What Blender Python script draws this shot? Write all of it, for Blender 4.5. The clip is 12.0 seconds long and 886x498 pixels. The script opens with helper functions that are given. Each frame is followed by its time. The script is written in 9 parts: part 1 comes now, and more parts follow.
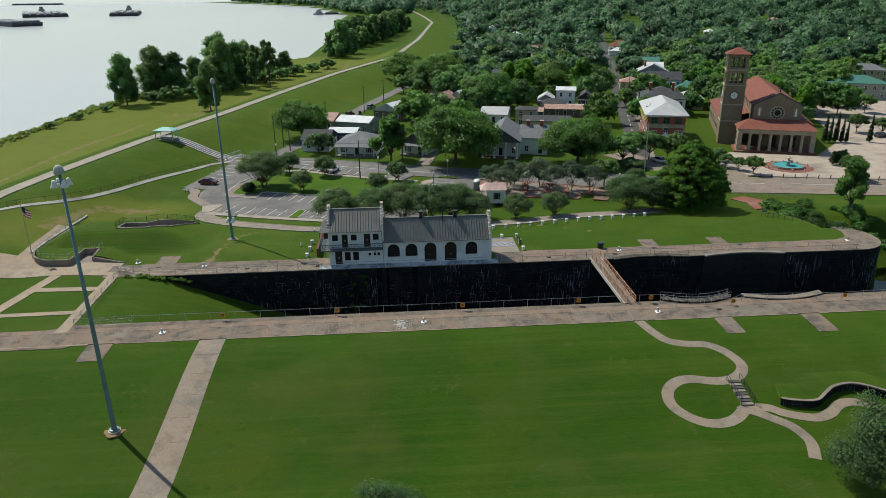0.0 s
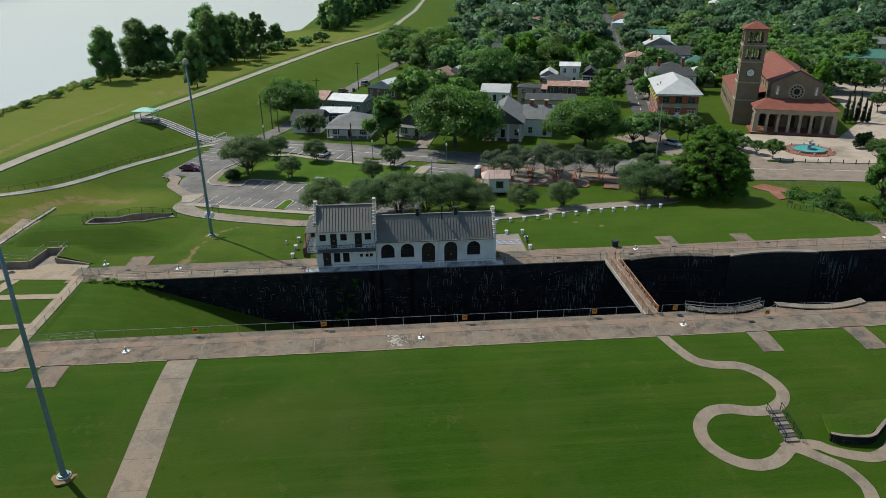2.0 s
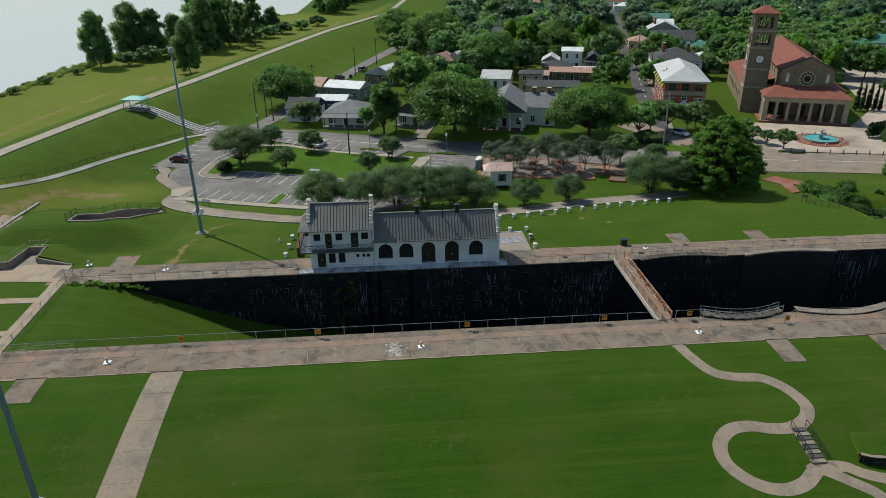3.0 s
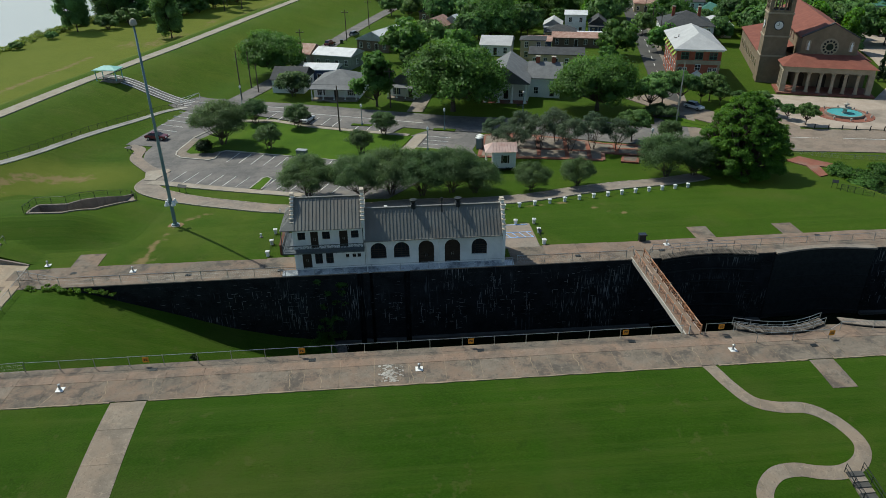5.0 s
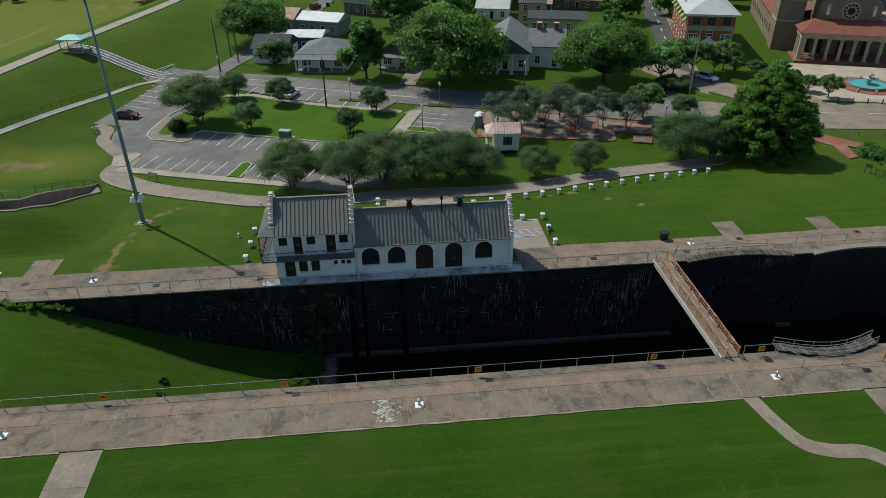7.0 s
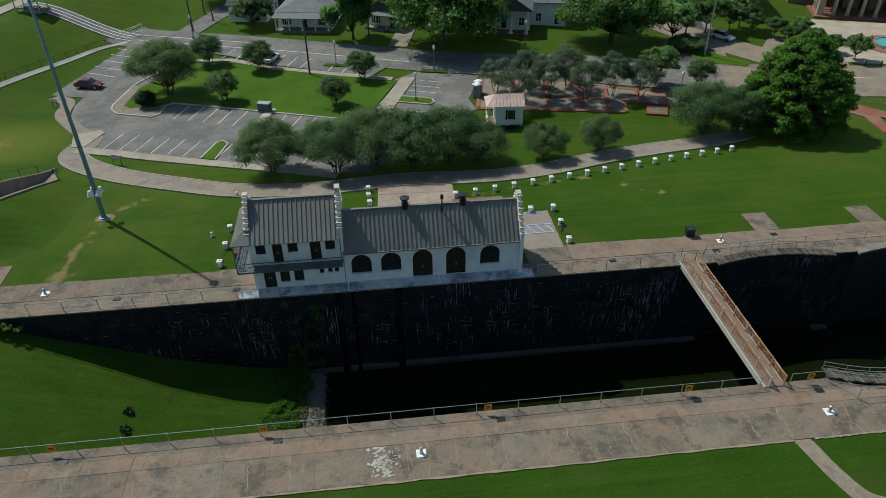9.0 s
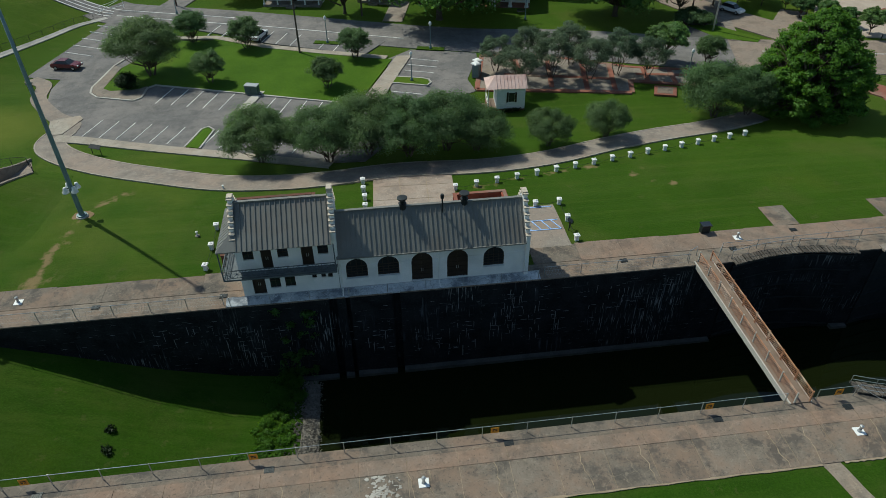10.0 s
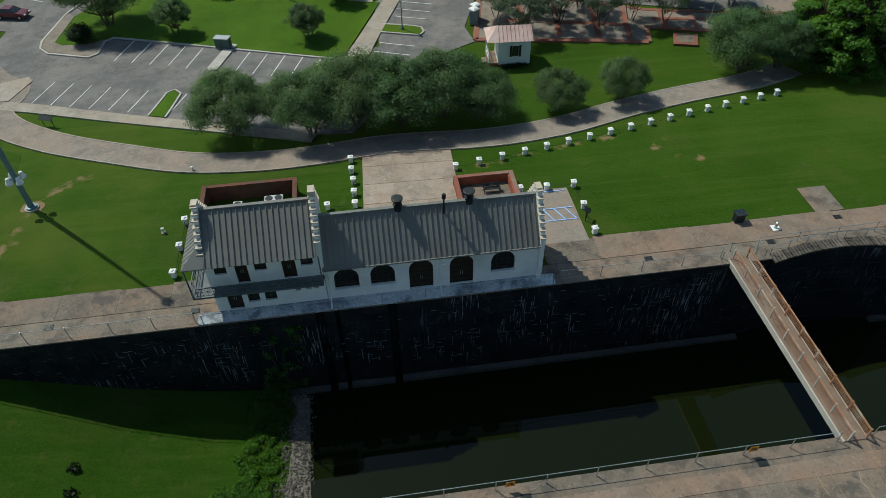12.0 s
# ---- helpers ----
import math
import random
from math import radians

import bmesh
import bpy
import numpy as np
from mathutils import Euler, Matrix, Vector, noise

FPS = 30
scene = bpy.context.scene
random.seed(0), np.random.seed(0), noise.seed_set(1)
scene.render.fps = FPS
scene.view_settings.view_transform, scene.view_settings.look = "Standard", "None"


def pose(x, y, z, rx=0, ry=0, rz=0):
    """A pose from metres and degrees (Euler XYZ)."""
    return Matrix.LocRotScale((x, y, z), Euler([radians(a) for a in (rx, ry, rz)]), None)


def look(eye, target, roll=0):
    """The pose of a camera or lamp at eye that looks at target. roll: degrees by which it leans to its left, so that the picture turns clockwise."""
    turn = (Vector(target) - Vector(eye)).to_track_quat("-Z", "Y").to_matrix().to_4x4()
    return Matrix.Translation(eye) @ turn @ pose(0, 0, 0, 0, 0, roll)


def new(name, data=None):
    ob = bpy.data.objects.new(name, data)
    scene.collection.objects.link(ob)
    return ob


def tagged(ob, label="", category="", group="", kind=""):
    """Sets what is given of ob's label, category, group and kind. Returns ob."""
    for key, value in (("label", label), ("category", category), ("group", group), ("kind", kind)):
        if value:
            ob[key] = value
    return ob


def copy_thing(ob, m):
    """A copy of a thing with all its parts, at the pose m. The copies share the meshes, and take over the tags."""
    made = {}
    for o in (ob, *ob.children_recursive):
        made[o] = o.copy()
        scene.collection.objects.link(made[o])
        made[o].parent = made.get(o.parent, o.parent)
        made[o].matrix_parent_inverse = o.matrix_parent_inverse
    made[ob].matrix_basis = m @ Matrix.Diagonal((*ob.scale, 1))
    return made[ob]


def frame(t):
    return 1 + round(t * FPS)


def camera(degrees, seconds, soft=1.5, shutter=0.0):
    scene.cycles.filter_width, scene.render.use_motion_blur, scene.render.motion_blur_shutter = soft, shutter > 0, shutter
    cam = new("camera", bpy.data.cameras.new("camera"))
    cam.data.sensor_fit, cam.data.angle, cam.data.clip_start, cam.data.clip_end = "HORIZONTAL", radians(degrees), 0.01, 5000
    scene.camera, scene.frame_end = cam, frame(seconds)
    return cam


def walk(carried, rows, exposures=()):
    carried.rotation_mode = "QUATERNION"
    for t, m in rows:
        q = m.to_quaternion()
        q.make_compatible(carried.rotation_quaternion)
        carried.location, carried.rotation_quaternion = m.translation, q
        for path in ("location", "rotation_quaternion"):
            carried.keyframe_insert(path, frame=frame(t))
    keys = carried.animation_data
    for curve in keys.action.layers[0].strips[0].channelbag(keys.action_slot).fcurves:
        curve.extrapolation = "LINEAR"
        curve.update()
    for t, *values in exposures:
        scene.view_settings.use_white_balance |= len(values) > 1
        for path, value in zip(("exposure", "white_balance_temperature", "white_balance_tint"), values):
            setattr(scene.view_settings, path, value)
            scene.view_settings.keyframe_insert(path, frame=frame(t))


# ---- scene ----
cam = camera(66.0, 12.0, 0.5)
PATH = [
    (0, (-30.41, -99.56, 40.357), (-30.283, -97.693, 39.651), -0.7),
    (0.5, (-30.245, -96.781, 40.293), (-30.116, -94.921, 39.57), -0.7),
    (1, (-30.122, -94.046, 40.255), (-29.994, -92.192, 39.516), -0.7),
    (1.5, (-29.957, -91.328, 40.284), (-29.828, -89.482, 39.526), -0.8),
    (2, (-29.861, -88.598, 40.331), (-29.73, -86.761, 39.553), -0.7),
    (2.5, (-29.816, -85.959, 40.377), (-29.684, -84.131, 39.578), -0.7),
    (4.5, (-29.561, -75.316, 40.443), (-29.42, -73.532, 39.55), -0.6),
    (5, (-29.464, -72.661, 40.487), (-29.321, -70.891, 39.567), -0.6),
    (5.5, (-29.468, -69.974, 40.445), (-29.32, -68.216, 39.502), -0.6),
    (6, (-29.47, -67.322, 40.449), (-29.317, -65.578, 39.481), -0.6),
    (6.5, (-29.485, -64.69, 40.427), (-29.328, -62.962, 39.433), -0.7),
    (7, (-29.495, -62.083, 40.407), (-29.333, -60.371, 39.386), -0.6),
    (9, (-29.396, -51.497, 40.406), (-29.216, -49.869, 39.258), -0.6),
    (9.5, (-29.325, -48.856, 40.424), (-29.142, -47.255, 39.239), -0.7),
    (10, (-29.28, -46.233, 40.464), (-29.093, -44.662, 39.241), -0.7),
    (10.5, (-29.192, -43.601, 40.509), (-29.001, -42.064, 39.244), -0.8),
    (11, (-29.064, -40.999, 40.563), (-28.872, -39.497, 39.255), -0.8),
    (11.5, (-28.924, -38.359, 40.586), (-28.732, -36.898, 39.233), -0.9),
    (12, (-28.758, -35.767, 40.598), (-28.567, -34.349, 39.201), -0.9),
]
walk(cam, [(t, look(eye, target, roll)) for t, eye, target, roll in PATH], [(0, 0.0, 6650, 3), (2.5, -0.05, 6600, 2.5), (5.5, -0.14, 6500, 0.5), (9.5, -0.22, 6400, -2), (12, -0.22, 6400, -2.5)])

# ---- light ----
SUN_EL, SUN_AZ = radians(53), radians(135)          # the sun stands behind the lockhouse, towards the river
to_sun = Vector((math.cos(SUN_EL) * math.cos(SUN_AZ), math.cos(SUN_EL) * math.sin(SUN_AZ), math.sin(SUN_EL)))
sun = new("sun", bpy.data.lights.new("sun", "SUN"))
sun.data.energy, sun.data.angle, sun.data.color = 4.1, radians(0.6), (1.0, 0.95, 0.87)
sun.matrix_world = look(to_sun * 300, (0, 0, 0))
world = bpy.data.worlds.new("sky")
scene.world = world
world.use_nodes = True
wn = world.node_tree
sky = wn.nodes.new("ShaderNodeTexSky")
sky.sky_type, sky.sun_disc = "NISHITA", False
sky.sun_elevation, sky.sun_rotation = SUN_EL, radians(-45)
sky.air_density, sky.dust_density, sky.ozone_density = 1.1, 0.7, 2.2
wn.links.new(sky.outputs[0], wn.nodes["Background"].inputs[0])
wn.nodes["Background"].inputs[1].default_value = 0.10


# ---- materials ----
def mat(name, a, b, rough=0.8, scale=1.0, fine=12.0, bump=0.15, metal=0.0, c=None, spec=0.3, island=0.0, rnd=0.0, dist=0.02, stretch=(1, 1, 1)):
    """A surface whose colour wanders between a and b at two scales, with stains of colour c, in world metres."""
    m = bpy.data.materials.new(name)
    m.use_nodes = True
    nt = m.node_tree
    n, l = nt.nodes, nt.links
    bsdf = n["Principled BSDF"]
    geo = n.new("ShaderNodeNewGeometry")
    mp = n.new("ShaderNodeMapping")
    mp.inputs["Scale"].default_value = stretch
    l.new(geo.outputs["Position"], mp.inputs["Vector"])
    big, small = n.new("ShaderNodeTexNoise"), n.new("ShaderNodeTexNoise")
    for tex, s, d in ((big, scale, 5), (small, fine, 4)):
        tex.inputs["Scale"].default_value, tex.inputs["Detail"].default_value, tex.inputs["Roughness"].default_value = s, d, 0.62
        l.new(mp.outputs[0], tex.inputs["Vector"])
    add = n.new("ShaderNodeMath")
    add.operation = "MULTIPLY_ADD"
    add.inputs[1].default_value = 0.6
    l.new(small.outputs["Fac"], add.inputs[0])
    l.new(big.outputs["Fac"], add.inputs[2])
    ramp = n.new("ShaderNodeMapRange")
    ramp.inputs["From Min"].default_value, ramp.inputs["From Max"].default_value = 0.55, 1.05
    l.new(add.outputs[0], ramp.inputs["Value"])
    mix = n.new("ShaderNodeMix")
    mix.data_type = "RGBA"
    mix.inputs["A"].default_value, mix.inputs["B"].default_value = (*a, 1), (*b, 1)
    l.new(ramp.outputs[0], mix.inputs["Factor"])
    out = mix.outputs["Result"]
    if c:
        st = n.new("ShaderNodeTexNoise")
        st.inputs["Scale"].default_value, st.inputs["Detail"].default_value = scale * 0.45, 6
        l.new(mp.outputs[0], st.inputs["Vector"])
        r2 = n.new("ShaderNodeMapRange")
        r2.inputs["From Min"].default_value, r2.inputs["From Max"].default_value = 0.52, 0.72
        l.new(st.outputs["Fac"], r2.inputs["Value"])
        mx = n.new("ShaderNodeMix")
        mx.data_type = "RGBA"
        mx.inputs["B"].default_value = (*c, 1)
        l.new(r2.outputs[0], mx.inputs["Factor"])
        l.new(out, mx.inputs["A"])
        out = mx.outputs["Result"]
    if island or rnd:
        src = geo.outputs["Random Per Island"]
        if rnd:
            src = n.new("ShaderNodeObjectInfo").outputs["Random"]
        r3 = n.new("ShaderNodeMapRange")
        k = island or rnd
        r3.inputs["To Min"].default_value, r3.inputs["To Max"].default_value = 1 - k, 1 + k
        l.new(src, r3.inputs["Value"])
        hs = n.new("ShaderNodeHueSaturation")
        l.new(r3.outputs[0], hs.inputs["Value"])
        l.new(out, hs.inputs["Color"])
        out = hs.outputs["Color"]
    l.new(out, bsdf.inputs["Base Color"])
    bsdf.inputs["Roughness"].default_value, bsdf.inputs["Metallic"].default_value = rough, metal
    bsdf.inputs["Specular IOR Level"].default_value = spec
    if bump:
        bp = n.new("ShaderNodeBump")
        bp.inputs["Strength"].default_value, bp.inputs["Distance"].default_value = bump, dist
        l.new(small.outputs["Fac"], bp.inputs["Height"])
        l.new(bp.outputs[0], bsdf.inputs["Normal"])
    return m


def concrete_mat(name, a, b, dark, pink, rnd=0.0):
    """Old concrete: mottled, with sharp-edged dark stains, rusty pink areas and hairline cracks."""
    m = mat(name, a, b, 0.92, 0.6, 7.0, 0.4, rnd=rnd)
    n, l = m.node_tree.nodes, m.node_tree.links
    bsdf = n["Principled BSDF"]
    out = bsdf.inputs["Base Color"].links[0].from_socket
    geo = n.new("ShaderNodeNewGeometry")

    def layer(out, fac, col):
        mx = n.new("ShaderNodeMix")
        mx.data_type = "RGBA"
        mx.inputs["B"].default_value = (*col, 1)
        l.new(fac, mx.inputs["Factor"])
        l.new(out, mx.inputs["A"])
        return mx.outputs["Result"]

    def blot(scale, lo, hi, top):
        t, r = n.new("ShaderNodeTexNoise"), n.new("ShaderNodeMapRange")
        t.inputs["Scale"].default_value, t.inputs["Detail"].default_value, t.inputs["Roughness"].default_value = scale, 9, 0.68
        r.inputs["From Min"].default_value, r.inputs["From Max"].default_value, r.inputs["To Max"].default_value = lo, hi, top
        l.new(geo.outputs["Position"], t.inputs["Vector"])
        l.new(t.outputs["Fac"], r.inputs["Value"])
        return r.outputs[0]
    out = layer(out, blot(0.22, 0.44, 0.60, 0.8), pink)
    out = layer(out, blot(0.42, 0.505, 0.60, 0.72 if name == "concrete" else 0.85 if name == "stained_white" else 0.45), dark)
    out = layer(out, blot(5.5, 0.57, 0.63, 0.55), (dark[0] * 0.8, dark[1] * 0.8, dark[2] * 0.8))
    out = layer(out, blot(2.4, 0.58, 0.66, 0.5), (b[0] * 1.25, b[1] * 1.22, b[2] * 1.18))
    vor, rr = n.new("ShaderNodeTexVoronoi"), n.new("ShaderNodeMapRange")
    vor.feature = "DISTANCE_TO_EDGE"
    vor.inputs["Scale"].default_value = 0.33
    wob = n.new("ShaderNodeTexNoise")
    wob.inputs["Scale"].default_value, wob.inputs["Detail"].default_value = 1.1, 6
    l.new(geo.outputs["Position"], wob.inputs["Vector"])
    ad = n.new("ShaderNodeMix")
    ad.data_type = "RGBA"
    ad.blend_type = "ADD"
    ad.inputs["Factor"].default_value = 1.0
    l.new(geo.outputs["Position"], ad.inputs["A"])
    l.new(wob.outputs["Color"], ad.inputs["B"])
    l.new(ad.outputs["Result"], vor.inputs["Vector"])
    rr.inputs["From Min"].default_value, rr.inputs["From Max"].default_value, rr.inputs["To Min"].default_value, rr.inputs["To Max"].default_value = 0.003, 0.009, 0.36, 0.0
    l.new(vor.outputs["Distance"], rr.inputs["Value"])
    out = layer(out, rr.outputs[0], (b[0] * 1.35, b[1] * 1.3, b[2] * 1.2) if "crete" in name else (0.07, 0.062, 0.05))
    l.new(out, bsdf.inputs["Base Color"])
    return m


def leaf_mat(name, a, b, vary=0.22):
    m = mat(name, a, b, 0.55, 0.35, 2.0, 0, island=0.22, spec=0.25)
    n, l = m.node_tree.nodes, m.node_tree.links
    bsdf = n["Principled BSDF"]
    geo, big, r1, r2, hv = n.new("ShaderNodeNewGeometry"), n.new("ShaderNodeTexNoise"), n.new("ShaderNodeMapRange"), n.new("ShaderNodeMapRange"), n.new("ShaderNodeHueSaturation")
    big.inputs["Scale"].default_value, big.inputs["Detail"].default_value = 0.055, 3          # from tree to tree
    l.new(geo.outputs["Position"], big.inputs["Vector"])
    r1.inputs["From Min"].default_value, r1.inputs["From Max"].default_value, r1.inputs["To Min"].default_value, r1.inputs["To Max"].default_value = 0.34, 0.66, 1 - vary * 1.5, 1 + vary * 1.5
    l.new(big.outputs["Fac"], r1.inputs["Value"])
    r2.inputs["To Min"].default_value, r2.inputs["To Max"].default_value = 0.49, 0.515
    l.new(n.new("ShaderNodeObjectInfo").outputs["Random"], r2.inputs["Value"])
    l.new(bsdf.inputs["Base Color"].links[0].from_socket, hv.inputs["Color"])
    l.new(r1.outputs[0], hv.inputs["Value"])
    l.new(r2.outputs[0], hv.inputs["Hue"])
    l.new(hv.outputs["Color"], bsdf.inputs["Base Color"])
    tr = m.node_tree.nodes.new("ShaderNodeBsdfTranslucent")
    ms = m.node_tree.nodes.new("ShaderNodeMixShader")
    ms.inputs[0].default_value = 0.42
    src = bsdf.inputs["Base Color"].links[0].from_socket
    hs = m.node_tree.nodes.new("ShaderNodeHueSaturation")       # light that has passed a leaf is brighter and yellower
    hs.inputs["Value"].default_value, hs.inputs["Hue"].default_value, hs.inputs["Saturation"].default_value = 1.7, 0.485, 1.1
    m.node_tree.links.new(src, hs.inputs["Color"])
    m.node_tree.links.new(hs.outputs["Color"], tr.inputs[0])
    m.node_tree.links.new(bsdf.outputs[0], ms.inputs[1])
    m.node_tree.links.new(tr.outputs[0], ms.inputs[2])
    m.node_tree.links.new(ms.outputs[0], m.node_tree.nodes["Material Output"].inputs["Surface"])
    return m


M = {}
M["grass"] = mat("grass", (0.011, 0.043, 0.002), (0.027, 0.075, 0.004), 0.9, 0.13, 5.5, 0.6, c=(0.046, 0.074, 0.007), spec=0.08, dist=0.08)
M["concrete"] = concrete_mat("concrete", (0.125, 0.105, 0.084), (0.222, 0.187, 0.150), (0.072, 0.067, 0.060), (0.235, 0.163, 0.118), 0.16)
M["concrete_plain"] = concrete_mat("concrete_plain", (0.175, 0.150, 0.125), (0.28, 0.244, 0.208), (0.12, 0.105, 0.09), (0.26, 0.21, 0.165))
M["pink_concrete"] = concrete_mat("pink_concrete", (0.165, 0.128, 0.10), (0.26, 0.20, 0.157), (0.088, 0.077, 0.066), (0.27, 0.178, 0.126), 0.08)
M["street_tan"] = concrete_mat("street_tan", (0.195, 0.156, 0.122), (0.285, 0.234, 0.19), (0.15, 0.122, 0.098), (0.28, 0.212, 0.165))
M["ledge"] = mat("ledge", (0.045, 0.045, 0.042), (0.11, 0.105, 0.095), 0.9, 0.6, 8, 0.3)
M["sand"] = mat("sand", (0.24, 0.185, 0.125), (0.36, 0.285, 0.20), 0.95, 0.8, 8, 0.3)
M["pale_concrete"] = mat("pale_concrete", (0.36, 0.335, 0.295), (0.52, 0.49, 0.44), 0.85, 0.4, 6, 0.2, c=(0.27, 0.25, 0.22))
M["plaza_concrete"] = mat("plaza_concrete", (0.34, 0.275, 0.22), (0.48, 0.40, 0.33), 0.85, 0.3, 4, 0.2, c=(0.22, 0.185, 0.15))
M["asphalt"] = concrete_mat("asphalt", (0.118, 0.113, 0.110), (0.180, 0.172, 0.166), (0.094, 0.091, 0.089), (0.23, 0.21, 0.195))
M["dark_asphalt"] = mat("dark_asphalt", (0.06, 0.058, 0.055), (0.10, 0.097, 0.092), 0.9, 0.2, 5, 0.25)
M["gravel"] = mat("gravel", (0.26, 0.23, 0.18), (0.40, 0.36, 0.30), 0.95, 0.3, 6, 0.3)
M["dirt"] = mat("dirt", (0.17, 0.115, 0.06), (0.28, 0.19, 0.10), 0.95, 0.3, 4, 0.4)
M["white_line"] = mat("white_line", (0.62, 0.61, 0.58), (0.8, 0.79, 0.76), 0.8, 1.2, 9, 0.1)
M["blue_line"] = mat("blue_line", (0.25, 0.42, 0.75), (0.38, 0.55, 0.85), 0.8, 1.2, 9, 0.1)
M["brick_paving"] = mat("brick_paving", (0.20, 0.072, 0.048), (0.29, 0.118, 0.082), 0.85, 0.6, 8, 0.3, c=(0.24, 0.17, 0.13))
M["brick"] = mat("brick", (0.22, 0.055, 0.032), (0.34, 0.10, 0.06), 0.85, 1.0, 9, 0.3)
M["white_wall"] = mat("white_wall", (0.70, 0.71, 0.71), (0.83, 0.83, 0.82), 0.75, 0.8, 9, 0.12, c=(0.62, 0.63, 0.62))
M["white_paint"] = mat("white_paint", (0.72, 0.72, 0.70), (0.82, 0.82, 0.80), 0.6, 1.5, 12, 0.06)
M["metal_roof"] = mat("metal_roof", (0.138, 0.140, 0.130), (0.210, 0.210, 0.196), 0.5, 0.5, 7, 0.05, c=(0.185, 0.165, 0.145), spec=0.35)
M["stone_cap"] = mat("stone_cap", (0.42, 0.36, 0.29), (0.58, 0.51, 0.42), 0.85, 1.5, 10, 0.2)
M["dark_wood"] = mat("dark_wood", (0.020, 0.014, 0.010), (0.045, 0.032, 0.022), 0.55, 2, 20, 0.1)
M["dark_iron"] = mat("dark_iron", (0.02, 0.024, 0.026), (0.045, 0.05, 0.052), 0.5, 2, 12, 0.1, metal=0.4)
M["grey_iron"] = mat("grey_iron", (0.075, 0.09, 0.10), (0.13, 0.15, 0.165), 0.5, 2, 12, 0.1)
M["walk_concrete"] = concrete_mat("walk_concrete", (0.20, 0.167, 0.130), (0.30, 0.252, 0.20), (0.15, 0.128, 0.105), (0.29, 0.222, 0.165), 0.08)
M["light_walk"] = concrete_mat("light_walk", (0.28, 0.245, 0.20), (0.41, 0.365, 0.305), (0.21, 0.185, 0.155), (0.37, 0.30, 0.235))
M["galvanised"] = mat("galvanised", (0.33, 0.34, 0.34), (0.48, 0.49, 0.49), 0.45, 1, 12, 0.05, metal=0.7)
M["teal_pole"] = mat("teal_pole", (0.13, 0.20, 0.22), (0.20, 0.28, 0.30), 0.5, 0.6, 8, 0.05, metal=0.3)
M["glass"] = mat("glass", (0.015, 0.018, 0.022), (0.03, 0.035, 0.04), 0.08, 1, 5, 0, spec=0.6)
M["bark"] = mat("bark", (0.065, 0.05, 0.04), (0.14, 0.11, 0.09), 0.95, 1.2, 9, 0.6)
M["leaf_oak"] = leaf_mat("leaf_oak", (0.054, 0.132, 0.027), (0.124, 0.236, 0.054))
M["leaf_olive"] = leaf_mat("leaf_olive", (0.062, 0.114, 0.045), (0.124, 0.200, 0.080), 0.1)
M["leaf_bright"] = leaf_mat("leaf_bright", (0.055, 0.145, 0.014), (0.125, 0.265, 0.030))
M["leaf_dark"] = leaf_mat("leaf_dark", (0.014, 0.032, 0.012), (0.032, 0.062, 0.020))
M["leaf_wood"] = leaf_mat("leaf_wood", (0.074, 0.158, 0.046), (0.160, 0.275, 0.088), 0.3)
M["leaf_scrub"] = leaf_mat("leaf_scrub", (0.095, 0.160, 0.030), (0.200, 0.280, 0.060), 0.2)
# bluer than the nearer leaves: a little distance haze is mixed into the colour
M["leaf_far_haze"] = leaf_mat("leaf_far_haze", (0.050, 0.112, 0.056), (0.118, 0.205, 0.104), 0.3)
M["leaf_cypress"] = leaf_mat("leaf_cypress", (0.058, 0.145, 0.018), (0.120, 0.255, 0.036), 0.1)
M["leaf_feather"] = leaf_mat("leaf_feather", (0.062, 0.100, 0.058), (0.118, 0.165, 0.098), 0.1)
M["weeds"] = leaf_mat("weeds", (0.060, 0.150, 0.014), (0.130, 0.250, 0.030))
M["yard_brick"] = mat("yard_brick", (0.085, 0.036, 0.024), (0.17, 0.075, 0.05), 0.88, 1.0, 9, 0.3, c=(0.10, 0.065, 0.05))
M["tan_concrete"] = concrete_mat("tan_concrete", (0.27, 0.215, 0.155), (0.40, 0.33, 0.25), (0.20, 0.165, 0.13), (0.36, 0.26, 0.18))
M["court_concrete"] = concrete_mat("court_concrete", (0.255, 0.205, 0.168), (0.39, 0.325, 0.272), (0.175, 0.148, 0.124), (0.34, 0.25, 0.195), 0.1)
M["drive_concrete"] = concrete_mat("drive_concrete", (0.195, 0.168, 0.142), (0.305, 0.265, 0.225), (0.15, 0.132, 0.114), (0.29, 0.225, 0.18))
M["rust"] = mat("rust", (0.26, 0.115, 0.06), (0.42, 0.22, 0.13), 0.8, 1.5, 10, 0.2, c=(0.5, 0.4, 0.32))
M["wood_deck"] = mat("wood_deck", (0.15, 0.105, 0.078), (0.25, 0.185, 0.14), 0.85, 0.7, 9, 0.2)
M["old_wood"] = mat("old_wood", (0.05, 0.042, 0.034), (0.15, 0.13, 0.11), 0.9, 1.2, 9, 0.4, rnd=0.3)
M["orange"] = mat("orange", (0.60, 0.22, 0.02), (0.75, 0.32, 0.04), 0.6, 2, 12, 0)


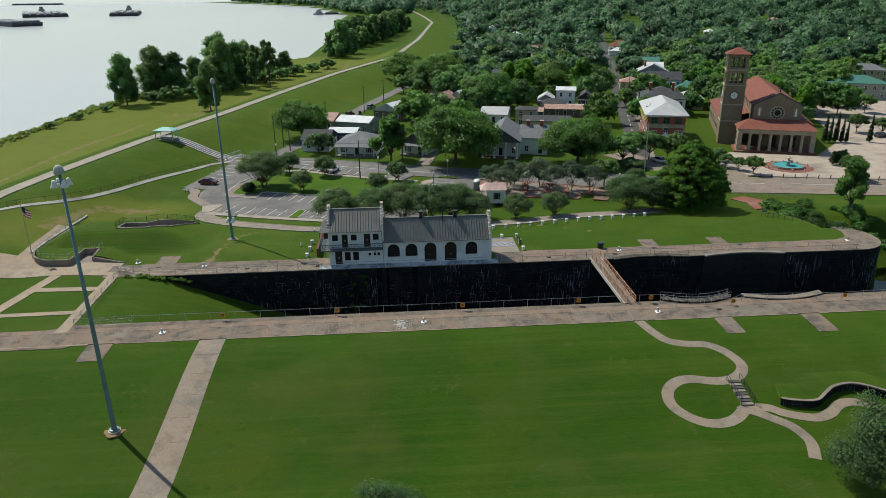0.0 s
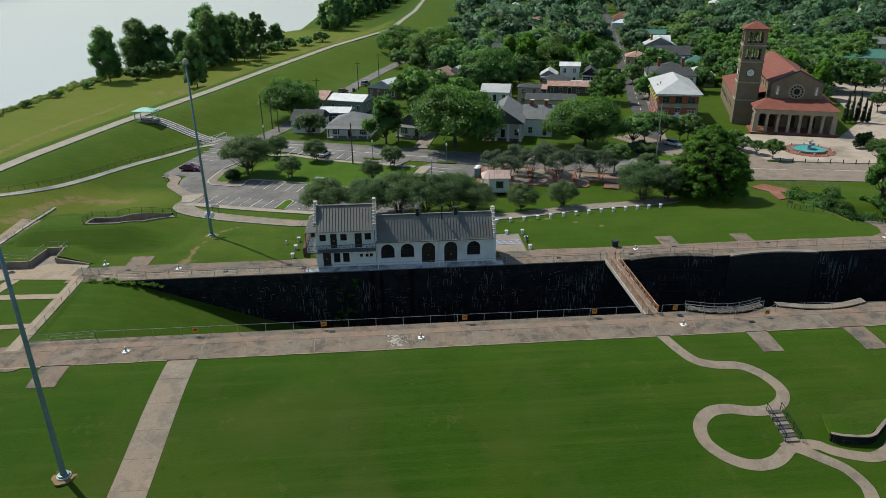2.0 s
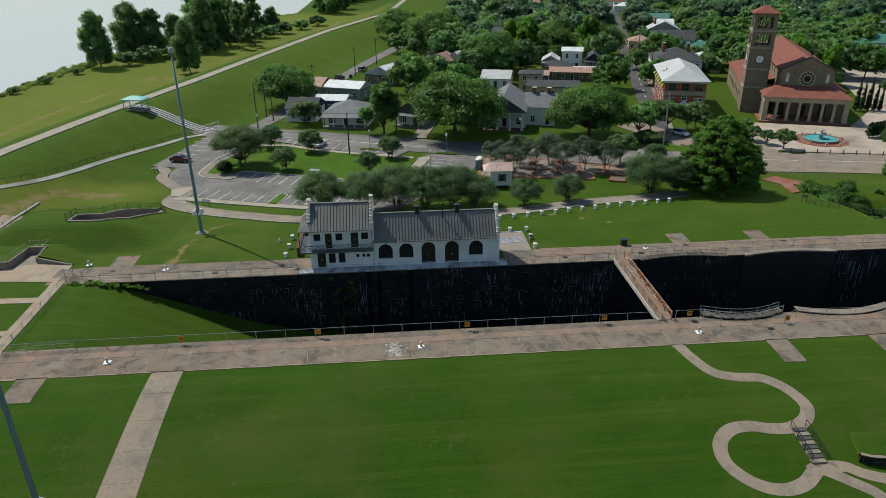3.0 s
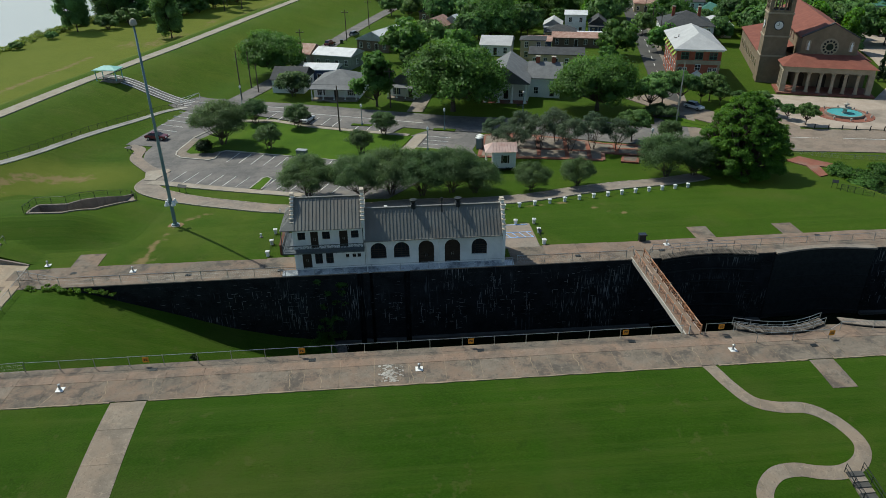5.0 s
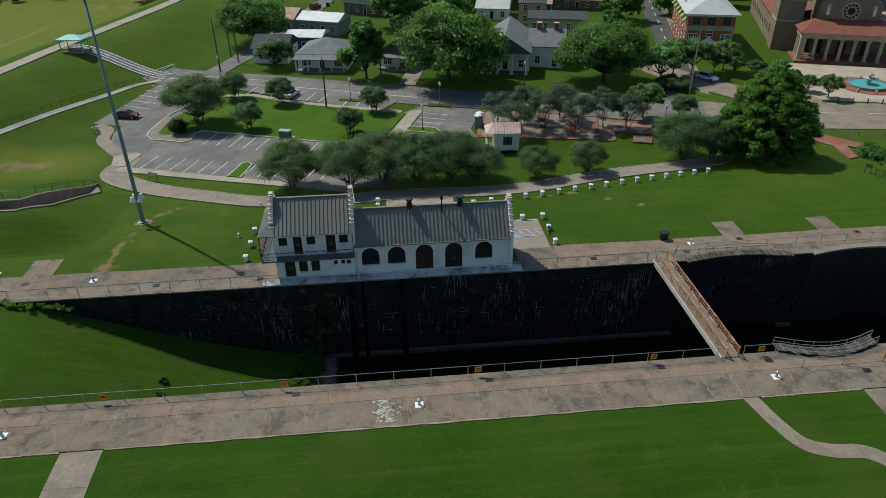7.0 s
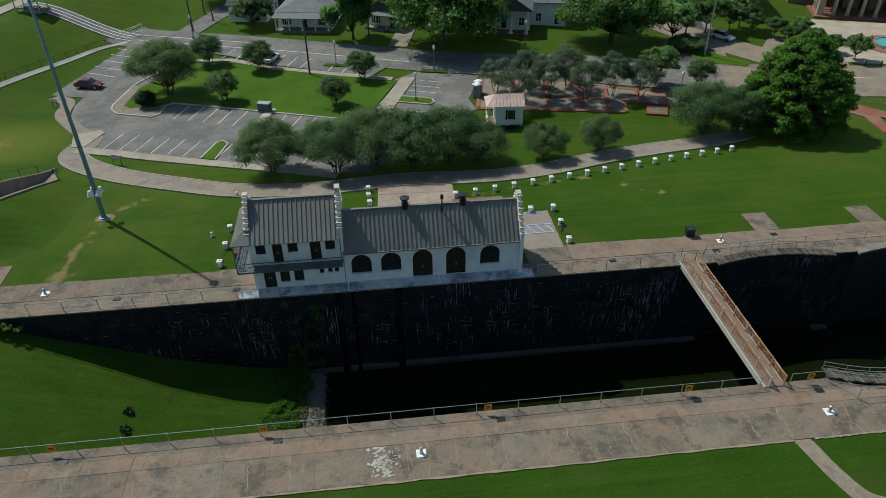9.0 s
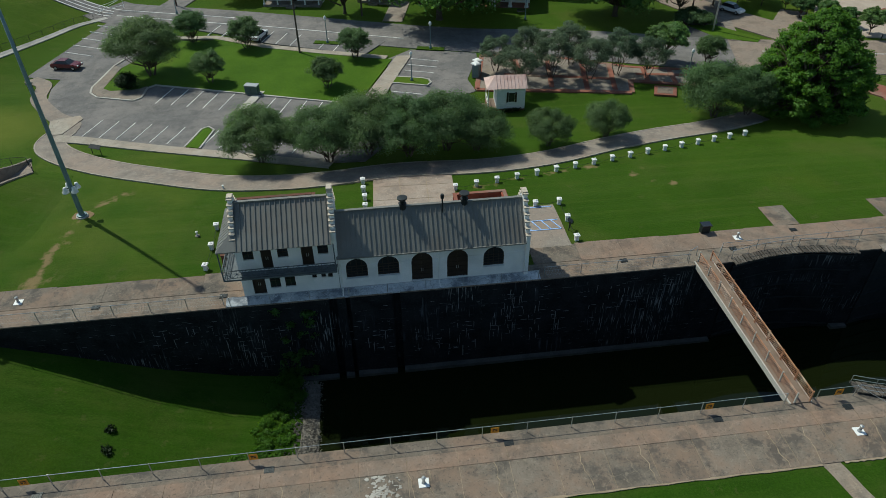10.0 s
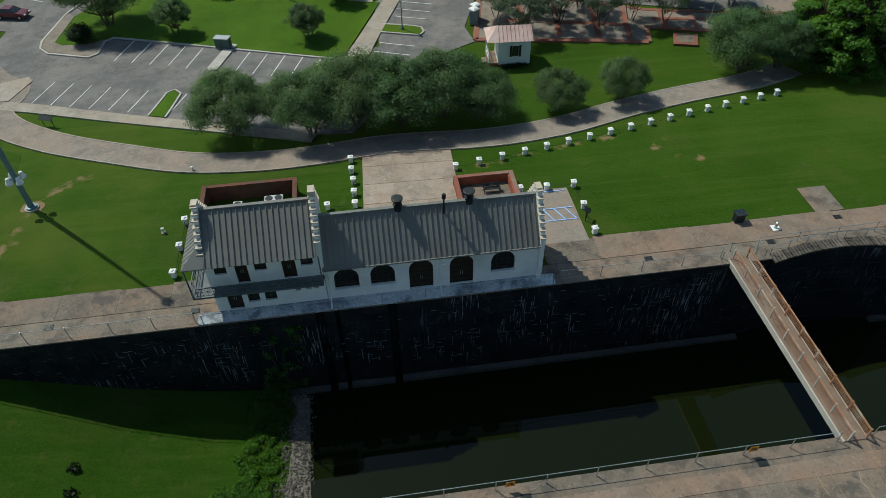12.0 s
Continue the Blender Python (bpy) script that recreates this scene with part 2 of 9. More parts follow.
def shaded_lime_wall(name):
    """Lock masonry, its deep shade put into a near-black colour: courses with broken pale lime lines and runs of
    efflorescence.
    """
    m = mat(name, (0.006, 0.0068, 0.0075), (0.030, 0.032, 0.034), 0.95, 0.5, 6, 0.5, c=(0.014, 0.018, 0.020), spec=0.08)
    nt = m.node_tree
    n, l = nt.nodes, nt.links
    bsdf = n["Principled BSDF"]
    geo = n.new("ShaderNodeNewGeometry")
    out = bsdf.inputs["Base Color"].links[0].from_socket

    def noise_(vec, scale, detail, lo, hi):
        t, r = n.new("ShaderNodeTexNoise"), n.new("ShaderNodeMapRange")
        t.inputs["Scale"].default_value, t.inputs["Detail"].default_value = scale, detail
        r.inputs["From Min"].default_value, r.inputs["From Max"].default_value = lo, hi
        l.new(vec, t.inputs["Vector"])
        l.new(t.outputs["Fac"], r.inputs["Value"])
        return r.outputs[0]

    def times(a, b):
        q = n.new("ShaderNodeMath")
        q.operation = "MULTIPLY"
        l.new(a, q.inputs[0])
        l.new(b, q.inputs[1])
        return q.outputs[0]

    def layer(out, fac, col):
        mx = n.new("ShaderNodeMix")
        mx.data_type = "RGBA"
        mx.inputs["B"].default_value = (*col, 1)
        l.new(fac, mx.inputs["Factor"])
        l.new(out, mx.inputs["A"])
        return mx.outputs["Result"]
    pos = geo.outputs["Position"]
    mp = n.new("ShaderNodeMapping")
    mp.inputs["Scale"].default_value = (1.8, 0.3, 0.13)
    l.new(pos, mp.inputs[0])
    out = layer(out, times(noise_(mp.outputs[0], 1.7, 8, 0.57, 0.75), noise_(pos, 0.15, 3, 0.55, 0.66)), (0.20, 0.225, 0.25))
    mp2 = n.new("ShaderNodeMapping")
    mp2.inputs["Scale"].default_value = (5.5, 0.3, 0.42)
    l.new(pos, mp2.inputs[0])
    out = layer(out, times(noise_(mp2.outputs[0], 1.4, 9, 0.56, 0.64), noise_(pos, 0.11, 4, 0.55, 0.64)), (0.27, 0.28, 0.28))
    sep, com = n.new("ShaderNodeSeparateXYZ"), n.new("ShaderNodeCombineXYZ")
    l.new(pos, sep.inputs[0])
    l.new(sep.outputs["X"], com.inputs["X"])
    l.new(sep.outputs["Z"], com.inputs["Y"])
    br = n.new("ShaderNodeTexBrick")
    br.inputs["Scale"].default_value, br.inputs["Mortar Size"].default_value, br.inputs["Mortar Smooth"].default_value = 1.0, 0.020, 0.1
    br.inputs["Brick Width"].default_value, br.inputs["Row Height"].default_value = 3.1, 0.58
    wb, wa = n.new("ShaderNodeTexNoise"), n.new("ShaderNodeVectorMath")
    wb.inputs["Scale"].default_value, wb.inputs["Detail"].default_value = 0.9, 6
    l.new(pos, wb.inputs["Vector"])
    wa.operation = "MULTIPLY_ADD"
    wa.inputs[1].default_value = (0.25, 0.25, 0.25)
    l.new(wb.outputs["Color"], wa.inputs[0])
    l.new(com.outputs[0], wa.inputs[2])
    l.new(wa.outputs[0], br.inputs["Vector"])
    out = layer(out, times(br.outputs["Fac"], times(noise_(pos, 1.9, 9, 0.52, 0.62), noise_(pos, 0.2, 4, 0.42, 0.6))), (0.12, 0.125, 0.125))
    l.new(out, bsdf.inputs["Base Color"])
    return m


def grass_layers(m):
    """Dry levee grass and bare earth where the ground's own attributes say so, mower streaks, and the sheen of blades seen flat."""
    n, l = m.node_tree.nodes, m.node_tree.links
    bsdf = n["Principled BSDF"]
    geo = n.new("ShaderNodeNewGeometry")
    out = bsdf.inputs["Base Color"].links[0].from_socket

    def noise_(scale, detail, stretch=(1, 1, 1), rot=0.0):
        mp, t = n.new("ShaderNodeMapping"), n.new("ShaderNodeTexNoise")
        mp.inputs["Scale"].default_value, mp.inputs["Rotation"].default_value = stretch, (0, 0, rot)
        t.inputs["Scale"].default_value, t.inputs["Detail"].default_value, t.inputs["Roughness"].default_value = scale, detail, 0.65
        l.new(geo.outputs["Position"], mp.inputs["Vector"])
        l.new(mp.outputs[0], t.inputs["Vector"])
        return t.outputs["Fac"]

    def ranged(v, lo, hi, a=0.0, b=1.0):
        r = n.new("ShaderNodeMapRange")
        for k, q in (("From Min", lo), ("From Max", hi), ("To Min", a), ("To Max", b)):
            r.inputs[k].default_value = q
        l.new(v, r.inputs["Value"])
        return r.outputs[0]

    def layer(out, fac, col):
        mx = n.new("ShaderNodeMix")
        mx.data_type = "RGBA"
        mx.inputs["B"].default_value = (*col, 1)
        l.new(fac, mx.inputs["Factor"])
        l.new(out, mx.inputs["A"])
        return mx.outputs["Result"]

    def attr_(name, fuzz, lo, hi):
        a, q = n.new("ShaderNodeAttribute"), n.new("ShaderNodeMath")
        a.attribute_name = name
        q.operation = "ADD"
        l.new(a.outputs["Fac"], q.inputs[0])
        l.new(fuzz, q.inputs[1])
        return ranged(q.outputs[0], lo, hi)
    streak = noise_(1.0, 3, (0.035, 0.9, 1), 0.09)
    out = layer(out, ranged(streak, 0.48, 0.66, 0.0, 0.40), (0.040, 0.078, 0.011))
    out = layer(out, ranged(noise_(0.9, 8), 0.56, 0.70, 0.0, 0.5), (0.012, 0.036, 0.004))
    out = layer(out, ranged(noise_(0.075, 8), 0.50, 0.68, 0.0, 0.6), (0.062, 0.076, 0.018))
    out = layer(out, ranged(noise_(6.5, 7), 0.50, 0.68, 0.0, 0.5), (0.043, 0.096, 0.011))
    out = layer(out, ranged(noise_(15.0, 6), 0.47, 0.66, 0.0, 0.55), (0.009, 0.026, 0.002))
    out = layer(out, ranged(noise_(0.5, 4, (0.06, 1.6, 1), -0.35), 0.50, 0.66, 0.0, 0.32), (0.055, 0.086, 0.012))
    out = layer(out, attr_("dry", noise_(0.12, 6), 0.7, 1.5), (0.108, 0.124, 0.022))
    out = layer(out, attr_("worn", ranged(noise_(0.55, 9), 0.36, 0.64), 0.95, 1.45), (0.18, 0.130, 0.068))
    l.new(out, bsdf.inputs["Base Color"])
    bsdf.inputs["Sheen Weight"].default_value, bsdf.inputs["Sheen Roughness"].default_value = 0.37, 0.5
    bsdf.inputs["Sheen Tint"].default_value = (0.48, 0.59, 0.06, 1)


M["lush_grass"] = mat("lush_grass", (0.040, 0.092, 0.006), (0.080, 0.150, 0.012), 0.9, 0.16, 3.6, 1.0, c=(0.100, 0.140, 0.016), spec=0.1, dist=0.12)
grass_layers(M["grass"])
M["lock_wall"] = shaded_lime_wall("lock_wall")
M["lime"] = mat("lime", (0.13, 0.138, 0.142), (0.36, 0.37, 0.375), 0.95, 1.6, 8, 0.2)


def water_mat(name, col, rough, scale, strength):
    m = bpy.data.materials.new(name)
    m.use_nodes = True
    n, l = m.node_tree.nodes, m.node_tree.links
    b = n["Principled BSDF"]
    b.inputs["Base Color"].default_value, b.inputs["Roughness"].default_value = (*col, 1), rough
    b.inputs["IOR"].default_value = 1.33
    geo = n.new("ShaderNodeNewGeometry")
    t = n.new("ShaderNodeTexNoise")
    t.inputs["Scale"].default_value, t.inputs["Detail"].default_value = scale, 5
    l.new(geo.outputs["Position"], t.inputs[0])
    bp = n.new("ShaderNodeBump")
    bp.inputs["Strength"].default_value, bp.inputs["Distance"].default_value = strength, 0.05
    l.new(t.outputs["Fac"], bp.inputs["Height"])
    l.new(bp.outputs[0], b.inputs["Normal"])
    return m


M["lock_water"] = water_mat("lock_water", (0.0075, 0.0110, 0.0030), 0.02, 0.8, 0.04)
# pale grey base: sky glare on the muddy water is put into this colour
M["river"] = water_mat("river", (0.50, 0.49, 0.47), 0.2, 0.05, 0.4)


# ---- building helpers ----
def mesh(name, bm):
    me = bpy.data.meshes.new(name)
    bm.normal_update()
    bm.to_mesh(me)
    bm.free()
    return me


def part(name, bm, material, parent=None, label="", smooth=False):
    """One bmesh (or mesh) as one object, under a thing or a part."""
    me = mesh(name, bm) if isinstance(bm, bmesh.types.BMesh) else bm
    if not me.materials:
        me.materials.append(M[material] if isinstance(material, str) else material)
    if smooth:
        me.polygons.foreach_set("use_smooth", [True] * len(me.polygons))
    ob = new(name, me)
    if parent:
        ob.parent = parent
    if label:
        ob["label"] = label
    return ob


def thing(name, m, label, category, group=""):
    e = new(name)
    e.empty_display_size = 0.3
    e.matrix_basis = m
    return tagged(e, label, category, group)


def box(bm, x0, y0, z0, x1, y1, z1, m=None):
    v = [bm.verts.new(p) for p in ((x0, y0, z0), (x1, y0, z0), (x1, y1, z0), (x0, y1, z0), (x0, y0, z1), (x1, y0, z1), (x1, y1, z1), (x0, y1, z1))]
    if m:
        for a in v:
            a.co = m @ a.co
    for q in ((0, 3, 2, 1), (4, 5, 6, 7), (0, 1, 5, 4), (1, 2, 6, 5), (2, 3, 7, 6), (3, 0, 4, 7)):
        bm.faces.new([v[i] for i in q])
    return bm


def boxes(*rows):
    bm = bmesh.new()
    for r in rows:
        box(bm, *r)
    return bm


def bevelled(bm, w=0.02, seg=1):
    bmesh.ops.bevel(bm, geom=bm.edges[:], offset=w, segments=seg, affect="EDGES", profile=0.5)
    return bm


def prism(bm, pts, z0, z1):
    """A flat outline raised from z0 to z1."""
    a, b = [bm.verts.new((x, y, z0)) for x, y in pts], [bm.verts.new((x, y, z1)) for x, y in pts]
    n = len(pts)
    bm.faces.new(a[::-1]), bm.faces.new(b)
    for i in range(n):
        bm.faces.new((a[i], a[(i + 1) % n], b[(i + 1) % n], b[i]))
    return bm


def slab(bm, pts, y0, y1):
    """An outline in x and z, y0 to y1 deep."""
    a, b = [bm.verts.new((x, y0, z)) for x, z in pts], [bm.verts.new((x, y1, z)) for x, z in pts]
    n = len(pts)
    bm.faces.new(a), bm.faces.new(b[::-1])
    for i in range(n):
        bm.faces.new((a[(i + 1) % n], a[i], b[i], b[(i + 1) % n]))
    return bm


def tube(bm, pts, r0, r1=None, n=6):
    """A round bar along points, tapering from r0 to r1."""
    r1 = r0 if r1 is None else r1
    pts = [Vector(p) for p in pts]
    rings = []
    for i, p in enumerate(pts):
        d = (pts[min(i + 1, len(pts) - 1)] - pts[max(i - 1, 0)]).normalized()
        u = d.cross(Vector((0, 0, 1)) if abs(d.z) < 0.9 else Vector((1, 0, 0))).normalized()
        w = d.cross(u)
        r = r0 + (r1 - r0) * i / max(1, len(pts) - 1)
        rings.append([bm.verts.new(p + (u * math.cos(2 * math.pi * k / n) + w * math.sin(2 * math.pi * k / n)) * r) for k in range(n)])
    for a, b in zip(rings, rings[1:]):
        for k in range(n):
            bm.faces.new((a[k], b[k], b[(k + 1) % n], a[(k + 1) % n]))
    bm.faces.new(rings[0]), bm.faces.new(rings[-1][::-1])
    return bm


def lathe(bm, prof, n=12, c=(0, 0, 0)):
    """A turned shape: rows of radius and height round the vertical through c."""
    rings = [[bm.verts.new((c[0] + r * math.cos(2 * math.pi * k / n), c[1] + r * math.sin(2 * math.pi * k / n), c[2] + z)) for k in range(n)] for r, z in prof]
    for a, b in zip(rings, rings[1:]):
        for k in range(n):
            bm.faces.new((a[k], a[(k + 1) % n], b[(k + 1) % n], b[k]))
    bm.faces.new(rings[0][::-1]), bm.faces.new(rings[-1])
    return bm


# ---- terrain ----
CREST = [(-110, -60), (-110, 0), (-109.3, 37.3), (-106.2, 56.0), (-102.2, 73.8), (-98.5, 89.5), (-95.0, 102.5), (-87.0, 131.5), (-75.0, 181.0), (-57.2, 250.0), (-29.6, 331.7), (-8.7, 491.8), (22.1, 821.5), (21.2, 1038), (15, 1400)]
def sm(a, b, v):
    u = min(1.0, max(0.0, (v - a) / (b - a)))
    return u * u * (3 - 2 * u)
def crest(x, y):
    """Signed distance to the levee's crest line (positive on the land side)."""
    best, side = 1e9, 1
    for (ax, ay), (bx, by) in zip(CREST, CREST[1:]):
        dx, dy = bx - ax, by - ay
        u = min(1.0, max(0.0, ((x - ax) * dx + (y - ay) * dy) / (dx * dx + dy * dy)))
        d = math.hypot(x - ax - u * dx, y - ay - u * dy)
        if d < best:
            best, side = d, (1 if (x - ax) * dy - (y - ay) * dx > 0 else -1)
    return best * side
def shore(y):
    """How far the river's edge lies from the levee crest."""
    return float(np.interp(y, [0, 60, 129, 185, 245, 340, 420, 450, 524, 1000, 1400], [48, 58, 76, 86, 92, 92, 90, 82, 92, 130, 150]))
def ground(x, y):
    back = -2.4 * sm(8, 40, y) - 0.6 * sm(2, 25, x) * sm(14, 32, y)
    near = -3.0 * sm(22, 48, -y)
    z = back + near
    d = crest(x, y)
    if d < 0:
        z = 3.5 + (-3.2 - 3.5) * sm(3, 26, -d)
        z -= 2.6 * sm(shore(y) - 12, shore(y) + 1, -d)
    else:
        z = z + (3.5 - z) * (1 - sm(2.5, 24, d))
    return z


def bank(x):
    """The grass bank that fills the upper end of the lock, down to the water."""
    xs = [-75, -70, -66, -62, -56, -50, -44, -40, -36, -33, -30]
    zs = [0, -0.1, -0.9, -2.4, -4.6, -6.9, -8.6, -9.3, -10.0, -11, -12.5]
    return float(np.interp(x, xs, zs))


def river_edge(y):
    """The river bends away to the left far upstream; wooded land lies to the right of this line."""
    return float(np.interp(y, [1250, 1560, 2560, 4140, 4800], [-60, -130, -300, -900, -1150]))


def sheet(x, y):
    z = ground(x, y) - 0.04
    if -17.7 < y < 1.7 and -74 < x < 46:
        z = min(z, bank(x))
    if x >= 46 and y > -17.7:                      # the low ground below the wall's rounded end
        low = -11 + 8.6 * sm(14, 30, y + max(0, 75 - x) * 0.12)
        if y < 1.7 or math.hypot(x - 45.5, y - 6) > 5.9 or x > 51.4:
            if y < 30:
                z = min(z, low + 11 * sm(62, 95, x) * 0.75)
    if crest(x, y) < -shore(y) - 3 and y > -200:
        z = min(z, -6.2)
    if y > 1250 and x > river_edge(y):
        z = max(z, -3.6)
    return z


def lines(fine0, fine1, step, far0, far1, extra=()):
    v = list(np.arange(fine0, fine1 + 1e-6, step))
    s, p = step, fine0
    while p > far0:
        s *= 1.16
        p -= s
        v.append(max(p, far0))
    s, p = step, fine1
    while p < far1:
        s *= 1.16
        p += s
        v.append(min(p, far1))
    v += extra
    v = sorted(set(round(float(a), 3) for a in v))
    return v


XL = lines(-150, 62, 0.9, -3500, 4500)
YL = lines(-52, 96, 0.9, -900, 4800, [-17.9, -17.72, -17.68, 1.68, 1.72, 2.0])
verts = [(x, y, sheet(x, y)) for y in YL for x in XL]
nx = len(XL)
faces = [(j * nx + i, j * nx + i + 1, (j + 1) * nx + i + 1, (j + 1) * nx + i) for j in range(len(YL) - 1) for i in range(nx - 1)]
me = bpy.data.meshes.new("ground")
me.from_pydata(verts, [], faces)
me.polygons.foreach_set("use_smooth", [True] * len(me.polygons))
# worn earth: footpaths, the track on the batture, bare patches (line, half-width)
WORN = [([(-61.8, 4.7), (-61, 6.3), (-60.6, 12.6), (-60.1, 17.9), (-57.8, 21), (-54.7, 23.9)], 0.5),
        ([(-134, 40), (-130.5, 75), (-129, 104), (-126, 124), (-123, 136), (-120.5, 154)], 1.3), ([(-117.5, 168.5), (-110, 178), (-105, 183)], 2.4), ([(-103, 205), (-95, 222), (-84.5, 243), (-74, 292), (-64, 338), (-56, 372)], 1.6),
        ([(-95, 25), (-94, 34.5), (-92.5, 39), (-88, 42), (-82, 43)], 1.9), ([(-86, 28), (-84, 27.6), (-79, 27.7)], 1.3),
        ([(-108, 172), (-103, 186)], 5.0), ([(-70, 296), (-58, 330)], 6.0), ([(3, 14), (4.5, 15)], 0.45), ([(-61.6, 3.6), (-61.2, 5.4)], 1.2), ([(-60, 17.2), (-60, 17.4)], 0.75), ([(-60.6, -37.6), (-60.6, -37.4)], 0.8), ([(-20, 16.6), (-2, 20.4)], 0.3), ([(0, 17.4), (0.6, 17.8)], 0.5), ([(2, 15), (2.6, 15.2)], 0.4)]


def near_line(x, y, pts):
    best = 1e9
    for (ax, ay), (bx, by) in zip(pts, pts[1:]):
        dx, dy = bx - ax, by - ay
        u = min(1.0, max(0.0, ((x - ax) * dx + (y - ay) * dy) / (dx * dx + dy * dy)))
        best = min(best, math.hypot(x - ax - u * dx, y - ay - u * dy))
    return best


def worn(x, y):
    return max(1 - near_line(x, y, p) / (1.6 * w) for p, w in WORN)


def dry(x, y):
    d = crest(x, y)
    if -104 < x < -70 and 10 < y < 60:
        return max(0.15 * (1 - sm(8, 40, d)) if d > 0 else 0.95 * sm(2, 9, -d), 0.8 * (1 - sm(2, 13, near_line(x, y, [(-97, 18), (-95.5, 34), (-89, 42), (-80, 43)]))))
    if -80 < x < -42 and 3 < y < 60:
        return 0.3 * sm(-80, -72, x) * (1 - sm(-50, -43, x))
    return 0.95 * sm(2, 9, -d) if d < 0 else 0.15 * (1 - sm(8, 40, d))


def sm_field(fn):
    return [fn(x, y) if -170 < x < 40 and -45 < y < 420 else 0.0 for x, y, z in verts]


for nm_, fn_ in (("worn", worn), ("dry", dry)):
    at_ = me.attributes.new(nm_, "FLOAT", "POINT")
    at_.data.foreach_set("value", [max(0.0, v) for v in sm_field(fn_)])
tagged(part("ground", me, "grass"), "mown green grass lawn and levee slopes", "ground", kind="structure")


def smooth_line(pts, n=6):
    """A Catmull-Rom curve through plan points."""
    p = [Vector((*a, 0)) for a in pts]
    p = [p[0] * 2 - p[1]] + p + [p[-1] * 2 - p[-2]]
    out = []
    for a, b, c, d in zip(p, p[1:], p[2:], p[3:]):
        for k in range(n):
            t = k / n
            out.append(0.5 * ((2 * b) + (c - a) * t + (2 * a - 5 * b + 4 * c - d) * t * t + (3 * b - a - 3 * c + d) * t ** 3))
    return [(v.x, v.y) for v in out] + [(p[-2].x, p[-2].y)]


def strip(name, pts, width, material, lift=0.05, kind="structure", label="", category="", parent=None, step=1.5, across=4, height=None):
    """A band laid over the ground along a plan line, with an edge of its own thickness."""
    fine = []
    for a, b in zip(pts, pts[1:]):
        n = max(1, int(math.dist(a, b) / step))
        fine += [(a[0] + (b[0] - a[0]) * k / n, a[1] + (b[1] - a[1]) * k / n) for k in range(n)]
    fine.append(pts[-1])
    bm = bmesh.new()
    rows = []
    for i, (x, y) in enumerate(fine):
        ax, ay = fine[max(0, i - 1)]
        bx, by = fine[min(len(fine) - 1, i + 1)]
        d = math.hypot(bx - ax, by - ay) or 1
        nx_, ny_ = -(by - ay) / d, (bx - ax) / d
        w = width(i / (len(fine) - 1)) if callable(width) else width
        row = []
        for k in range(across + 1):
            s = (k / across - 0.5) * w
            px, py = x + nx_ * s, y + ny_ * s
            z = (height(px, py) if height else ground(px, py)) + lift
            row.append(bm.verts.new((px, py, z)))
        lo = [bm.verts.new((row[0].co.x, row[0].co.y, row[0].co.z - 0.25)), bm.verts.new((row[-1].co.x, row[-1].co.y, row[-1].co.z - 0.25))]
        rows.append([lo[0]] + row + [lo[1]])
    for a, b in zip(rows, rows[1:]):
        for k in range(len(a) - 1):
            bm.faces.new((a[k + 1], a[k], b[k], b[k + 1]))
    ob = part(name, bm, material, parent)
    if not parent:
        tagged(ob, label, category, kind=kind)
    return ob


def patch(name, pts, material, lift=0.05, parent=None, label="", category="", kind="structure", step=1.5, height=None):
    """A flat area with a straight-sided outline, draped over the ground."""
    bm = bmesh.new()
    v = [bm.verts.new((x, y, 0)) for x, y in pts]
    bm.faces.new(v)
    for ax in (0, 1):
        lo, hi = min(p[ax] for p in pts), max(p[ax] for p in pts)
        n = int((hi - lo) / step)
        for k in range(1, n + 1):
            co, no = [0, 0, 0], [0, 0, 0]
            co[ax], no[ax] = lo + (hi - lo) * k / (n + 1), 1
            bmesh.ops.bisect_plane(bm, geom=bm.verts[:] + bm.edges[:] + bm.faces[:], plane_co=co, plane_no=no)
    for a in bm.verts:
        a.co.z = (height(a.co.x, a.co.y) if height else ground(a.co.x, a.co.y)) + lift
    if sum(f.normal.z for f in bm.faces) < 0 or (bm.normal_update() or sum(f.normal.z for f in bm.faces) < 0):
        bmesh.ops.reverse_faces(bm, faces=bm.faces[:])
    edge = bmesh.ops.extrude_edge_only(bm, edges=[e for e in bm.edges if e.is_boundary])
    for a in edge["geom"]:
        if isinstance(a, bmesh.types.BMVert):
            a.co.z -= 0.25
    ob = part(name, bm, material, parent)
    if not parent:
        tagged(ob, label, category, kind=kind)
    return ob


# ---- water ----
bm = bmesh.new()
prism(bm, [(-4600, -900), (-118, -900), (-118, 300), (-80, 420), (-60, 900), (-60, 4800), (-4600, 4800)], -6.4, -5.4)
tagged(part("water", bm, "river"), "broad smooth river with sky glare in its pale grey colour", "river", kind="structure")
bm = bmesh.new()
prism(bm, [(-44, -16.9), (78, -16.9), (78, 15), (52.5, 15), (52.5, 0.3), (-44, 0.3)], -11.5, -10.0)
tagged(part("water", bm, "lock_water"), "still dark green water in the lock chamber", "water", kind="structure")

# ---- lock walls ----
GATES = ((3.6, 16.4), (18.6, 32.2))
SLOTS = ((-34.1, -33.4), (-32.6, -32.2), (-28.4, -27.7))


def arc(x0, x1, y, bow, n=14):
    """Plan points of a shallow bow from x0 to x1."""
    return [(x0 + (x1 - x0) * k / n, y + bow * math.sin(math.pi * k / n)) for k in range(n + 1)]


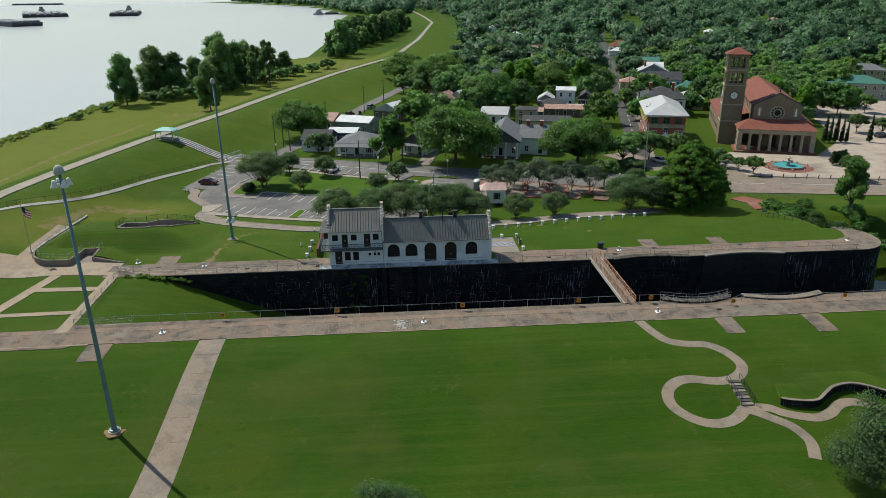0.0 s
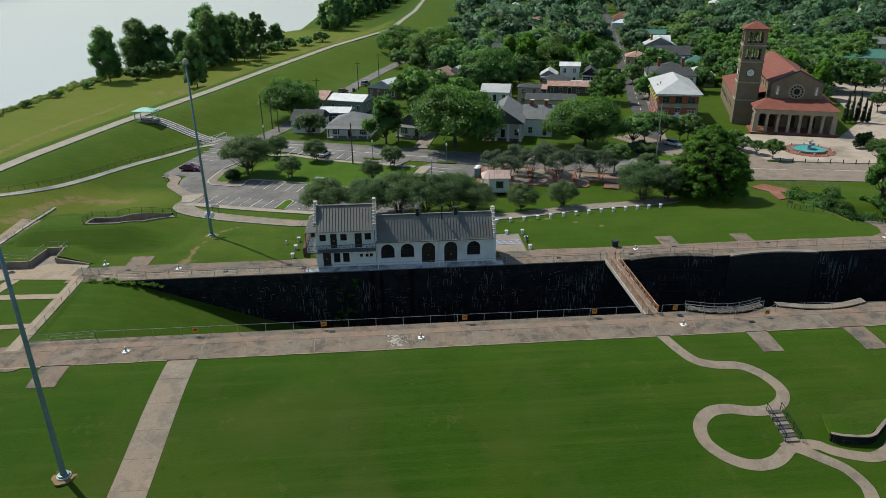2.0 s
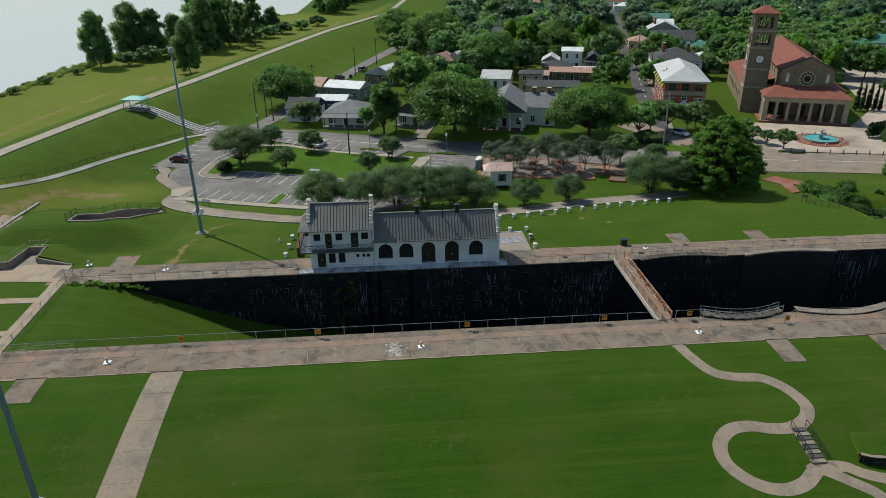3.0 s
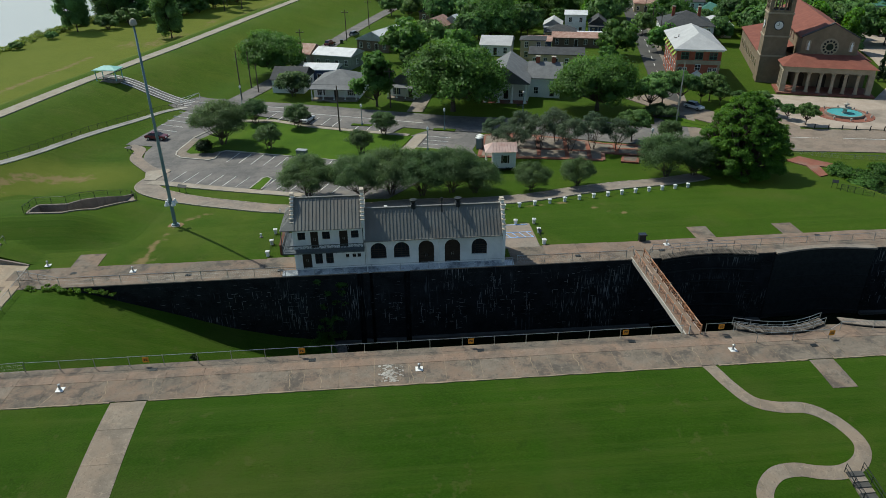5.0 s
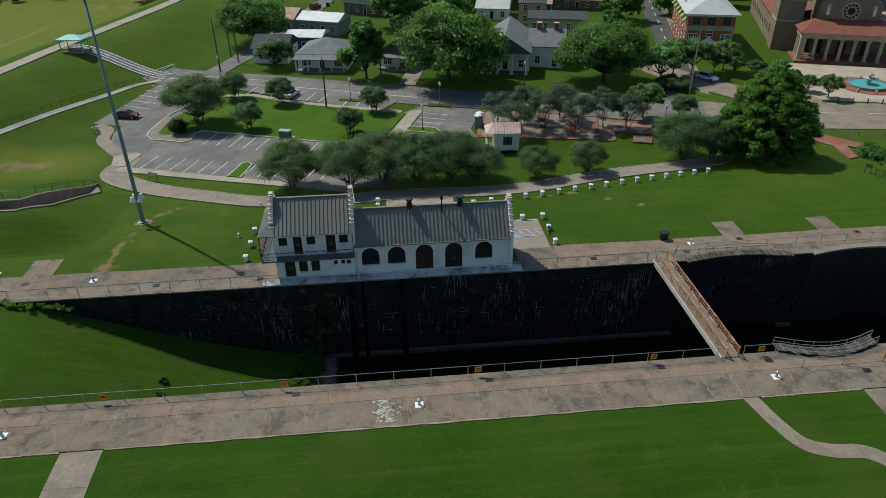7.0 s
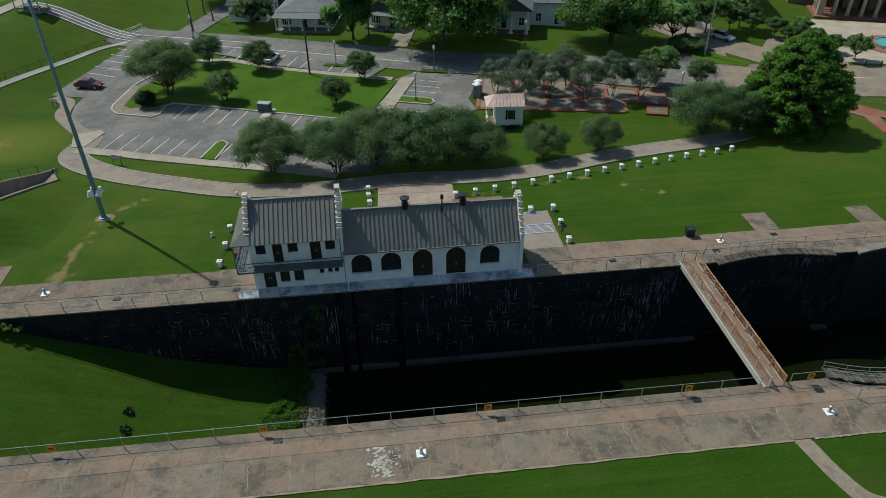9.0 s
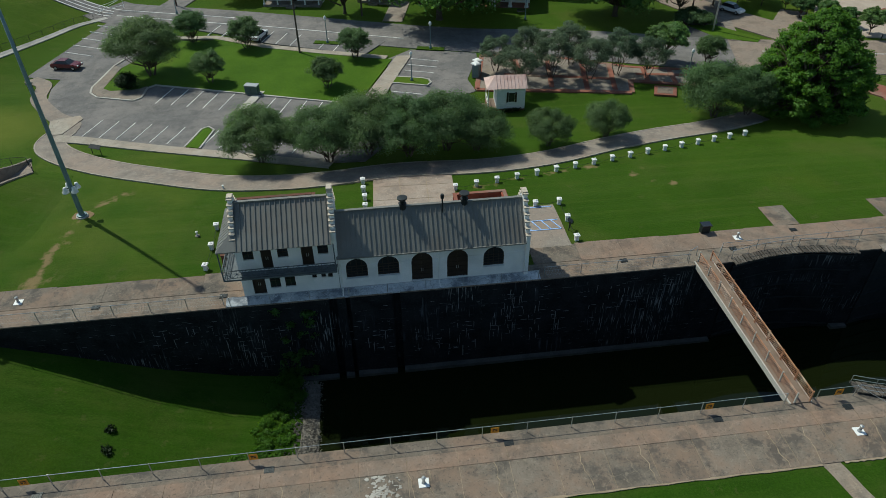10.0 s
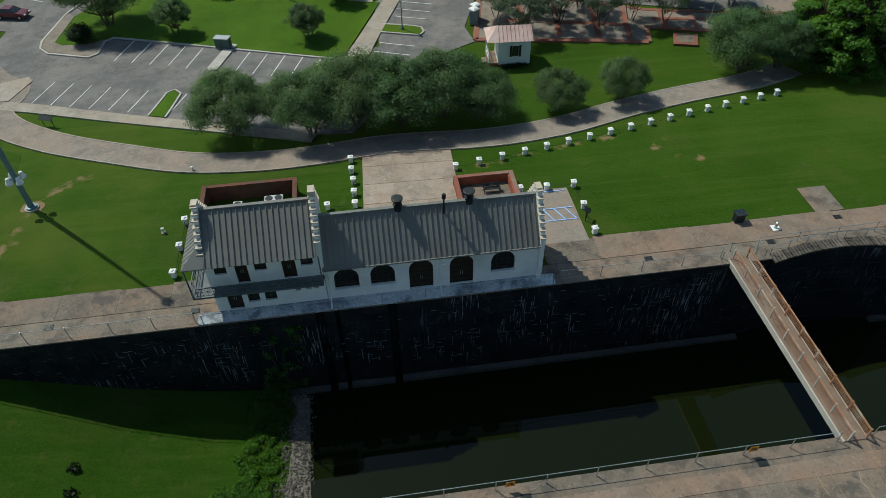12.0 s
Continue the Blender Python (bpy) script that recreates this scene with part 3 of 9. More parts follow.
outline = [(-76, 0)]
for a, b in SLOTS:
    outline += [(a, 0), (a, 0.5), (b, 0.5), (b, 0)]
for a, b in GATES:
    outline += arc(a, b, 0.02, 0.95)
outline += [(45.5, 0)] + [(45.5 + 6 * math.sin(radians(a)), 6 - 6 * math.cos(radians(a))) for a in range(10, 151, 10)]
outline += [(46.9, 11.4), (47.4, 8.6), (46.4, 6.2), (43, 4.4), (38, 2.2), (-76, 2.2)]
wall_far = tagged(part("wall_north", prism(bmesh.new(), outline, -12.5, -0.12), "lock_wall"), "lock wall coloured near-black for its shade, with pale lime runs", "lock wall", kind="structure")
part("coping", prism(bmesh.new(), outline, -0.12, 0.0), "concrete", wall_far)
bm = bmesh.new()
for a, b in ((-40, -34.1), (-33.4, -32.6), (-32.2, -28.4), (-27.7, 3.4), (16.6, 18.4), (32.4, 45)):
    slab(bm, [(a, -12.5), (b, -12.5), (b, -9.75), (a, -9.6)], -0.55, -0.01)
part("footing", bm, "ledge", wall_far, "dark stained footing at the waterline")
rl = random.Random(17)
bm = bmesh.new()


def lime_mark(x, z, w, h, lean=0.0):
    """One crusted lime mark on the wall's face: w wide at its top, h high, thinner below."""
    pts = [(x, z), (x + w, z), (x + w * rl.uniform(0.5, 0.9) + lean, z - h), (x + w * rl.uniform(0.1, 0.4) + lean, z - h)]
    slab(bm, pts[::-1], -0.012, -0.001)


# patches of lime: x from, x to, top, foot, drips, course lines
for x0, x1, z1, z0, drips, rows_ in ((-18.4, -16.1, -0.9, -7.0, 34, 16), (-13.6, -11.8, -4.0, -6.6, 9, 5), (-42.8, -40.4, -2.0, -7.2, 26, 12), (-23.4, -20.6, -4.4, -8.8, 14, 16), (-31.0, -28.6, -3.4, -7.8, 8, 22), (-26.7, -23.8, -4.6, -8.4, 12, 10), (-38.9, -37.9, -2.2, -6.4, 6, 5), (-19.4, -18.5, -3.6, -6.8, 10, 4), (-50, -44, -1.5, -4.5, 10, 14), (-10, -1, -1.0, -7.0, 16, 18), (33, 37, -2.0, -8.0, 30, 12), (-15.8, -14.2, -1.0, -8.0, 10, 8)):
    for k in range(drips):
        lime_mark(rl.uniform(x0, x1), rl.uniform(z0 + 0.6, z1), rl.uniform(0.015, 0.07), rl.uniform(0.25, 1.5), rl.uniform(-0.05, 0.05))
    for k in range(rows_):
        lime_mark(rl.uniform(x0, x1 - 0.3), z1 - 0.56 * rl.randrange(max(1, int((z1 - z0) / 0.56))) + rl.uniform(-0.03, 0.03), rl.uniform(0.12, 0.7), rl.uniform(0.02, 0.05))
for k in range(150):
    lime_mark(rl.uniform(-58, 3), -0.9 - 0.56 * rl.randrange(15) + rl.uniform(-0.03, 0.03), rl.uniform(0.08, 0.6), rl.uniform(0.012, 0.035))
part("lime_crust", bm, "lime", wall_far, "pale lime crusts and runs on the black wall")
outline = [(-75, -16.2)]
for a, b in ((5.6, 15.2), (17.2, 28.6)):
    outline += [(x, -16.2 - 1.55 * math.sin(math.pi * k / 12)) for k, x in enumerate([a + (b - a) * j / 12 for j in range(13)])]
outline += [(78, -16.2), (78, -18), (-75, -18)]
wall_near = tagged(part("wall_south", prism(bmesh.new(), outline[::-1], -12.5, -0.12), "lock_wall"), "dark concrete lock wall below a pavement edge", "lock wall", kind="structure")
part("coping", prism(bmesh.new(), outline[::-1], -0.12, 0.02), "concrete", wall_near)

# ---- concrete aprons along the lock, slab by slab ----
pave_near = tagged(part("pavement_south", boxes((-82, -21.6, -0.4, 66, -17.9, -0.06)), "concrete_plain"), "weathered pinkish concrete apron along the lock", "pavement", kind="structure")
part("joint_sand", boxes((-81.9, -21.7, -0.1, 64, -17.46, 0.021)), "sand", pave_near, "sand and grit in the joints")
x, k = -82.0, 0
rng = random.Random(4)
while x < 64:
    w = 3.35 + rng.uniform(-0.25, 0.25)
    for y0, y1 in ((-21.72 - rng.uniform(0, 0.04), -18.62), (-18.60, -17.45)):
        bm = boxes((x + 0.016, y0, -0.2, x + w - 0.016, y1, (0.035 if y0 < -20 else 0.05) + rng.uniform(-0.01, 0.01)))
        part("slab", bm, "concrete" if y0 < -20 else "pink_concrete", pave_near)
    x += w
pave_far = tagged(part("pavement_north", boxes((-76, 2.1, -0.4, 46, 4.6, -0.06)), "concrete_plain"), "weathered concrete apron behind the lock wall", "pavement", kind="structure")
x = -76.0
while x < 44:
    w = 4.4 + rng.uniform(-0.3, 0.3)
    if not -42.5 < x + w / 2 < -16:
        part("slab", boxes((x + 0.008, 2.22, -0.2, x + w - 0.008, 4.85 + rng.uniform(-0.1, 0.15), 0.035 + rng.uniform(-0.01, 0.01))), "pink_concrete" if x > -14 else "concrete", pave_far)
    x += w
for x0, x1, y1 in ((-69.5, -66.3, 8.4), (10.4, 13.1, 8.3), (22.4, 25.1, 8.2)):
    part("slab", boxes((x0, 4.9, -0.2, x1, y1, 0.012)), "concrete", pave_far)
for x0, x1, y0 in ((10.3, 12.7, -25.9), (22.0, 24.6, -26.4), (-69.2, -66.2, -25.7)):
    patch("slab", [(x0, y0), (x1, y0), (x1, -21.85), (x0, -21.85)], "concrete", 0.0, parent=pave_near, step=0.8)
long_walk = tagged(patch("concrete_walk", [(-55.65, -21.9), (-52.55, -21.9), (-52.75, -56), (-56.25, -56)], "sand", -0.03), "long straight concrete walk of square slabs across the lawn", "walkway", kind="structure")
y = -21.8
while y > -55:
    y2 = y - 3.55 - rng.uniform(-0.2, 0.2)
    xa, xb = lambda v: -55.7 + (v + 21.8) * 0.0175, lambda v: -52.5 + (v + 21.8) * 0.0058
    patch("slab", [(xa(y), y - 0.02), (xb(y), y - 0.02), (xb(y2), y2 + 0.02), (xa(y2), y2 + 0.02)], "walk_concrete", -0.018 + rng.uniform(-0.004, 0.004), parent=long_walk, step=1.2)
    y = y2
patch("concrete_pad", [(-16, 4.6), (-10.6, 4.6), (-10.6, 11.9), (-16, 11.9)], "drive_concrete", 0.04, label="square concrete parking pad beside the lockhouse", category="concrete pad")
court_base = tagged(patch("concrete_court", [(-29.8, 6), (-20.9, 6), (-20.2, 21.4), (-29.2, 21.9)], "sand", 0.03), "pale concrete court of square slabs behind the lockhouse", "concrete pad", kind="structure")
for i in range(3):
    for j in range(5):
        def corner(u, v):
            left, right = (-29.8 + 0.6 * v, 6 + 15.9 * v), (-20.9 + 0.7 * v, 6 + 15.4 * v)
            return (left[0] + (right[0] - left[0]) * u, left[1] + (right[1] - left[1]) * u)
        u0, u1, v0, v1 = i / 3 + 0.004, (i + 1) / 3 - 0.004, j / 5 + 0.003, (j + 1) / 5 - 0.003
        patch("slab", [corner(u0, v0), corner(u1, v0), corner(u1, v1), corner(u0, v1)], "court_concrete", 0.05 + rng.uniform(-0.004, 0.004), parent=court_base, step=1.5)

# upper-end walks on the river side
patch("plaza", [(-103, 9), (-103, -3), (-96, -1), (-86.5, 1.4), (-83.6, 1.8), (-75.5, 0.9), (-74.8, 0.8), (-74.8, 5.9), (-80, 7.2), (-80.2, 10.6), (-82.6, 10.6), (-83.1, 5.7), (-86.8, 5.7), (-88.7, 6.8), (-89.4, 7.8), (-90.3, 10.3), (-91.5, 27.9), (-94.1, 26.6), (-92.6, 9)], "tan_concrete", 0.03, label="weathered concrete plaza at the head of the lock", category="plaza")
for k_, (pts, wd) in enumerate((([(-83.4, 1.7), (-85.3, -7.8), (-87.4, -18)], 1.7), ([(-84.8, -3.8), (-75.2, -4.2)], 1.4), ([(-86.4, -12.4), (-75, -12.2)], 1.1), ([(-74.5, 0.9), (-74.1, -18.2)], 1.6))):
    strip("walk", pts, wd, "tan_concrete", 0.035 + 0.006 * k_, label="narrow concrete walk between grass panels", category="walkway")
strip("kerb", [(-91.3, 10.6), (-92.3, 28), (-92.4, 35)], 0.3, "pale_concrete", 0.2, label="low concrete kerb along the plaza ramp", category="kerb")
patch("apron", [(-81, -22.5), (-72, -22.5), (-66, -18), (-70, -16.4), (-73, -16.4), (-80, -18.5)], "concrete", 0.03, label="cracked concrete apron corner", category="pavement")

# curving garden walk
walk_a = smooth_line([(0.15, -21.5), (0.4, -22.3), (1.0, -24.6), (2.1, -26.8), (4.1, -27.7), (6.4, -28.0), (8.0, -29.2), (9.0, -31.1), (9.0, -32.6), (7.9, -33.9), (6.1, -34.6), (4.2, -34.5), (2.5, -34.1), (0.7, -34.3), (-0.7, -35.3), (-1.4, -36.6), (-1.4, -38.2), (-0.4, -39.8), (1.0, -40.8), (2.6, -41.1), (4.4, -40.6), (6.0, -39.4)])
branch_b = smooth_line([(5.6, -39.4), (6.7, -39.0), (8.8, -39.2), (10.0, -40.0), (11.7, -40.7), (13.4, -41.0), (15.1, -40.4), (16.8, -39.2), (18.8, -39.0), (21.4, -40.3), (25, -42)])
branch_c = smooth_line([(6.0, -39.2), (7.0, -39.6), (8.5, -40.8), (9.9, -42.1), (10.5, -43.8), (10.4, -45.0), (9.6, -46.9)])
for pts, wd, lift, label in ((walk_a, 1.3, -0.012, "winding concrete garden walk through the lawn"), (branch_b, 1.2, -0.004, "winding concrete garden walk along a low wall"), (branch_c, 1.2, 0.004, "short branch of the concrete garden walk")):
    base = strip("garden_walk", pts, wd - 0.05, "sand", lift - 0.012, label=label, category="walkway", step=0.8)
    for k in range(0, len(pts) - 1, 5):
        seg = [Vector(p) for p in pts[k:k + 6]]
        seg[0], seg[-1] = seg[0].lerp(seg[1], 0.04), seg[-1].lerp(seg[-2], 0.04)
        strip("slab", [tuple(p) for p in seg], wd, "walk_concrete", lift + rng.uniform(-0.003, 0.003), parent=base, step=0.8)

# ---- roads ----
LOT = [(-81, 60.6), (-74.6, 85), (-69, 83), (-61, 66), (-59.5, 55), (-44.4, 49.8), (-34, 46), (-29, 47.2), (-25.6, 46.2), (-25.4, 59.5), (-21.3, 63), (-10.8, 60), (-11, 58), (-13.8, 50), (-13.2, 45.6), (-20, 42), (-30, 26), (-36.5, 26.5), (-47.8, 30.9), (-52.6, 33.0), (-63.5, 37.3), (-69.4, 39.6), (-68.6, 45.1), (-71.3, 46), (-74.9, 51), (-75.7, 55.3), (-75.4, 58.9)]
patch("parking_lot", LOT, "asphalt", 0.05, label="grey asphalt parking lot with painted bays", category="parking lot")
strip("road", smooth_line([(-77, 91), (-72, 88.5), (-52, 81.5), (-32, 73.5), (-16, 67.4), (2, 62.6), (20, 58), (40, 52.4), (60, 49), (90, 43), (130, 36), (200, 20)]), lambda u: 10.5 + 3.5 * sm(0.22, 0.34, u), "asphalt", 0.07, label="curving two-lane asphalt street through the town", category="road", across=8)
strip("road", smooth_line([(31, 55), (40, 52.4), (60, 49), (90, 43), (130, 36), (200, 20)]), 14, "street_tan", 0.085, label="wide worn tan-grey stretch of the street by the church", category="road", across=8)
strip("road", [(30, 62), (45, 108), (74, 217), (150, 500), (260, 900)], 7.0, "dark_asphalt", 0.10, label="straight asphalt side street running into town", category="road")
strip("road", smooth_line([(-66, 88), (-58, 112), (-50, 145), (-40, 185), (-25, 235), (-14, 262)]), 5.0, "asphalt", 0.10, label="narrow asphalt street along the levee foot", category="road")
strip("road", [(-98, 94.4), (-92, 93.2), (-84, 91.2), (-74, 89.0)], 4.2, "asphalt", 0.10, label="asphalt ramp road up the levee with white edge lines", category="road")
for off in (-1.9, -0.6, 0.6, 1.9):
    strip("edge_line", [(-94, 93.6 + off), (-84, 91.2 + off), (-75, 89.2 + off)], 0.22, "white_line", 0.14, label="white painted line along the ramp road", category="road marking", across=1)
strip("levee_road", CREST[1:], 3.2, "gravel", 0.16, label="pale gravel track along the levee crest", category="track", step=4)
strip("levee_road", smooth_line([(-33, 318), (-24, 322), (-16, 300), (-10, 285)]), 3.0, "gravel", 0.16, label="gravel track branching down the levee", category="track", step=4)
RAIL = [(-111, 15), (-104.2, 27.8), (-99.6, 35.8), (-95.6, 43), (-92.9, 49.6), (-91.0, 55), (-88.6, 61.3), (-85.9, 67.7), (-82.3, 75.5), (-79.2, 82.2), (-75.6, 86.6)]
strip("rail_walk", smooth_line(RAIL), 0.95, "pale_concrete", 0.1, label="pale concrete walk up the levee slope", category="walkway")
DRIVE = smooth_line([(-80, 59.6), (-77.2, 57), (-76.4, 52), (-72.6, 46.4), (-69.6, 42.8), (-70.4, 38), (-67.6, 34.0), (-61.4, 29.6), (-53.9, 25.9), (-46.8, 22.9), (-40, 21.8), (-34, 21.9), (-26, 22.8), (-16, 22.2), (-8, 23.2), (0, 25.8), (8, 28.0), (16, 30), (24, 33)])
DRIVE_W = lambda u: 2.2 + 1.4 * sm(0.16, 0.24, u)
strip("drive", DRIVE, DRIVE_W, "drive_concrete", 0.09, label="curving concrete drive behind the lockhouse", category="drive")
for side in (-1, 1):
    edge = []
    for k in range(26, len(DRIVE) - 1):
        (ax, ay), (bx, by) = DRIVE[k - 1], DRIVE[k + 1]
        d = math.hypot(bx - ax, by - ay)
        w = side * (DRIVE_W(k / (len(DRIVE) - 1)) / 2 + 0.04)
        edge.append((DRIVE[k][0] - (by - ay) / d * w, DRIVE[k][1] + (bx - ax) / d * w))
    strip("kerb", edge, 0.16, "light_walk", 0.13, label="low pale kerb along the concrete drive", category="kerb", across=1)
strip("sidewalk", smooth_line([(-70.3, 39.3), (-65.7, 37.9), (-56.6, 34.4), (-47.1, 30.8), (-40, 28.0), (-34, 25.6)]), 1.8, "light_walk", 0.12, label="pale concrete sidewalk along the parking bays", category="sidewalk")
patch("lawn_island", [(-67.0, 62.0), (-61.2, 73.2), (-55.5, 70.9), (-53.9, 72.6), (-45.5, 67.2), (-24.6, 59.2), (-30.4, 44.0), (-33, 44.8), (-60.6, 54.8), (-62.8, 53.2), (-66.7, 53.2), (-67.9, 54.3)], "lush_grass", 0.16, label="mown lawn island with young trees in the parking lot", category="lawn")
strip("kerb", [(-30.4, 43.7), (-33, 44.5), (-60.4, 54.5), (-61.4, 53.6), (-61.6, 50.3), (-62.6, 49.5), (-68.1, 51.4), (-69.4, 53), (-69.7, 55), (-68.5, 63), (-66.6, 67.4), (-61.2, 73.6)], 0.28, "pale_concrete", 0.2, label="pale concrete kerb round the lawn island", category="kerb")
patch("kerb_apron", [(-61.7, 50.3), (-62.6, 49.7), (-68.0, 51.6), (-69.2, 53.1), (-69.5, 55), (-68.3, 63), (-67.1, 62), (-67.9, 54.3), (-66.7, 53.2), (-62.8, 53.2), (-61.5, 54.2)], "concrete_plain", 0.19, label="concrete apron at the tip of the lawn island", category="kerb")
patch("crosswalk_path", [(-23.8, 60.3), (-21.4, 60.2), (-25.3, 49.5), (-27.6, 42.6), (-30.7, 42.6)], "light_walk", 0.2, label="pale concrete path across the parking lot", category="walkway")
patch("drive_mouth", [(-72.4, 44.4), (-68.8, 45.6), (-68.1, 44.5), (-69.6, 40.2), (-71.4, 40.2)], "light_walk", 0.16, label="pale concrete kerb where the drive meets the lot", category="kerb")
strip("sidewalk", [(-61.2, 73.9), (-54, 73.2), (-45.4, 67.9), (-36, 63.9), (-25.4, 59.9)], 1.4, "light_walk", 0.22, label="pale concrete sidewalk beside the street bays", category="sidewalk")
patch("street_bays", [(-58, 77.5), (-54.2, 75.4), (-45, 69.2), (-29, 61.7), (-25.2, 67.2), (-33.8, 71), (-44, 75.6), (-54, 80)], "asphalt", 0.13, label="angled parking bays beside the street", category="parking lot")
patch("brick_terrace", [(-13.2, 45.8), (-10.4, 58.6), (-5.9, 60), (-3.8, 58.4), (11.4, 51.6), (20.4, 50.3), (29.8, 49.7), (38, 47), (36.6, 43.6), (29, 46), (19.8, 43.6), (10.4, 46), (9.1, 41.7), (-1.4, 44.6), (-6, 45)], "concrete_plain", 0.12, label="concrete terrace with red brick bands", category="terrace")
for a, b in (((-13, 46), (-10.2, 58.4)), ((-13, 46), (9.1, 41.9)), ((9.2, 42), (10.4, 46.2)), ((10.4, 46.1), (20, 43.8)), ((20, 43.9), (29, 46.2)), ((-10.4, 58.4), (-4, 58.4)), ((-3, 58), (12, 51.2)), ((12, 51.2), (37, 46.6)), ((-2, 45), (0, 56)), ((3, 43.6), (5, 54)), ((7, 43), (9, 52.4)), ((13, 45.6), (14, 51)), ((17, 44.6), (18, 50.6)), ((22, 44.8), (23, 50)), ((27, 46), (28, 49.8)), ((33, 45), (34, 47.6)), ((-6, 45.4), (-5, 58.6)), ((-8, 50.6), (8, 46.8)), ((12, 48.4), (34, 46))):
    strip("brick_band", [a, b], 0.75, "brick_paving", 0.17, label="red brick band in the terrace paving", category="paving", across=2)
panel = patch("brick_panel", [(12.1, 40.9), (15.2, 40.2), (16.4, 43.1), (13.3, 43.9)], "brick_paving", 0.25, label="raised brick and concrete panel in the grass", category="paving")
patch("panel_slab", [(12.7, 41.3), (14.9, 40.8), (15.8, 42.8), (13.6, 43.4)], "concrete", 0.27, parent=panel, step=1.2)
patch("brick_ramp", [(42.4, 39.4), (45.9, 41.2), (50.6, 35.4), (49.0, 33.8), (46.5, 35.6), (44.8, 30.4), (43.0, 29.6), (44.4, 36.0)], "brick_paving", 0.14, label="red brick ramp down from the street", category="terrace")


# painted lines
def bay_lines(group, tops, dx, dy, wd=0.11, lift=0.1):
    for i, (x, y) in enumerate(tops):
        strip("bay_line", [(x, y), (x + dx, y + dy)], wd, "white_line", lift, kind="structure", label="white painted parking bay line", category="road marking", across=1)


bay_lines("bays", [(-57.6 + 2.33 * k, 53.1 - 0.85 * k) for k in range(5)], -1.6, -5.0)
bay_lines("bays", [(-42.2 + 2.25 * k, 47.5 - 0.8 * k) for k in range(5)], -1.6, -4.8)
bay_lines("bays", [(-65.3 + 2.32 * k, 43.9 - 0.78 * k) for k in (0, 1, 2, 3, 4, 5, 7, 8, 9, 10, 11, 12)], -1.5, -4.6)
bay_lines("bays", [(-78.2 + 0.5 * k, 70.4 + 3.1 * k) for k in range(5)], 5.2, -2.6)
bay_lines("bays", [(-54 + 2.42 * k, 79.2 - 1.15 * k) for k in range(11) if k not in (7,)], -1.7, -4.8, lift=0.18)
bay_lines("bays", [(-21.6, 59.1), (-22.3, 56.8), (-22.9, 54.6), (-25.5, 47.3), (-26.4, 45.1)], 4.4, -1.7)
for a, b in (((-74, 87.6), (-52, 79.6)), ((-50, 79.2), (-22, 68.0)), ((-76, 91.4), (-52, 83))):
    strip("centre_line", [a, b], 0.16, "white_line", 0.13, label="white painted street line", category="road marking", across=1)
for k in range(30):
    y0 = 90 + k * 9
    x0 = 30 + (y0 - 62) * 0.28
    strip("lane_dash", [(x0 + 1.2, y0), (x0 + 2.05, y0 + 3)], 0.16, "white_line", 0.16, label="white lane dash on the side street", category="road marking", across=1)
for a, b in (((36, 55), (56, 50.6)), ((60, 50), (84, 45))):
    strip("centre_line", [a, b], 0.16, "white_line", 0.13, label="white painted street line", category="road marking", across=1)
for a, b in (((-15.9, 11.5), (-10.9, 11.5)), ((-15.9, 9.0), (-10.9, 9.0)), ((-15.9, 7.4), (-10.9, 7.4))):
    strip("bay_line", [a, b], 0.1, "blue_line", 0.09, label="blue painted line on the concrete pad", category="road marking", across=1)
for k in range(5):
    strip("bay_line", [(-15.6 + k, 9.0), (-14.9 + k, 7.4)], 0.1, "blue_line", 0.09, label="blue painted hatching on the concrete pad", category="road marking", across=1)
strip("sidewalk", [(34, 60), (49, 112), (78, 220)], 1.6, "concrete_plain", 0.14, label="concrete sidewalk along the side street", category="sidewalk")
strip("road", smooth_line([(31, 86), (34.5, 78), (37.5, 72.6), (42.2, 65.2), (47, 57.5), (52, 50.5)]), 8.0, "street_tan", 0.115, label="short curved slip road before the brick office", category="road", across=6)
patch("corner_lawn", [(28.8, 68.4), (33.6, 67.6), (38.6, 60.4), (37.2, 58.8), (31.5, 61.5)], "lush_grass", 0.16, label="small shaded grass triangle at the street corner", category="lawn")
patch("pavement", [(43.5, 66.5), (49.5, 74), (55, 70), (56, 58.5), (52, 50)], "street_tan", 0.105, label="worn tan pavement between the slip road and the plaza", category="pavement")
strip("drive", [(-23.4, 76.6), (-19.6, 94)], 3.6, "drive_concrete", 0.12, label="concrete driveway beside a cottage", category="drive")
patch("grass_kerb_island", [(-52.5, 33.9), (-51.2, 38.9), (-50.5, 39.3), (-49.9, 38.5), (-50.9, 33.3)], "lush_grass", 0.2, label="narrow grass island among the parking bays", category="lawn")
strip("kerb", [(-52.7, 33.9), (-51.4, 39.0), (-50.5, 39.6), (-49.7, 38.6), (-50.7, 33.2)], 0.22, "pale_concrete", 0.22, label="pale kerb round the grass island", category="kerb")
patch("kerb_island", [(-45.1, 50.2), (-43.9, 49.8), (-45.8, 44.0), (-46.2, 43.5), (-46.9, 43.6), (-47.2, 44.2)], "pale_concrete", 0.2, label="pale concrete island among the parking bays", category="kerb")
patch("lamp_island", [(-24.5, 52.3), (-20.6, 51.0), (-19.8, 50.4), (-19.6, 49.5), (-20.1, 48.6), (-25.0, 50.2)], "lush_grass", 0.19, label="small kerbed grass island under a street lamp", category="lawn")
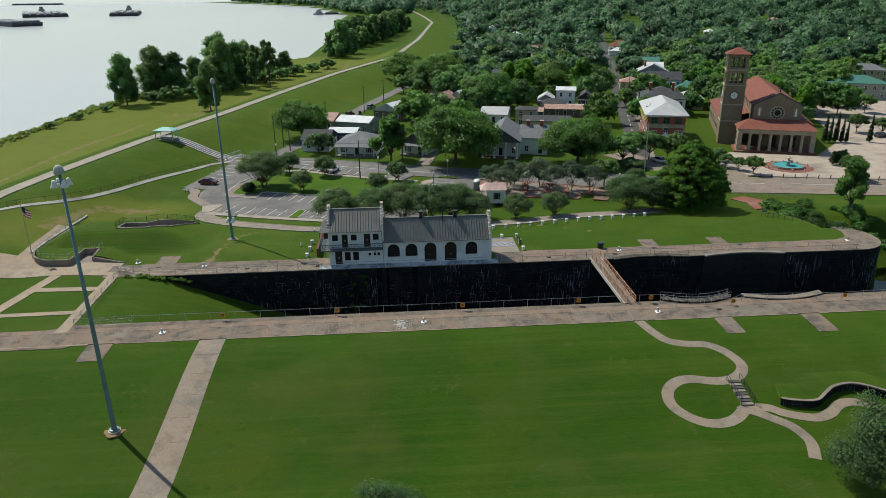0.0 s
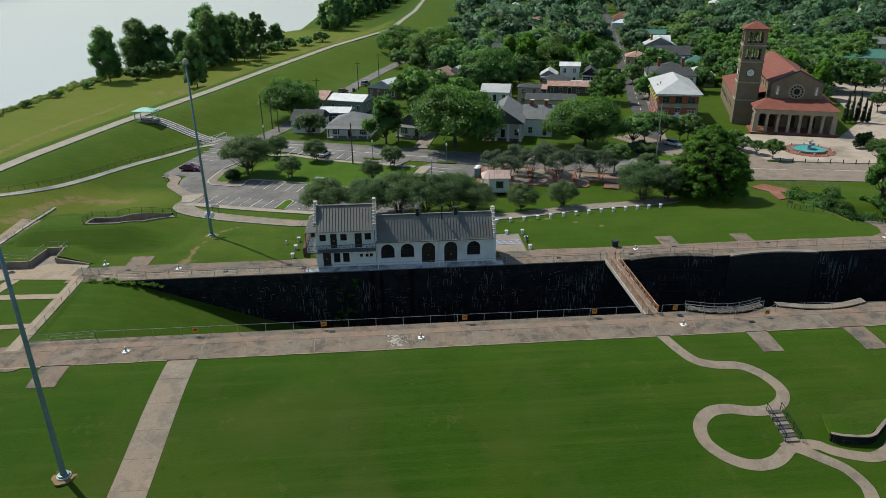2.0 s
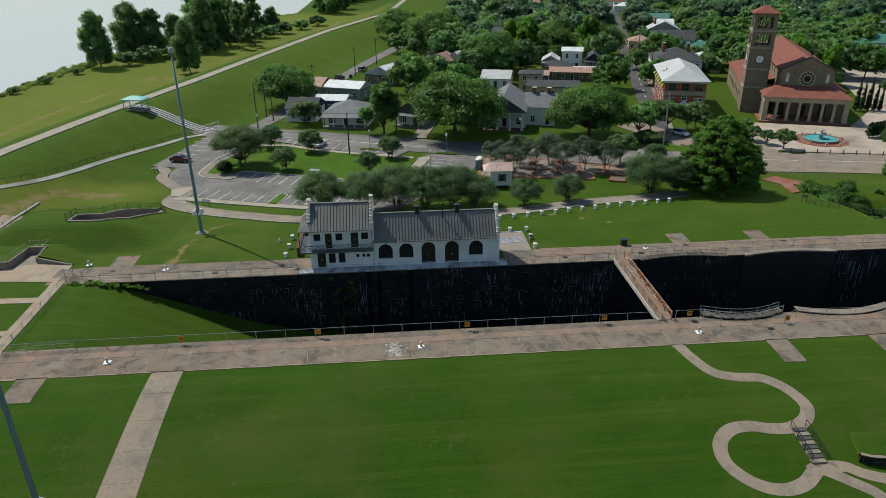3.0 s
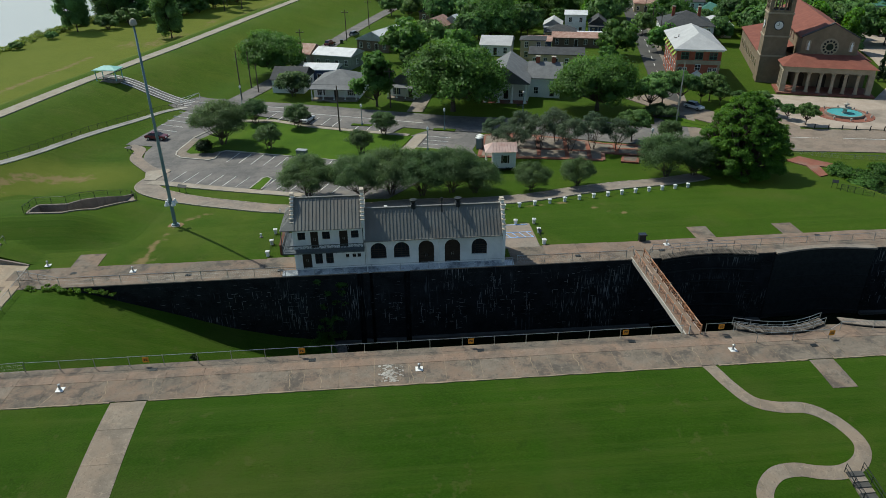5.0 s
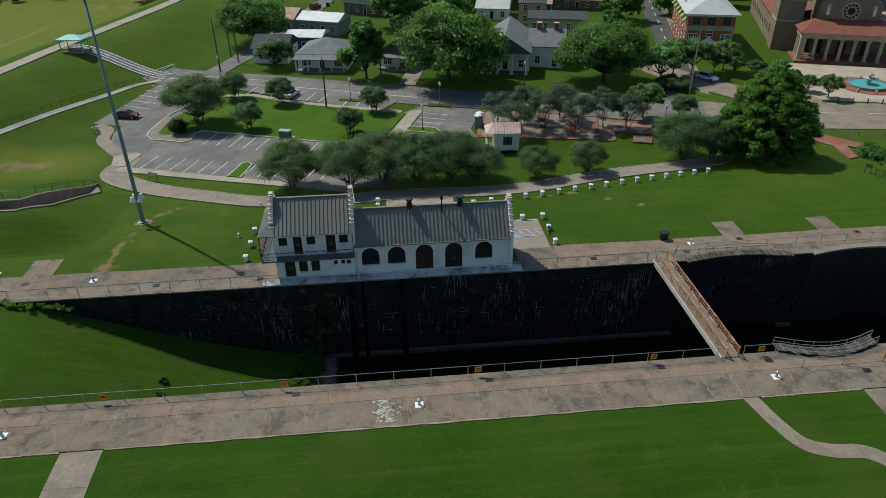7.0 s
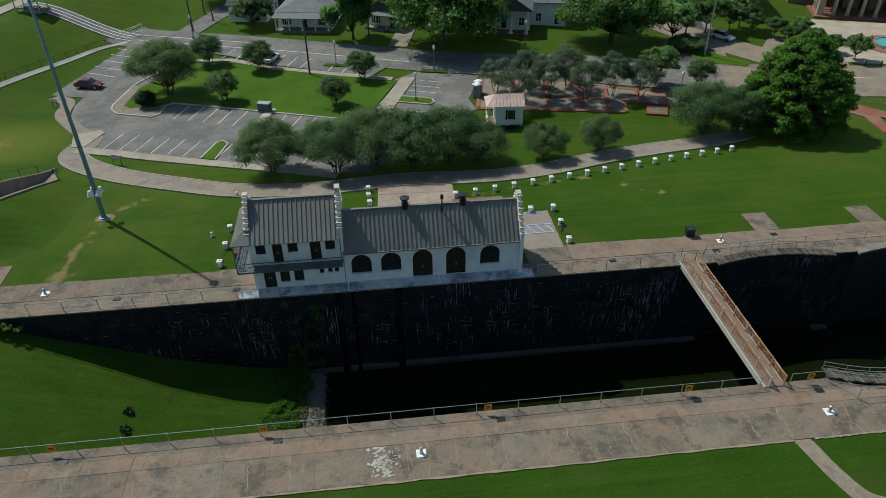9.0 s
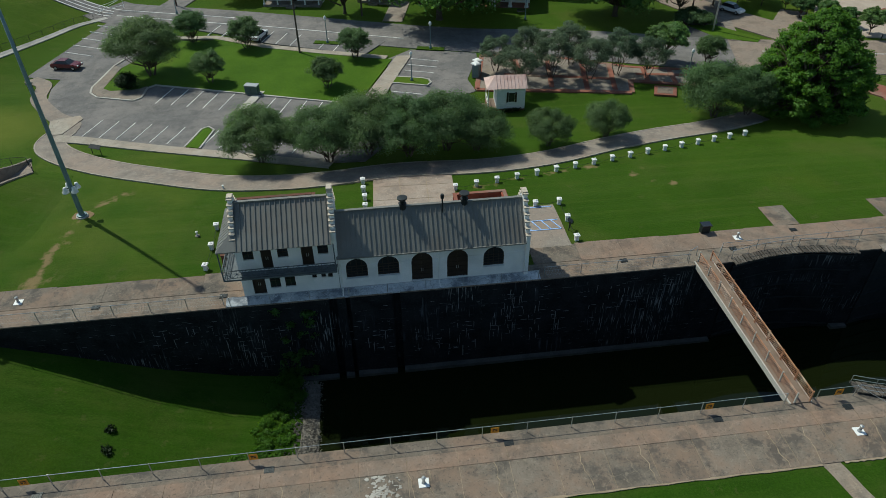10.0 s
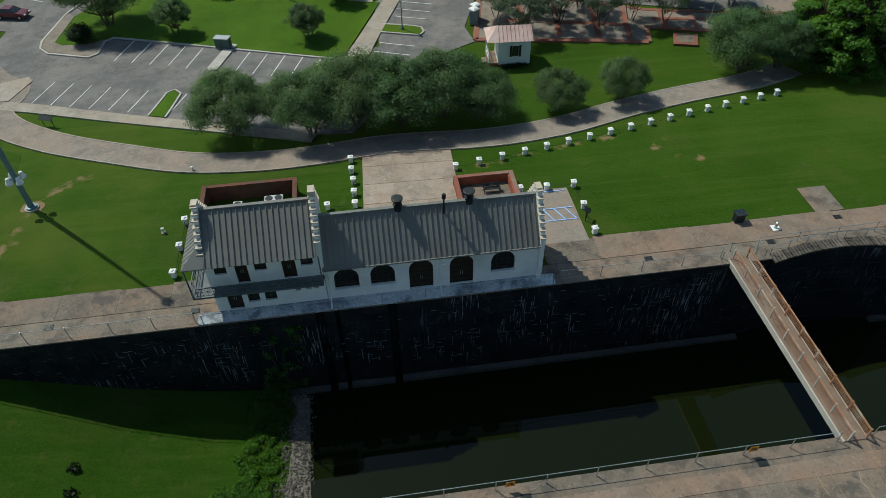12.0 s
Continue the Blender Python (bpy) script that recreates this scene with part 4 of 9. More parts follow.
strip("kerb", [(-24.7, 52.4), (-20.5, 51.1), (-19.6, 50.5), (-19.4, 49.4), (-20.1, 48.4), (-25.1, 50.1)], 0.24, "pale_concrete", 0.22, label="pale kerb round the lamp island", category="kerb")
patch("church_lot", [(100.5, 92.5), (140, 118.2), (174, 150), (174, 174), (137, 161), (122, 146), (112, 118)], "plaza_concrete", 0.12, label="pale concrete parking lot beyond the church", category="parking lot")
patch("church_plaza", [(56, 58.5), (66, 55.5), (92, 50), (140, 62), (140, 118), (100, 92), (84, 76), (62, 84), (54, 70)], "plaza_concrete", 0.13, label="tan concrete plaza in front of the church", category="plaza")
strip("sand_edge", [(-80, -21.8), (-69.3, -21.82)], 0.3, "sand", 0.03, label="sandy worn edge between pavement and lawn", category="edge", across=2)
for a, b in ((-66.1, -55.8), (-52.4, -0.4), (1.2, 10.2), (12.8, 21.9), (24.7, 64)):
    pts = [(a + (b - a) * k / 40, -21.8 + rng.uniform(-0.03, 0.03)) for k in range(41)]
    strip("sand_edge", pts, lambda u: 0.15 + 0.05 * math.sin(u * 90) + 0.03 * math.sin(u * 233), "sand", 0.032, label="sandy worn edge between pavement and lawn", category="edge", across=1, step=0.6)


# ---- trees ----
def leaf_mesh(name, lumps, count, size, seed, inner=0.25, subs=9, airy=0.0, jitter=0.5, grow=0.0, rounded=0.0, core=0.0, cut=1):
    """Many small leaf clumps gathered into tufts round ellipsoid lumps (x, y, z, rx, ry, rz), with gaps between the tufts."""
    r = np.random.default_rng(seed)
    L = np.array(lumps, float)
    nt = len(L) * subs
    own = np.repeat(np.arange(len(L)), subs)
    d = r.normal(size=(nt, 3))
    d /= np.linalg.norm(d, axis=1)[:, None]
    d[:, 2] = np.where(d[:, 2] < -0.5, -d[:, 2] * 0.6, d[:, 2])
    tc = L[own, :3] + d * L[own, 3:] * (0.58 + 0.34 * r.random(nt))[:, None]
    tr = L[own, 3:] * (0.30 + 0.26 * r.random(nt))[:, None] * np.array((1.1, 1.1, 0.95))
    wt = tr[:, 0] * tr[:, 1]
    if airy:
        h = (tc[:, 2] - tc[:, 2].min()) / (np.ptp(tc[:, 2]) + 1e-6)
        wt = wt * (1 - airy * (1 - h) ** 1.5)
    idx = r.choice(nt, count, p=wt / wt.sum())
    e = r.normal(size=(count, 3))
    e /= np.linalg.norm(e, axis=1)[:, None]
    rad = (1.15 * r.random(count) ** 0.45 + 0.14 * r.normal(size=count)) * (1.25 - 0.4 * inner)
    c = tc[idx] + e * tr[idx] * rad[:, None]
    nrm = e + 0.6 * d[idx] + r.normal(size=(count, 3)) * 0.55
    nrm /= np.linalg.norm(nrm, axis=1)[:, None]
    u = np.cross(nrm, r.normal(size=(count, 3)))
    u /= np.linalg.norm(u, axis=1)[:, None]
    w = np.cross(nrm, u)
    s = (size * (0.55 + 0.9 * r.random(count)))[:, None]
    if grow:
        s = s * (L[own[idx], 3] / grow)[:, None]
    p = np.stack([c - u * s * 0.62 - w * s * 0.34, c + u * s * 0.62 - w * s * 0.30, c + w * s * 0.72 + nrm * s * 0.2], 1).reshape(-1, 3)
    faces_ = np.arange(count * 3).reshape(-1, 3)
    heart = np.zeros((0, 3))
    if core:                                        # dense twigs and leaves inside each lump
        ib = bmesh.new()
        bmesh.ops.create_icosphere(ib, subdivisions=cut, radius=1.0)
        iv, jf = np.array([v.co[:] for v in ib.verts]), np.array([[v.index for v in f.verts] for f in ib.faces])
        ib.free()
        wob = 1 + 0.28 * r.normal(size=(len(L), len(iv), 1))
        hv_ = (L[:, None, :3] + iv[None] * wob * L[:, None, 3:] * core).reshape(-1, 3)
        faces_ = np.concatenate([faces_, (jf[None] + count * 3 + np.arange(len(L))[:, None, None] * len(iv)).reshape(-1, 3)])
        p = np.concatenate([p, hv_])
        heart = np.tile(iv, (len(L), 1)) + np.array((0, 0, 0.3))
        heart /= np.linalg.norm(heart, axis=1)[:, None]
    me = bpy.data.meshes.new(name)
    me.from_pydata(p.tolist(), [], faces_.tolist())
    soft = 0.25 * e + 0.25 * d[idx] + r.normal(size=(count, 3)) * jitter
    soft[:, 2] += 0.55 - 0.3 * min(1.0, rounded)
    if rounded:
        o_ = (c - L[own[idx], :3]) / L[own[idx], 3:]
        soft += rounded * o_ / (np.linalg.norm(o_, axis=1)[:, None] + 1e-6)
    soft /= np.linalg.norm(soft, axis=1)[:, None]
    me.polygons.foreach_set("use_smooth", [True] * len(faces_))
    me.normals_split_custom_set_from_vertices(np.concatenate([np.repeat(soft, 3, axis=0), heart]).tolist())
    return me


def crown_lumps(h, w, seed, n=9, low=0.35, top=0.6):
    """Lumps of an uneven crown for a tree h high and w wide."""
    r = random.Random(seed)
    out = []
    for k in range(n):
        a, q = 2 * math.pi * k / n + r.uniform(-0.4, 0.4), r.uniform(0.35, 1.0) if k else 0
        z = h * (low + (0.9 - low) * r.random() * (1.15 - 0.55 * q))
        rr = w * r.uniform(0.19, 0.28)
        out.append((math.cos(a) * q * w * 0.33, math.sin(a) * q * w * 0.33, min(z, h - rr * 0.8), rr, rr, rr * r.uniform(0.7, 0.95)))
    out.append((0, 0, h * 0.8, w * 0.22, w * 0.22, h * 0.18))
    return out


def dome_lumps(h, w, seed, n=16, mid=0.5, rise=0.34):
    """Lumps spread over a dome, hollow below, for a vase-shaped or spreading crown."""
    r = random.Random(seed)
    out = []
    for k in range(n):
        f = (k + 0.5) / n
        a, el = k * 2.399963 + r.uniform(-0.25, 0.25), math.asin(f) * 0.98 - 0.12
        q = w * r.uniform(0.13, 0.20)
        out.append((math.cos(a) * math.cos(el) * w * 0.36 * r.uniform(0.85, 1.12), math.sin(a) * math.cos(el) * w * 0.36 * r.uniform(0.85, 1.12), h * (mid + rise * math.sin(el) * r.uniform(0.9, 1.1)), q, q, q * r.uniform(0.62, 0.85)))
    return out


def column_lumps(h, w, seed, n=14, low=0.16):
    """Lumps up a tall irregular crown of several leaders."""
    r = random.Random(seed)
    out = []
    for k in range(n):
        f = (k + 0.5) / n
        a, q = k * 2.4 + r.uniform(-0.6, 0.6), w * (0.32 - 0.2 * f) * r.uniform(0.5, 1.15)
        rr = w * r.uniform(0.12, 0.21) * (1.1 - 0.35 * f)
        out.append((math.cos(a) * q, math.sin(a) * q, h * (low + (0.94 - low) * f), rr, rr, rr * r.uniform(0.8, 1.2)))
    return out


def limbs(h, w, r0, lumps, fork, stems=1, seed=0):
    """A tapered trunk (or several stems) with limbs that reach into the crown's lumps."""
    r = random.Random(seed)
    bm = bmesh.new()
    for s in range(stems):
        a = 2 * math.pi * s / max(1, stems)
        off = 0.0 if stems == 1 else 0.35
        bx, by = math.cos(a) * off, math.sin(a) * off
        tx, ty = bx * (1 + fork), by * (1 + fork)
        tube(bm, [(bx, by, -0.2), (bx * 1.1, by * 1.1, 0.25), (tx, ty, fork), (tx * 1.4, ty * 1.4, h * 0.72)], r0 * 1.25, r0 * 0.25, 8)
    for i, (x, y, z, *_) in enumerate(lumps):
        a = Vector((x * 0.12, y * 0.12, fork * r.uniform(0.85, 1.25)))
        e = Vector((x, y, z))
        mid = (a + e) / 2 + Vector((r.uniform(-0.3, 0.3), r.uniform(-0.3, 0.3), -0.06 * h))
        tube(bm, [a, mid, e], r0 * 0.5, r0 * 0.12, 6)
        for k in range(2):
            tube(bm, [mid.lerp(e, 0.4), mid.lerp(e, 0.8) + Vector((r.uniform(-1, 1), r.uniform(-1, 1), r.uniform(0.1, 0.8))) * w * 0.12], r0 * 0.22, r0 * 0.06, 5)
    return bm


def make_tree(name, label, h, w, leaf, count, size, seed, r0=0.2, fork=1.6, stems=1, low=0.35, n=9, inner=0.3, lumps=None, subs=9, airy=0.0, rounded=0.5, core=0.0):
    lumps = lumps or crown_lumps(h, w, seed, n, low)
    t = thing(name, Matrix(), label, "tree")
    part("trunk", limbs(h, w, r0, lumps, fork, stems, seed), "bark", t, smooth=True)
    part("crown", leaf_mesh("crown", lumps, count, size, seed, inner, subs, airy, rounded=rounded, core=core), leaf, t)
    return t


def plant(src, x, y, s=1.0, rz=0.0, sz=None, sink=0.05):
    m = Matrix.LocRotScale((x, y, ground(x, y) - sink), Euler((0, 0, radians(rz))), (1, 1, 1))
    t = copy_thing(src, m)
    t.scale = (s, s, sz or s)
    return t


def retire(src):
    for o in (*src.children_recursive, src):
        bpy.data.objects.remove(o)


# trees behind the lockhouse: many-stemmed, grey-green
crepe = [make_tree("multi_stem_tree", "grey-green multi-stemmed tree on the lawn", 6.6, 10.4, "leaf_olive", 56000, 0.115, 10 + k, 0.11, 0.8, 5, lumps=dome_lumps(6.6, 10.4, 10 + k, 22, 0.50, 0.36) + dome_lumps(5.0, 6.0, 30 + k, 6, 0.55, 0.3), subs=8, airy=0.6) for k in range(3)]
for k, (x, y, s, a, sz) in enumerate(((-42.4, 28.2, 0.92, 0, 0.95), (-34.2, 26.6, 0.95, 40, 1.02), (-29.4, 28.2, 1.05, 90, 1.08), (-24.6, 26.9, 1.0, 10, 1.0), (-19.8, 28.0, 1.05, 70, 1.04), (-16.2, 27.2, 0.85, 150, 0.82), (-7.2, 26.9, 0.6, 20, 0.66), (0.6, 28.2, 0.6, 100, 0.7), (17.6, 33.4, 1.0, 60, 1.05), (22.4, 33.4, 0.85, 200, 1.0))):
    plant(crepe[k % 3], x, y, s, a, sz)
# young trees in the lot
sap = [make_tree("young_tree", "young grey-green vase-shaped tree in the lawn island", 4.8, 4.8, "leaf_olive", 20000, 0.108, 30 + k, 0.09, 0.9, 4, lumps=dome_lumps(4.8, 5.0, 30 + k, 24, 0.50, 0.38) + [(0, 0, 2.9, 1.3, 1.3, 1.2)], subs=8, airy=0.2) for k in range(2)]
for k, (x, y, s, sz) in enumerate(((-57.5, 71.6, 1.15, 1.15), (-52.3, 54.4, 1.0, 1.05), (-48.2, 67.6, 1.1, 1.1), (-34.7, 50.2, 0.95, 1.0), (-30.4, 60.8, 1.05, 1.05), (25.0, 51.5, 0.95, 1.0))):
    plant(sap[k % 2], x, y, s, 57 * k, sz)
feather = [make_tree("terrace_tree", "feathery pale grey-green tree on the brick terrace", 6.6, 6.4, "leaf_feather", 13000, 0.118, 36 + k, 0.08, 1.4, 3, lumps=dome_lumps(6.6, 6.6, 36 + k, 16, 0.55, 0.32), subs=6, airy=0.3) for k in range(2)]
for k, (x, y, s, sz) in enumerate(((-7.0, 46.2, 1.1, 0.95), (-1.2, 48.6, 1.05, 1.05), (4.2, 47.0, 1.0, 1.0), (9.0, 48.4, 1.0, 1.05), (13.4, 47.4, 0.9, 0.95), (-3.5, 53, 1.0, 1.0), (3.0, 53.0, 1.0, 1.05), (-9.0, 52, 0.9, 0.9))):
    plant(feather[k % 2], x, y, s, 57 * k, sz)
lot_oak = make_tree("lot_tree", "spreading grey-green tree at the parking lot's edge", 8.6, 11, "leaf_olive", 46000, 0.14, 41, 0.2, 1.5, 3, lumps=dome_lumps(8.6, 11, 41, 22, 0.5, 0.36), subs=8, airy=0.5)
plant(lot_oak, -61.7, 58.4)
street = make_tree("street_tree", "round-crowned green street tree", 6.6, 6.4, "leaf_wood", 14000, 0.2, 44, 0.16, 1.8, 1, lumps=dome_lumps(6.6, 6.4, 44, 15, 0.56, 0.3), subs=7, core=0.6)
for x, y, s in ((18.0, 52.6, 1.05), (29, 73, 1.25), (33, 76, 1.3), (38, 78, 1.25), (46, 80, 1.05), (57.6, 59.2, 0.75), (43.5, 79, 0.85), (47, 76.5, 0.7), (50, 73.4, 0.65), (52.6, 70.4, 0.6), (50.4, 69.0, 0.6), (54.2, 66.8, 0.6), (56.0, 63.6, 0.55), (55.4, 73.6, 0.6), (78.1, 52.1, 0.95), (125, 149, 1.2), (137, 154, 1.3), (143, 153, 1.3), (141, 140, 1.1), (115.2, 105.8, 0.95), (120, 100.6, 0.9)):
    plant(street, x, y, s, x * 31)
# great live oaks
oak = [make_tree("live_oak", "broad dark green live oak with a thick trunk", 13.5, 18, "leaf_oak", 42000, 0.32, 50 + k, 0.6, 3.0, 1, lumps=dome_lumps(13.5, 19, 50 + k, 34, 0.40, 0.44), subs=8, airy=0.15, rounded=0.5, core=0.5) for k in range(2)]
plant(oak[0], -14.8, 76.8, 1.14, 20, 1.15)
plant(oak[1], 17.6, 75.0, 0.95, 0, 0.92)
for x, y, s, a in ((-59.4, 116, 0.9, 0), (-10, 92, 0.6, 10), (-24, 255, 1.1, 0), (-10, 225, 1.2, 80), (6, 160, 1.05, 130), (37, 205, 0.95, 200), (56, 200, 1.0, 20)):
    plant(oak[int(a) % 2], x, y, s, a, s * (1.15 if s < 0.8 else 1))
magnolia = make_tree("magnolia", "tall dark green tree between the cottages", 12.5, 9, "leaf_oak", 13000, 0.36, 56, 0.3, 1.8, 1, lumps=column_lumps(12.5, 10.5, 56, 14, 0.3), rounded=0.7, core=0.6)
plant(magnolia, -31.8, 82.5, 1.15, 30, 1.0)
plant(magnolia, 60.9, 26.5, 0.7, 100, 0.85)
shrub = make_tree("shrub_tree", "rounded grey shrub tree beside a house", 5.4, 8.0, "leaf_olive", 9000, 0.3, 58, 0.12, 0.8, 3, lumps=dome_lumps(5.4, 8.4, 58, 16, 0.5, 0.36))
plant(shrub, -52.0, 94, 1.05)
for x, y, q in ((28.6, 68.6, 0.55), (31.4, 67.4, 0.5), (30.0, 70.4, 0.5)):
    plant(shrub, x, y, q, x * 40, 0.45)
# the big bald cypress beside the lawn
cy = []
rc = random.Random(61)
for k in range(320):
    f = (k + 0.5) / 320
    a, reach = k * 2.4 + rc.uniform(-0.3, 0.3), (6.0 * min(1.0, (1 - f) * 1.8) ** 0.75 + 0.15) * rc.uniform(0.84, 1.04)
    q = (1.15 - 0.45 * f) * rc.uniform(0.6, 1.4)
    cy.append((math.cos(a) * reach, math.sin(a) * reach, 1.5 + 13.2 * f + rc.uniform(-0.3, 0.3), q, q, q * 0.7))
cy += [(0, 0, 3.5, 3.6, 3.6, 2.6), (0, 0, 7, 3.2, 3.2, 2.6), (0, 0, 10.5, 2.2, 2.2, 2.4)]
cypress = make_tree("bald_cypress", "tall bright green cypress with feathery foliage down to the lawn", 15.5, 13, "leaf_cypress", 170000, 0.17, 61, 0.5, 3.0, 1, lumps=cy, subs=5, rounded=0.4)
plant(cypress, 30.0, 33.0, 1.05, 0, 0.95)
# levee trees
lev = [make_tree("riverside_tree", "tall irregular green tree on the riverbank", 20, 14, "leaf_wood", 24000, 0.42, 70 + k, 0.35, 3.0, 1, lumps=column_lumps(20, 17, 70 + k, 24, 0.13), subs=6, rounded=0.7, core=0.6) for k in range(2)]
thin = make_tree("riverside_tree", "slender open riverside tree with a bare trunk", 20, 9, "leaf_wood", 5000, 0.6, 74, 0.3, 5.0, 1, lumps=column_lumps(20, 11, 74, 11, 0.42))
low_r = make_tree("riverside_bush", "dense rounded bush under the riverside trees", 6, 9, "leaf_wood", 5000, 0.5, 75, 0.15, 0.6, 3, lumps=dome_lumps(6, 9, 75, 12, 0.35, 0.4), rounded=0.7, core=0.7)
for x, y, s, a, sz in ((-143, 201, 0.9, 0, 1.05), (-139, 226, 1.1, 60, 1.1), (-131, 228, 1.0, 120, 0.95), (-124, 238, 0.9, 10, 0.8), (-103.8, 182, 0.8, 20, 0.95), (-118, 258, 1.3, 70, 1.25), (-108, 278, 1.0, 190, 1.0), (-112, 240, 1.1, 40, 1.2), (-104, 290, 0.8, 30, 0.8), (-110, 256, 1.0, 130, 1.05), (-92, 304, 0.7, 90, 0.65)):
    plant(lev[int(a) % 20 // 10], x, y, s, a, sz)
for x, y, s, sz in ((-91.6, 252, 1.0, 1.15), (-100, 262, 0.9, 1.0), (-98, 246, 0.7, 0.9)):
    plant(thin, x, y, s, x * 9, sz)
for k, (x, y, s) in enumerate(((-133, 204, 1.0), (-128, 214, 1.2), (-120, 222, 1.2), (-113, 232, 1.1), (-108, 242, 1.0), (-104, 254, 1.2), (-97, 270, 1.2), (-92, 284, 1.3), (-86, 300, 1.2), (-78, 318, 1.0), (-70, 336, 1.1), (-146, 186, 0.5), (-150, 168, 0.5), (-152, 150, 0.45))):
    plant(low_r, x, y, s, k * 77)
far_lev = make_tree("riverside_tree", "tall green tree in the riverbank woods", 20, 16, "leaf_wood", 4500, 1.1, 78, 0.35, 3.0, 1, lumps=column_lumps(20, 17, 78, 14, 0.13), rounded=0.8, core=0.7)
rr = random.Random(12)
for k in range(64):
    u = rr.random()
    x, y = -76 + 54 * u + rr.uniform(-12, 12), 405 + 380 * u + rr.uniform(-30, 30)
    if crest(x, y) < -16 and x > -80 + 0.05 * (y - 400):
        plant(far_lev, x, y, rr.uniform(0.8, 1.25), rr.uniform(0, 360))
for src in (*crepe, *sap, *feather, lot_oak, street, *oak, magnolia, shrub, cypress, *lev, thin, low_r, far_lev):
    retire(src)


# ---- the lockhouse ----
def opening_wall(bm, x0, x1, z0, z1, holes, y0, y1):
    """A wall from x0 to x1 with openings (a, b, sill, head, arched) right through it."""
    x = x0
    for a, b, s, h, arched in sorted(holes):
        if a > x:
            box(bm, x, y0, z0, a, y1, z1)
        if s > z0:
            box(bm, a, y0, z0, b, y1, s)
        if arched:
            r, c = (b - a) / 2, (a + b) / 2
            pts = [(c + r * math.cos(math.pi * k / 10), h - r + r * math.sin(math.pi * k / 10)) for k in range(11)]
            slab(bm, pts[:6] + [(c, z1), (b, z1)], y1, y0)
            slab(bm, [(c, z1)] + pts[5:] + [(a, z1)], y1, y0)
        else:
            box(bm, a, y0, h, b, y1, z1)
        x = b
    if x < x1:
        box(bm, x, y0, z0, x1, y1, z1)
    return bm


def arch_pts(a, b, s, h, n=10):
    r, c = (b - a) / 2, (a + b) / 2
    return [(a, s), (b, s)] + [(c + r * math.cos(math.pi * k / n), h - r + r * math.sin(math.pi * k / n)) for k in range(n + 1)]


def window_in(parent, a, b, s, h, y, arched=False, door=False, bars=(2, 3), frame_m="dark_wood", pane_m="glass", name=None):
    """A window or door set into an opening: frame, pane and glazing bars, or two door leaves."""
    w = part(name or ("door" if door else "window"), slab(bmesh.new(), arch_pts(a, b, s, h) if arched else [(a, s), (b, s), (b, h), (a, h)], y + 0.02, y + 0.05), pane_m if not door else "dark_wood", parent)
    bm = bmesh.new()
    f = 0.07
    if arched:
        r, c = (b - a) / 2, (a + b) / 2
        pts = [(c + (r - f / 2) * math.cos(math.pi * k / 12), y - 0.02, h - r + (r - f / 2) * math.sin(math.pi * k / 12)) for k in range(13)]
        tube(bm, pts, f / 1.6, n=4)
        top = h - r
    else:
        box(bm, a, y - 0.04, h - f, b, y + 0.02, h)
        top = h
    box(bm, a, y - 0.04, s, a + f, y + 0.02, top), box(bm, b - f, y - 0.04, s, b, y + 0.02, top), box(bm, a, y - 0.04, s, b, y + 0.02, s + f)
    if arched:
        box(bm, a, y - 0.04, top - f / 2, b, y + 0.02, top + f / 2)
    part("frame", bm, frame_m, w)
    bm = bmesh.new()
    for k in range(1, bars[0]):
        x = a + (b - a) * k / bars[0]
        box(bm, x - 0.025, y - 0.03, s, x + 0.025, y + 0.015, h - 0.03)
    for k in range(1, bars[1]):
        z = s + (top - s) * k / bars[1]
        box(bm, a, y - 0.028, z - 0.025, b, y + 0.013, z + 0.025)
    if bars[0] > 1 or bars[1] > 1:
        part("glazing_bar", bm, frame_m, w)
    if door:
        for x in ((a + b) / 2 - 0.1, (a + b) / 2 + 0.06):
            part("door_handle", boxes((x, y - 0.1, s + 0.95, x + 0.04, y - 0.03, s + 1.25)), "galvanised", w, "pale metal pull handle")
    return w


def seam_roof(name, parent, x0, x1, ya, za, yb, zb, pitch=0.42, over=0.0):
    """A roof slope of standing-seam sheets from the eave (ya, za) to the ridge (yb, zb)."""
    bm = bmesh.new()
    t = 0.09
    d = math.hypot(yb - ya, zb - za)
    n = Vector((0, -(zb - za) / d, (yb - ya) / d))
    n = n if n.z > 0 else -n

    def plank(a, b, h0, h1):
        q = [Vector((a, ya, za)), Vector((b, ya, za)), Vector((b, yb, zb)), Vector((a, yb, zb))]
        lo, hi = [bm.verts.new(p + n * h0) for p in q], [bm.verts.new(p + n * h1) for p in q]
        for f in ((lo[3], lo[2], lo[1], lo[0]), hi, *[(lo[i], lo[(i + 1) % 4], hi[(i + 1) % 4], hi[i]) for i in range(4)]):
            bm.faces.new(f)
    plank(x0, x1, -t, 0)
    bmesh.ops.recalc_face_normals(bm, faces=bm.faces[:])
    roof = part(name, bm, "metal_roof", parent, "dark bronze standing-seam metal roof")
    bm = bmesh.new()
    x = x0 + 0.1
    while x < x1 - 0.05:
        plank(x - 0.028, x + 0.028, 0, 0.085)
        x += pitch
    bmesh.ops.recalc_face_normals(bm, faces=bm.faces[:])
    part("seam", bm, "metal_roof", roof)
    return roof


house = thing("lockhouse", pose(-33, 3.3, 0), "white-painted brick lockhouse with a dark metal roof and stepped gables", "building")
FY = -2.3            # front wall
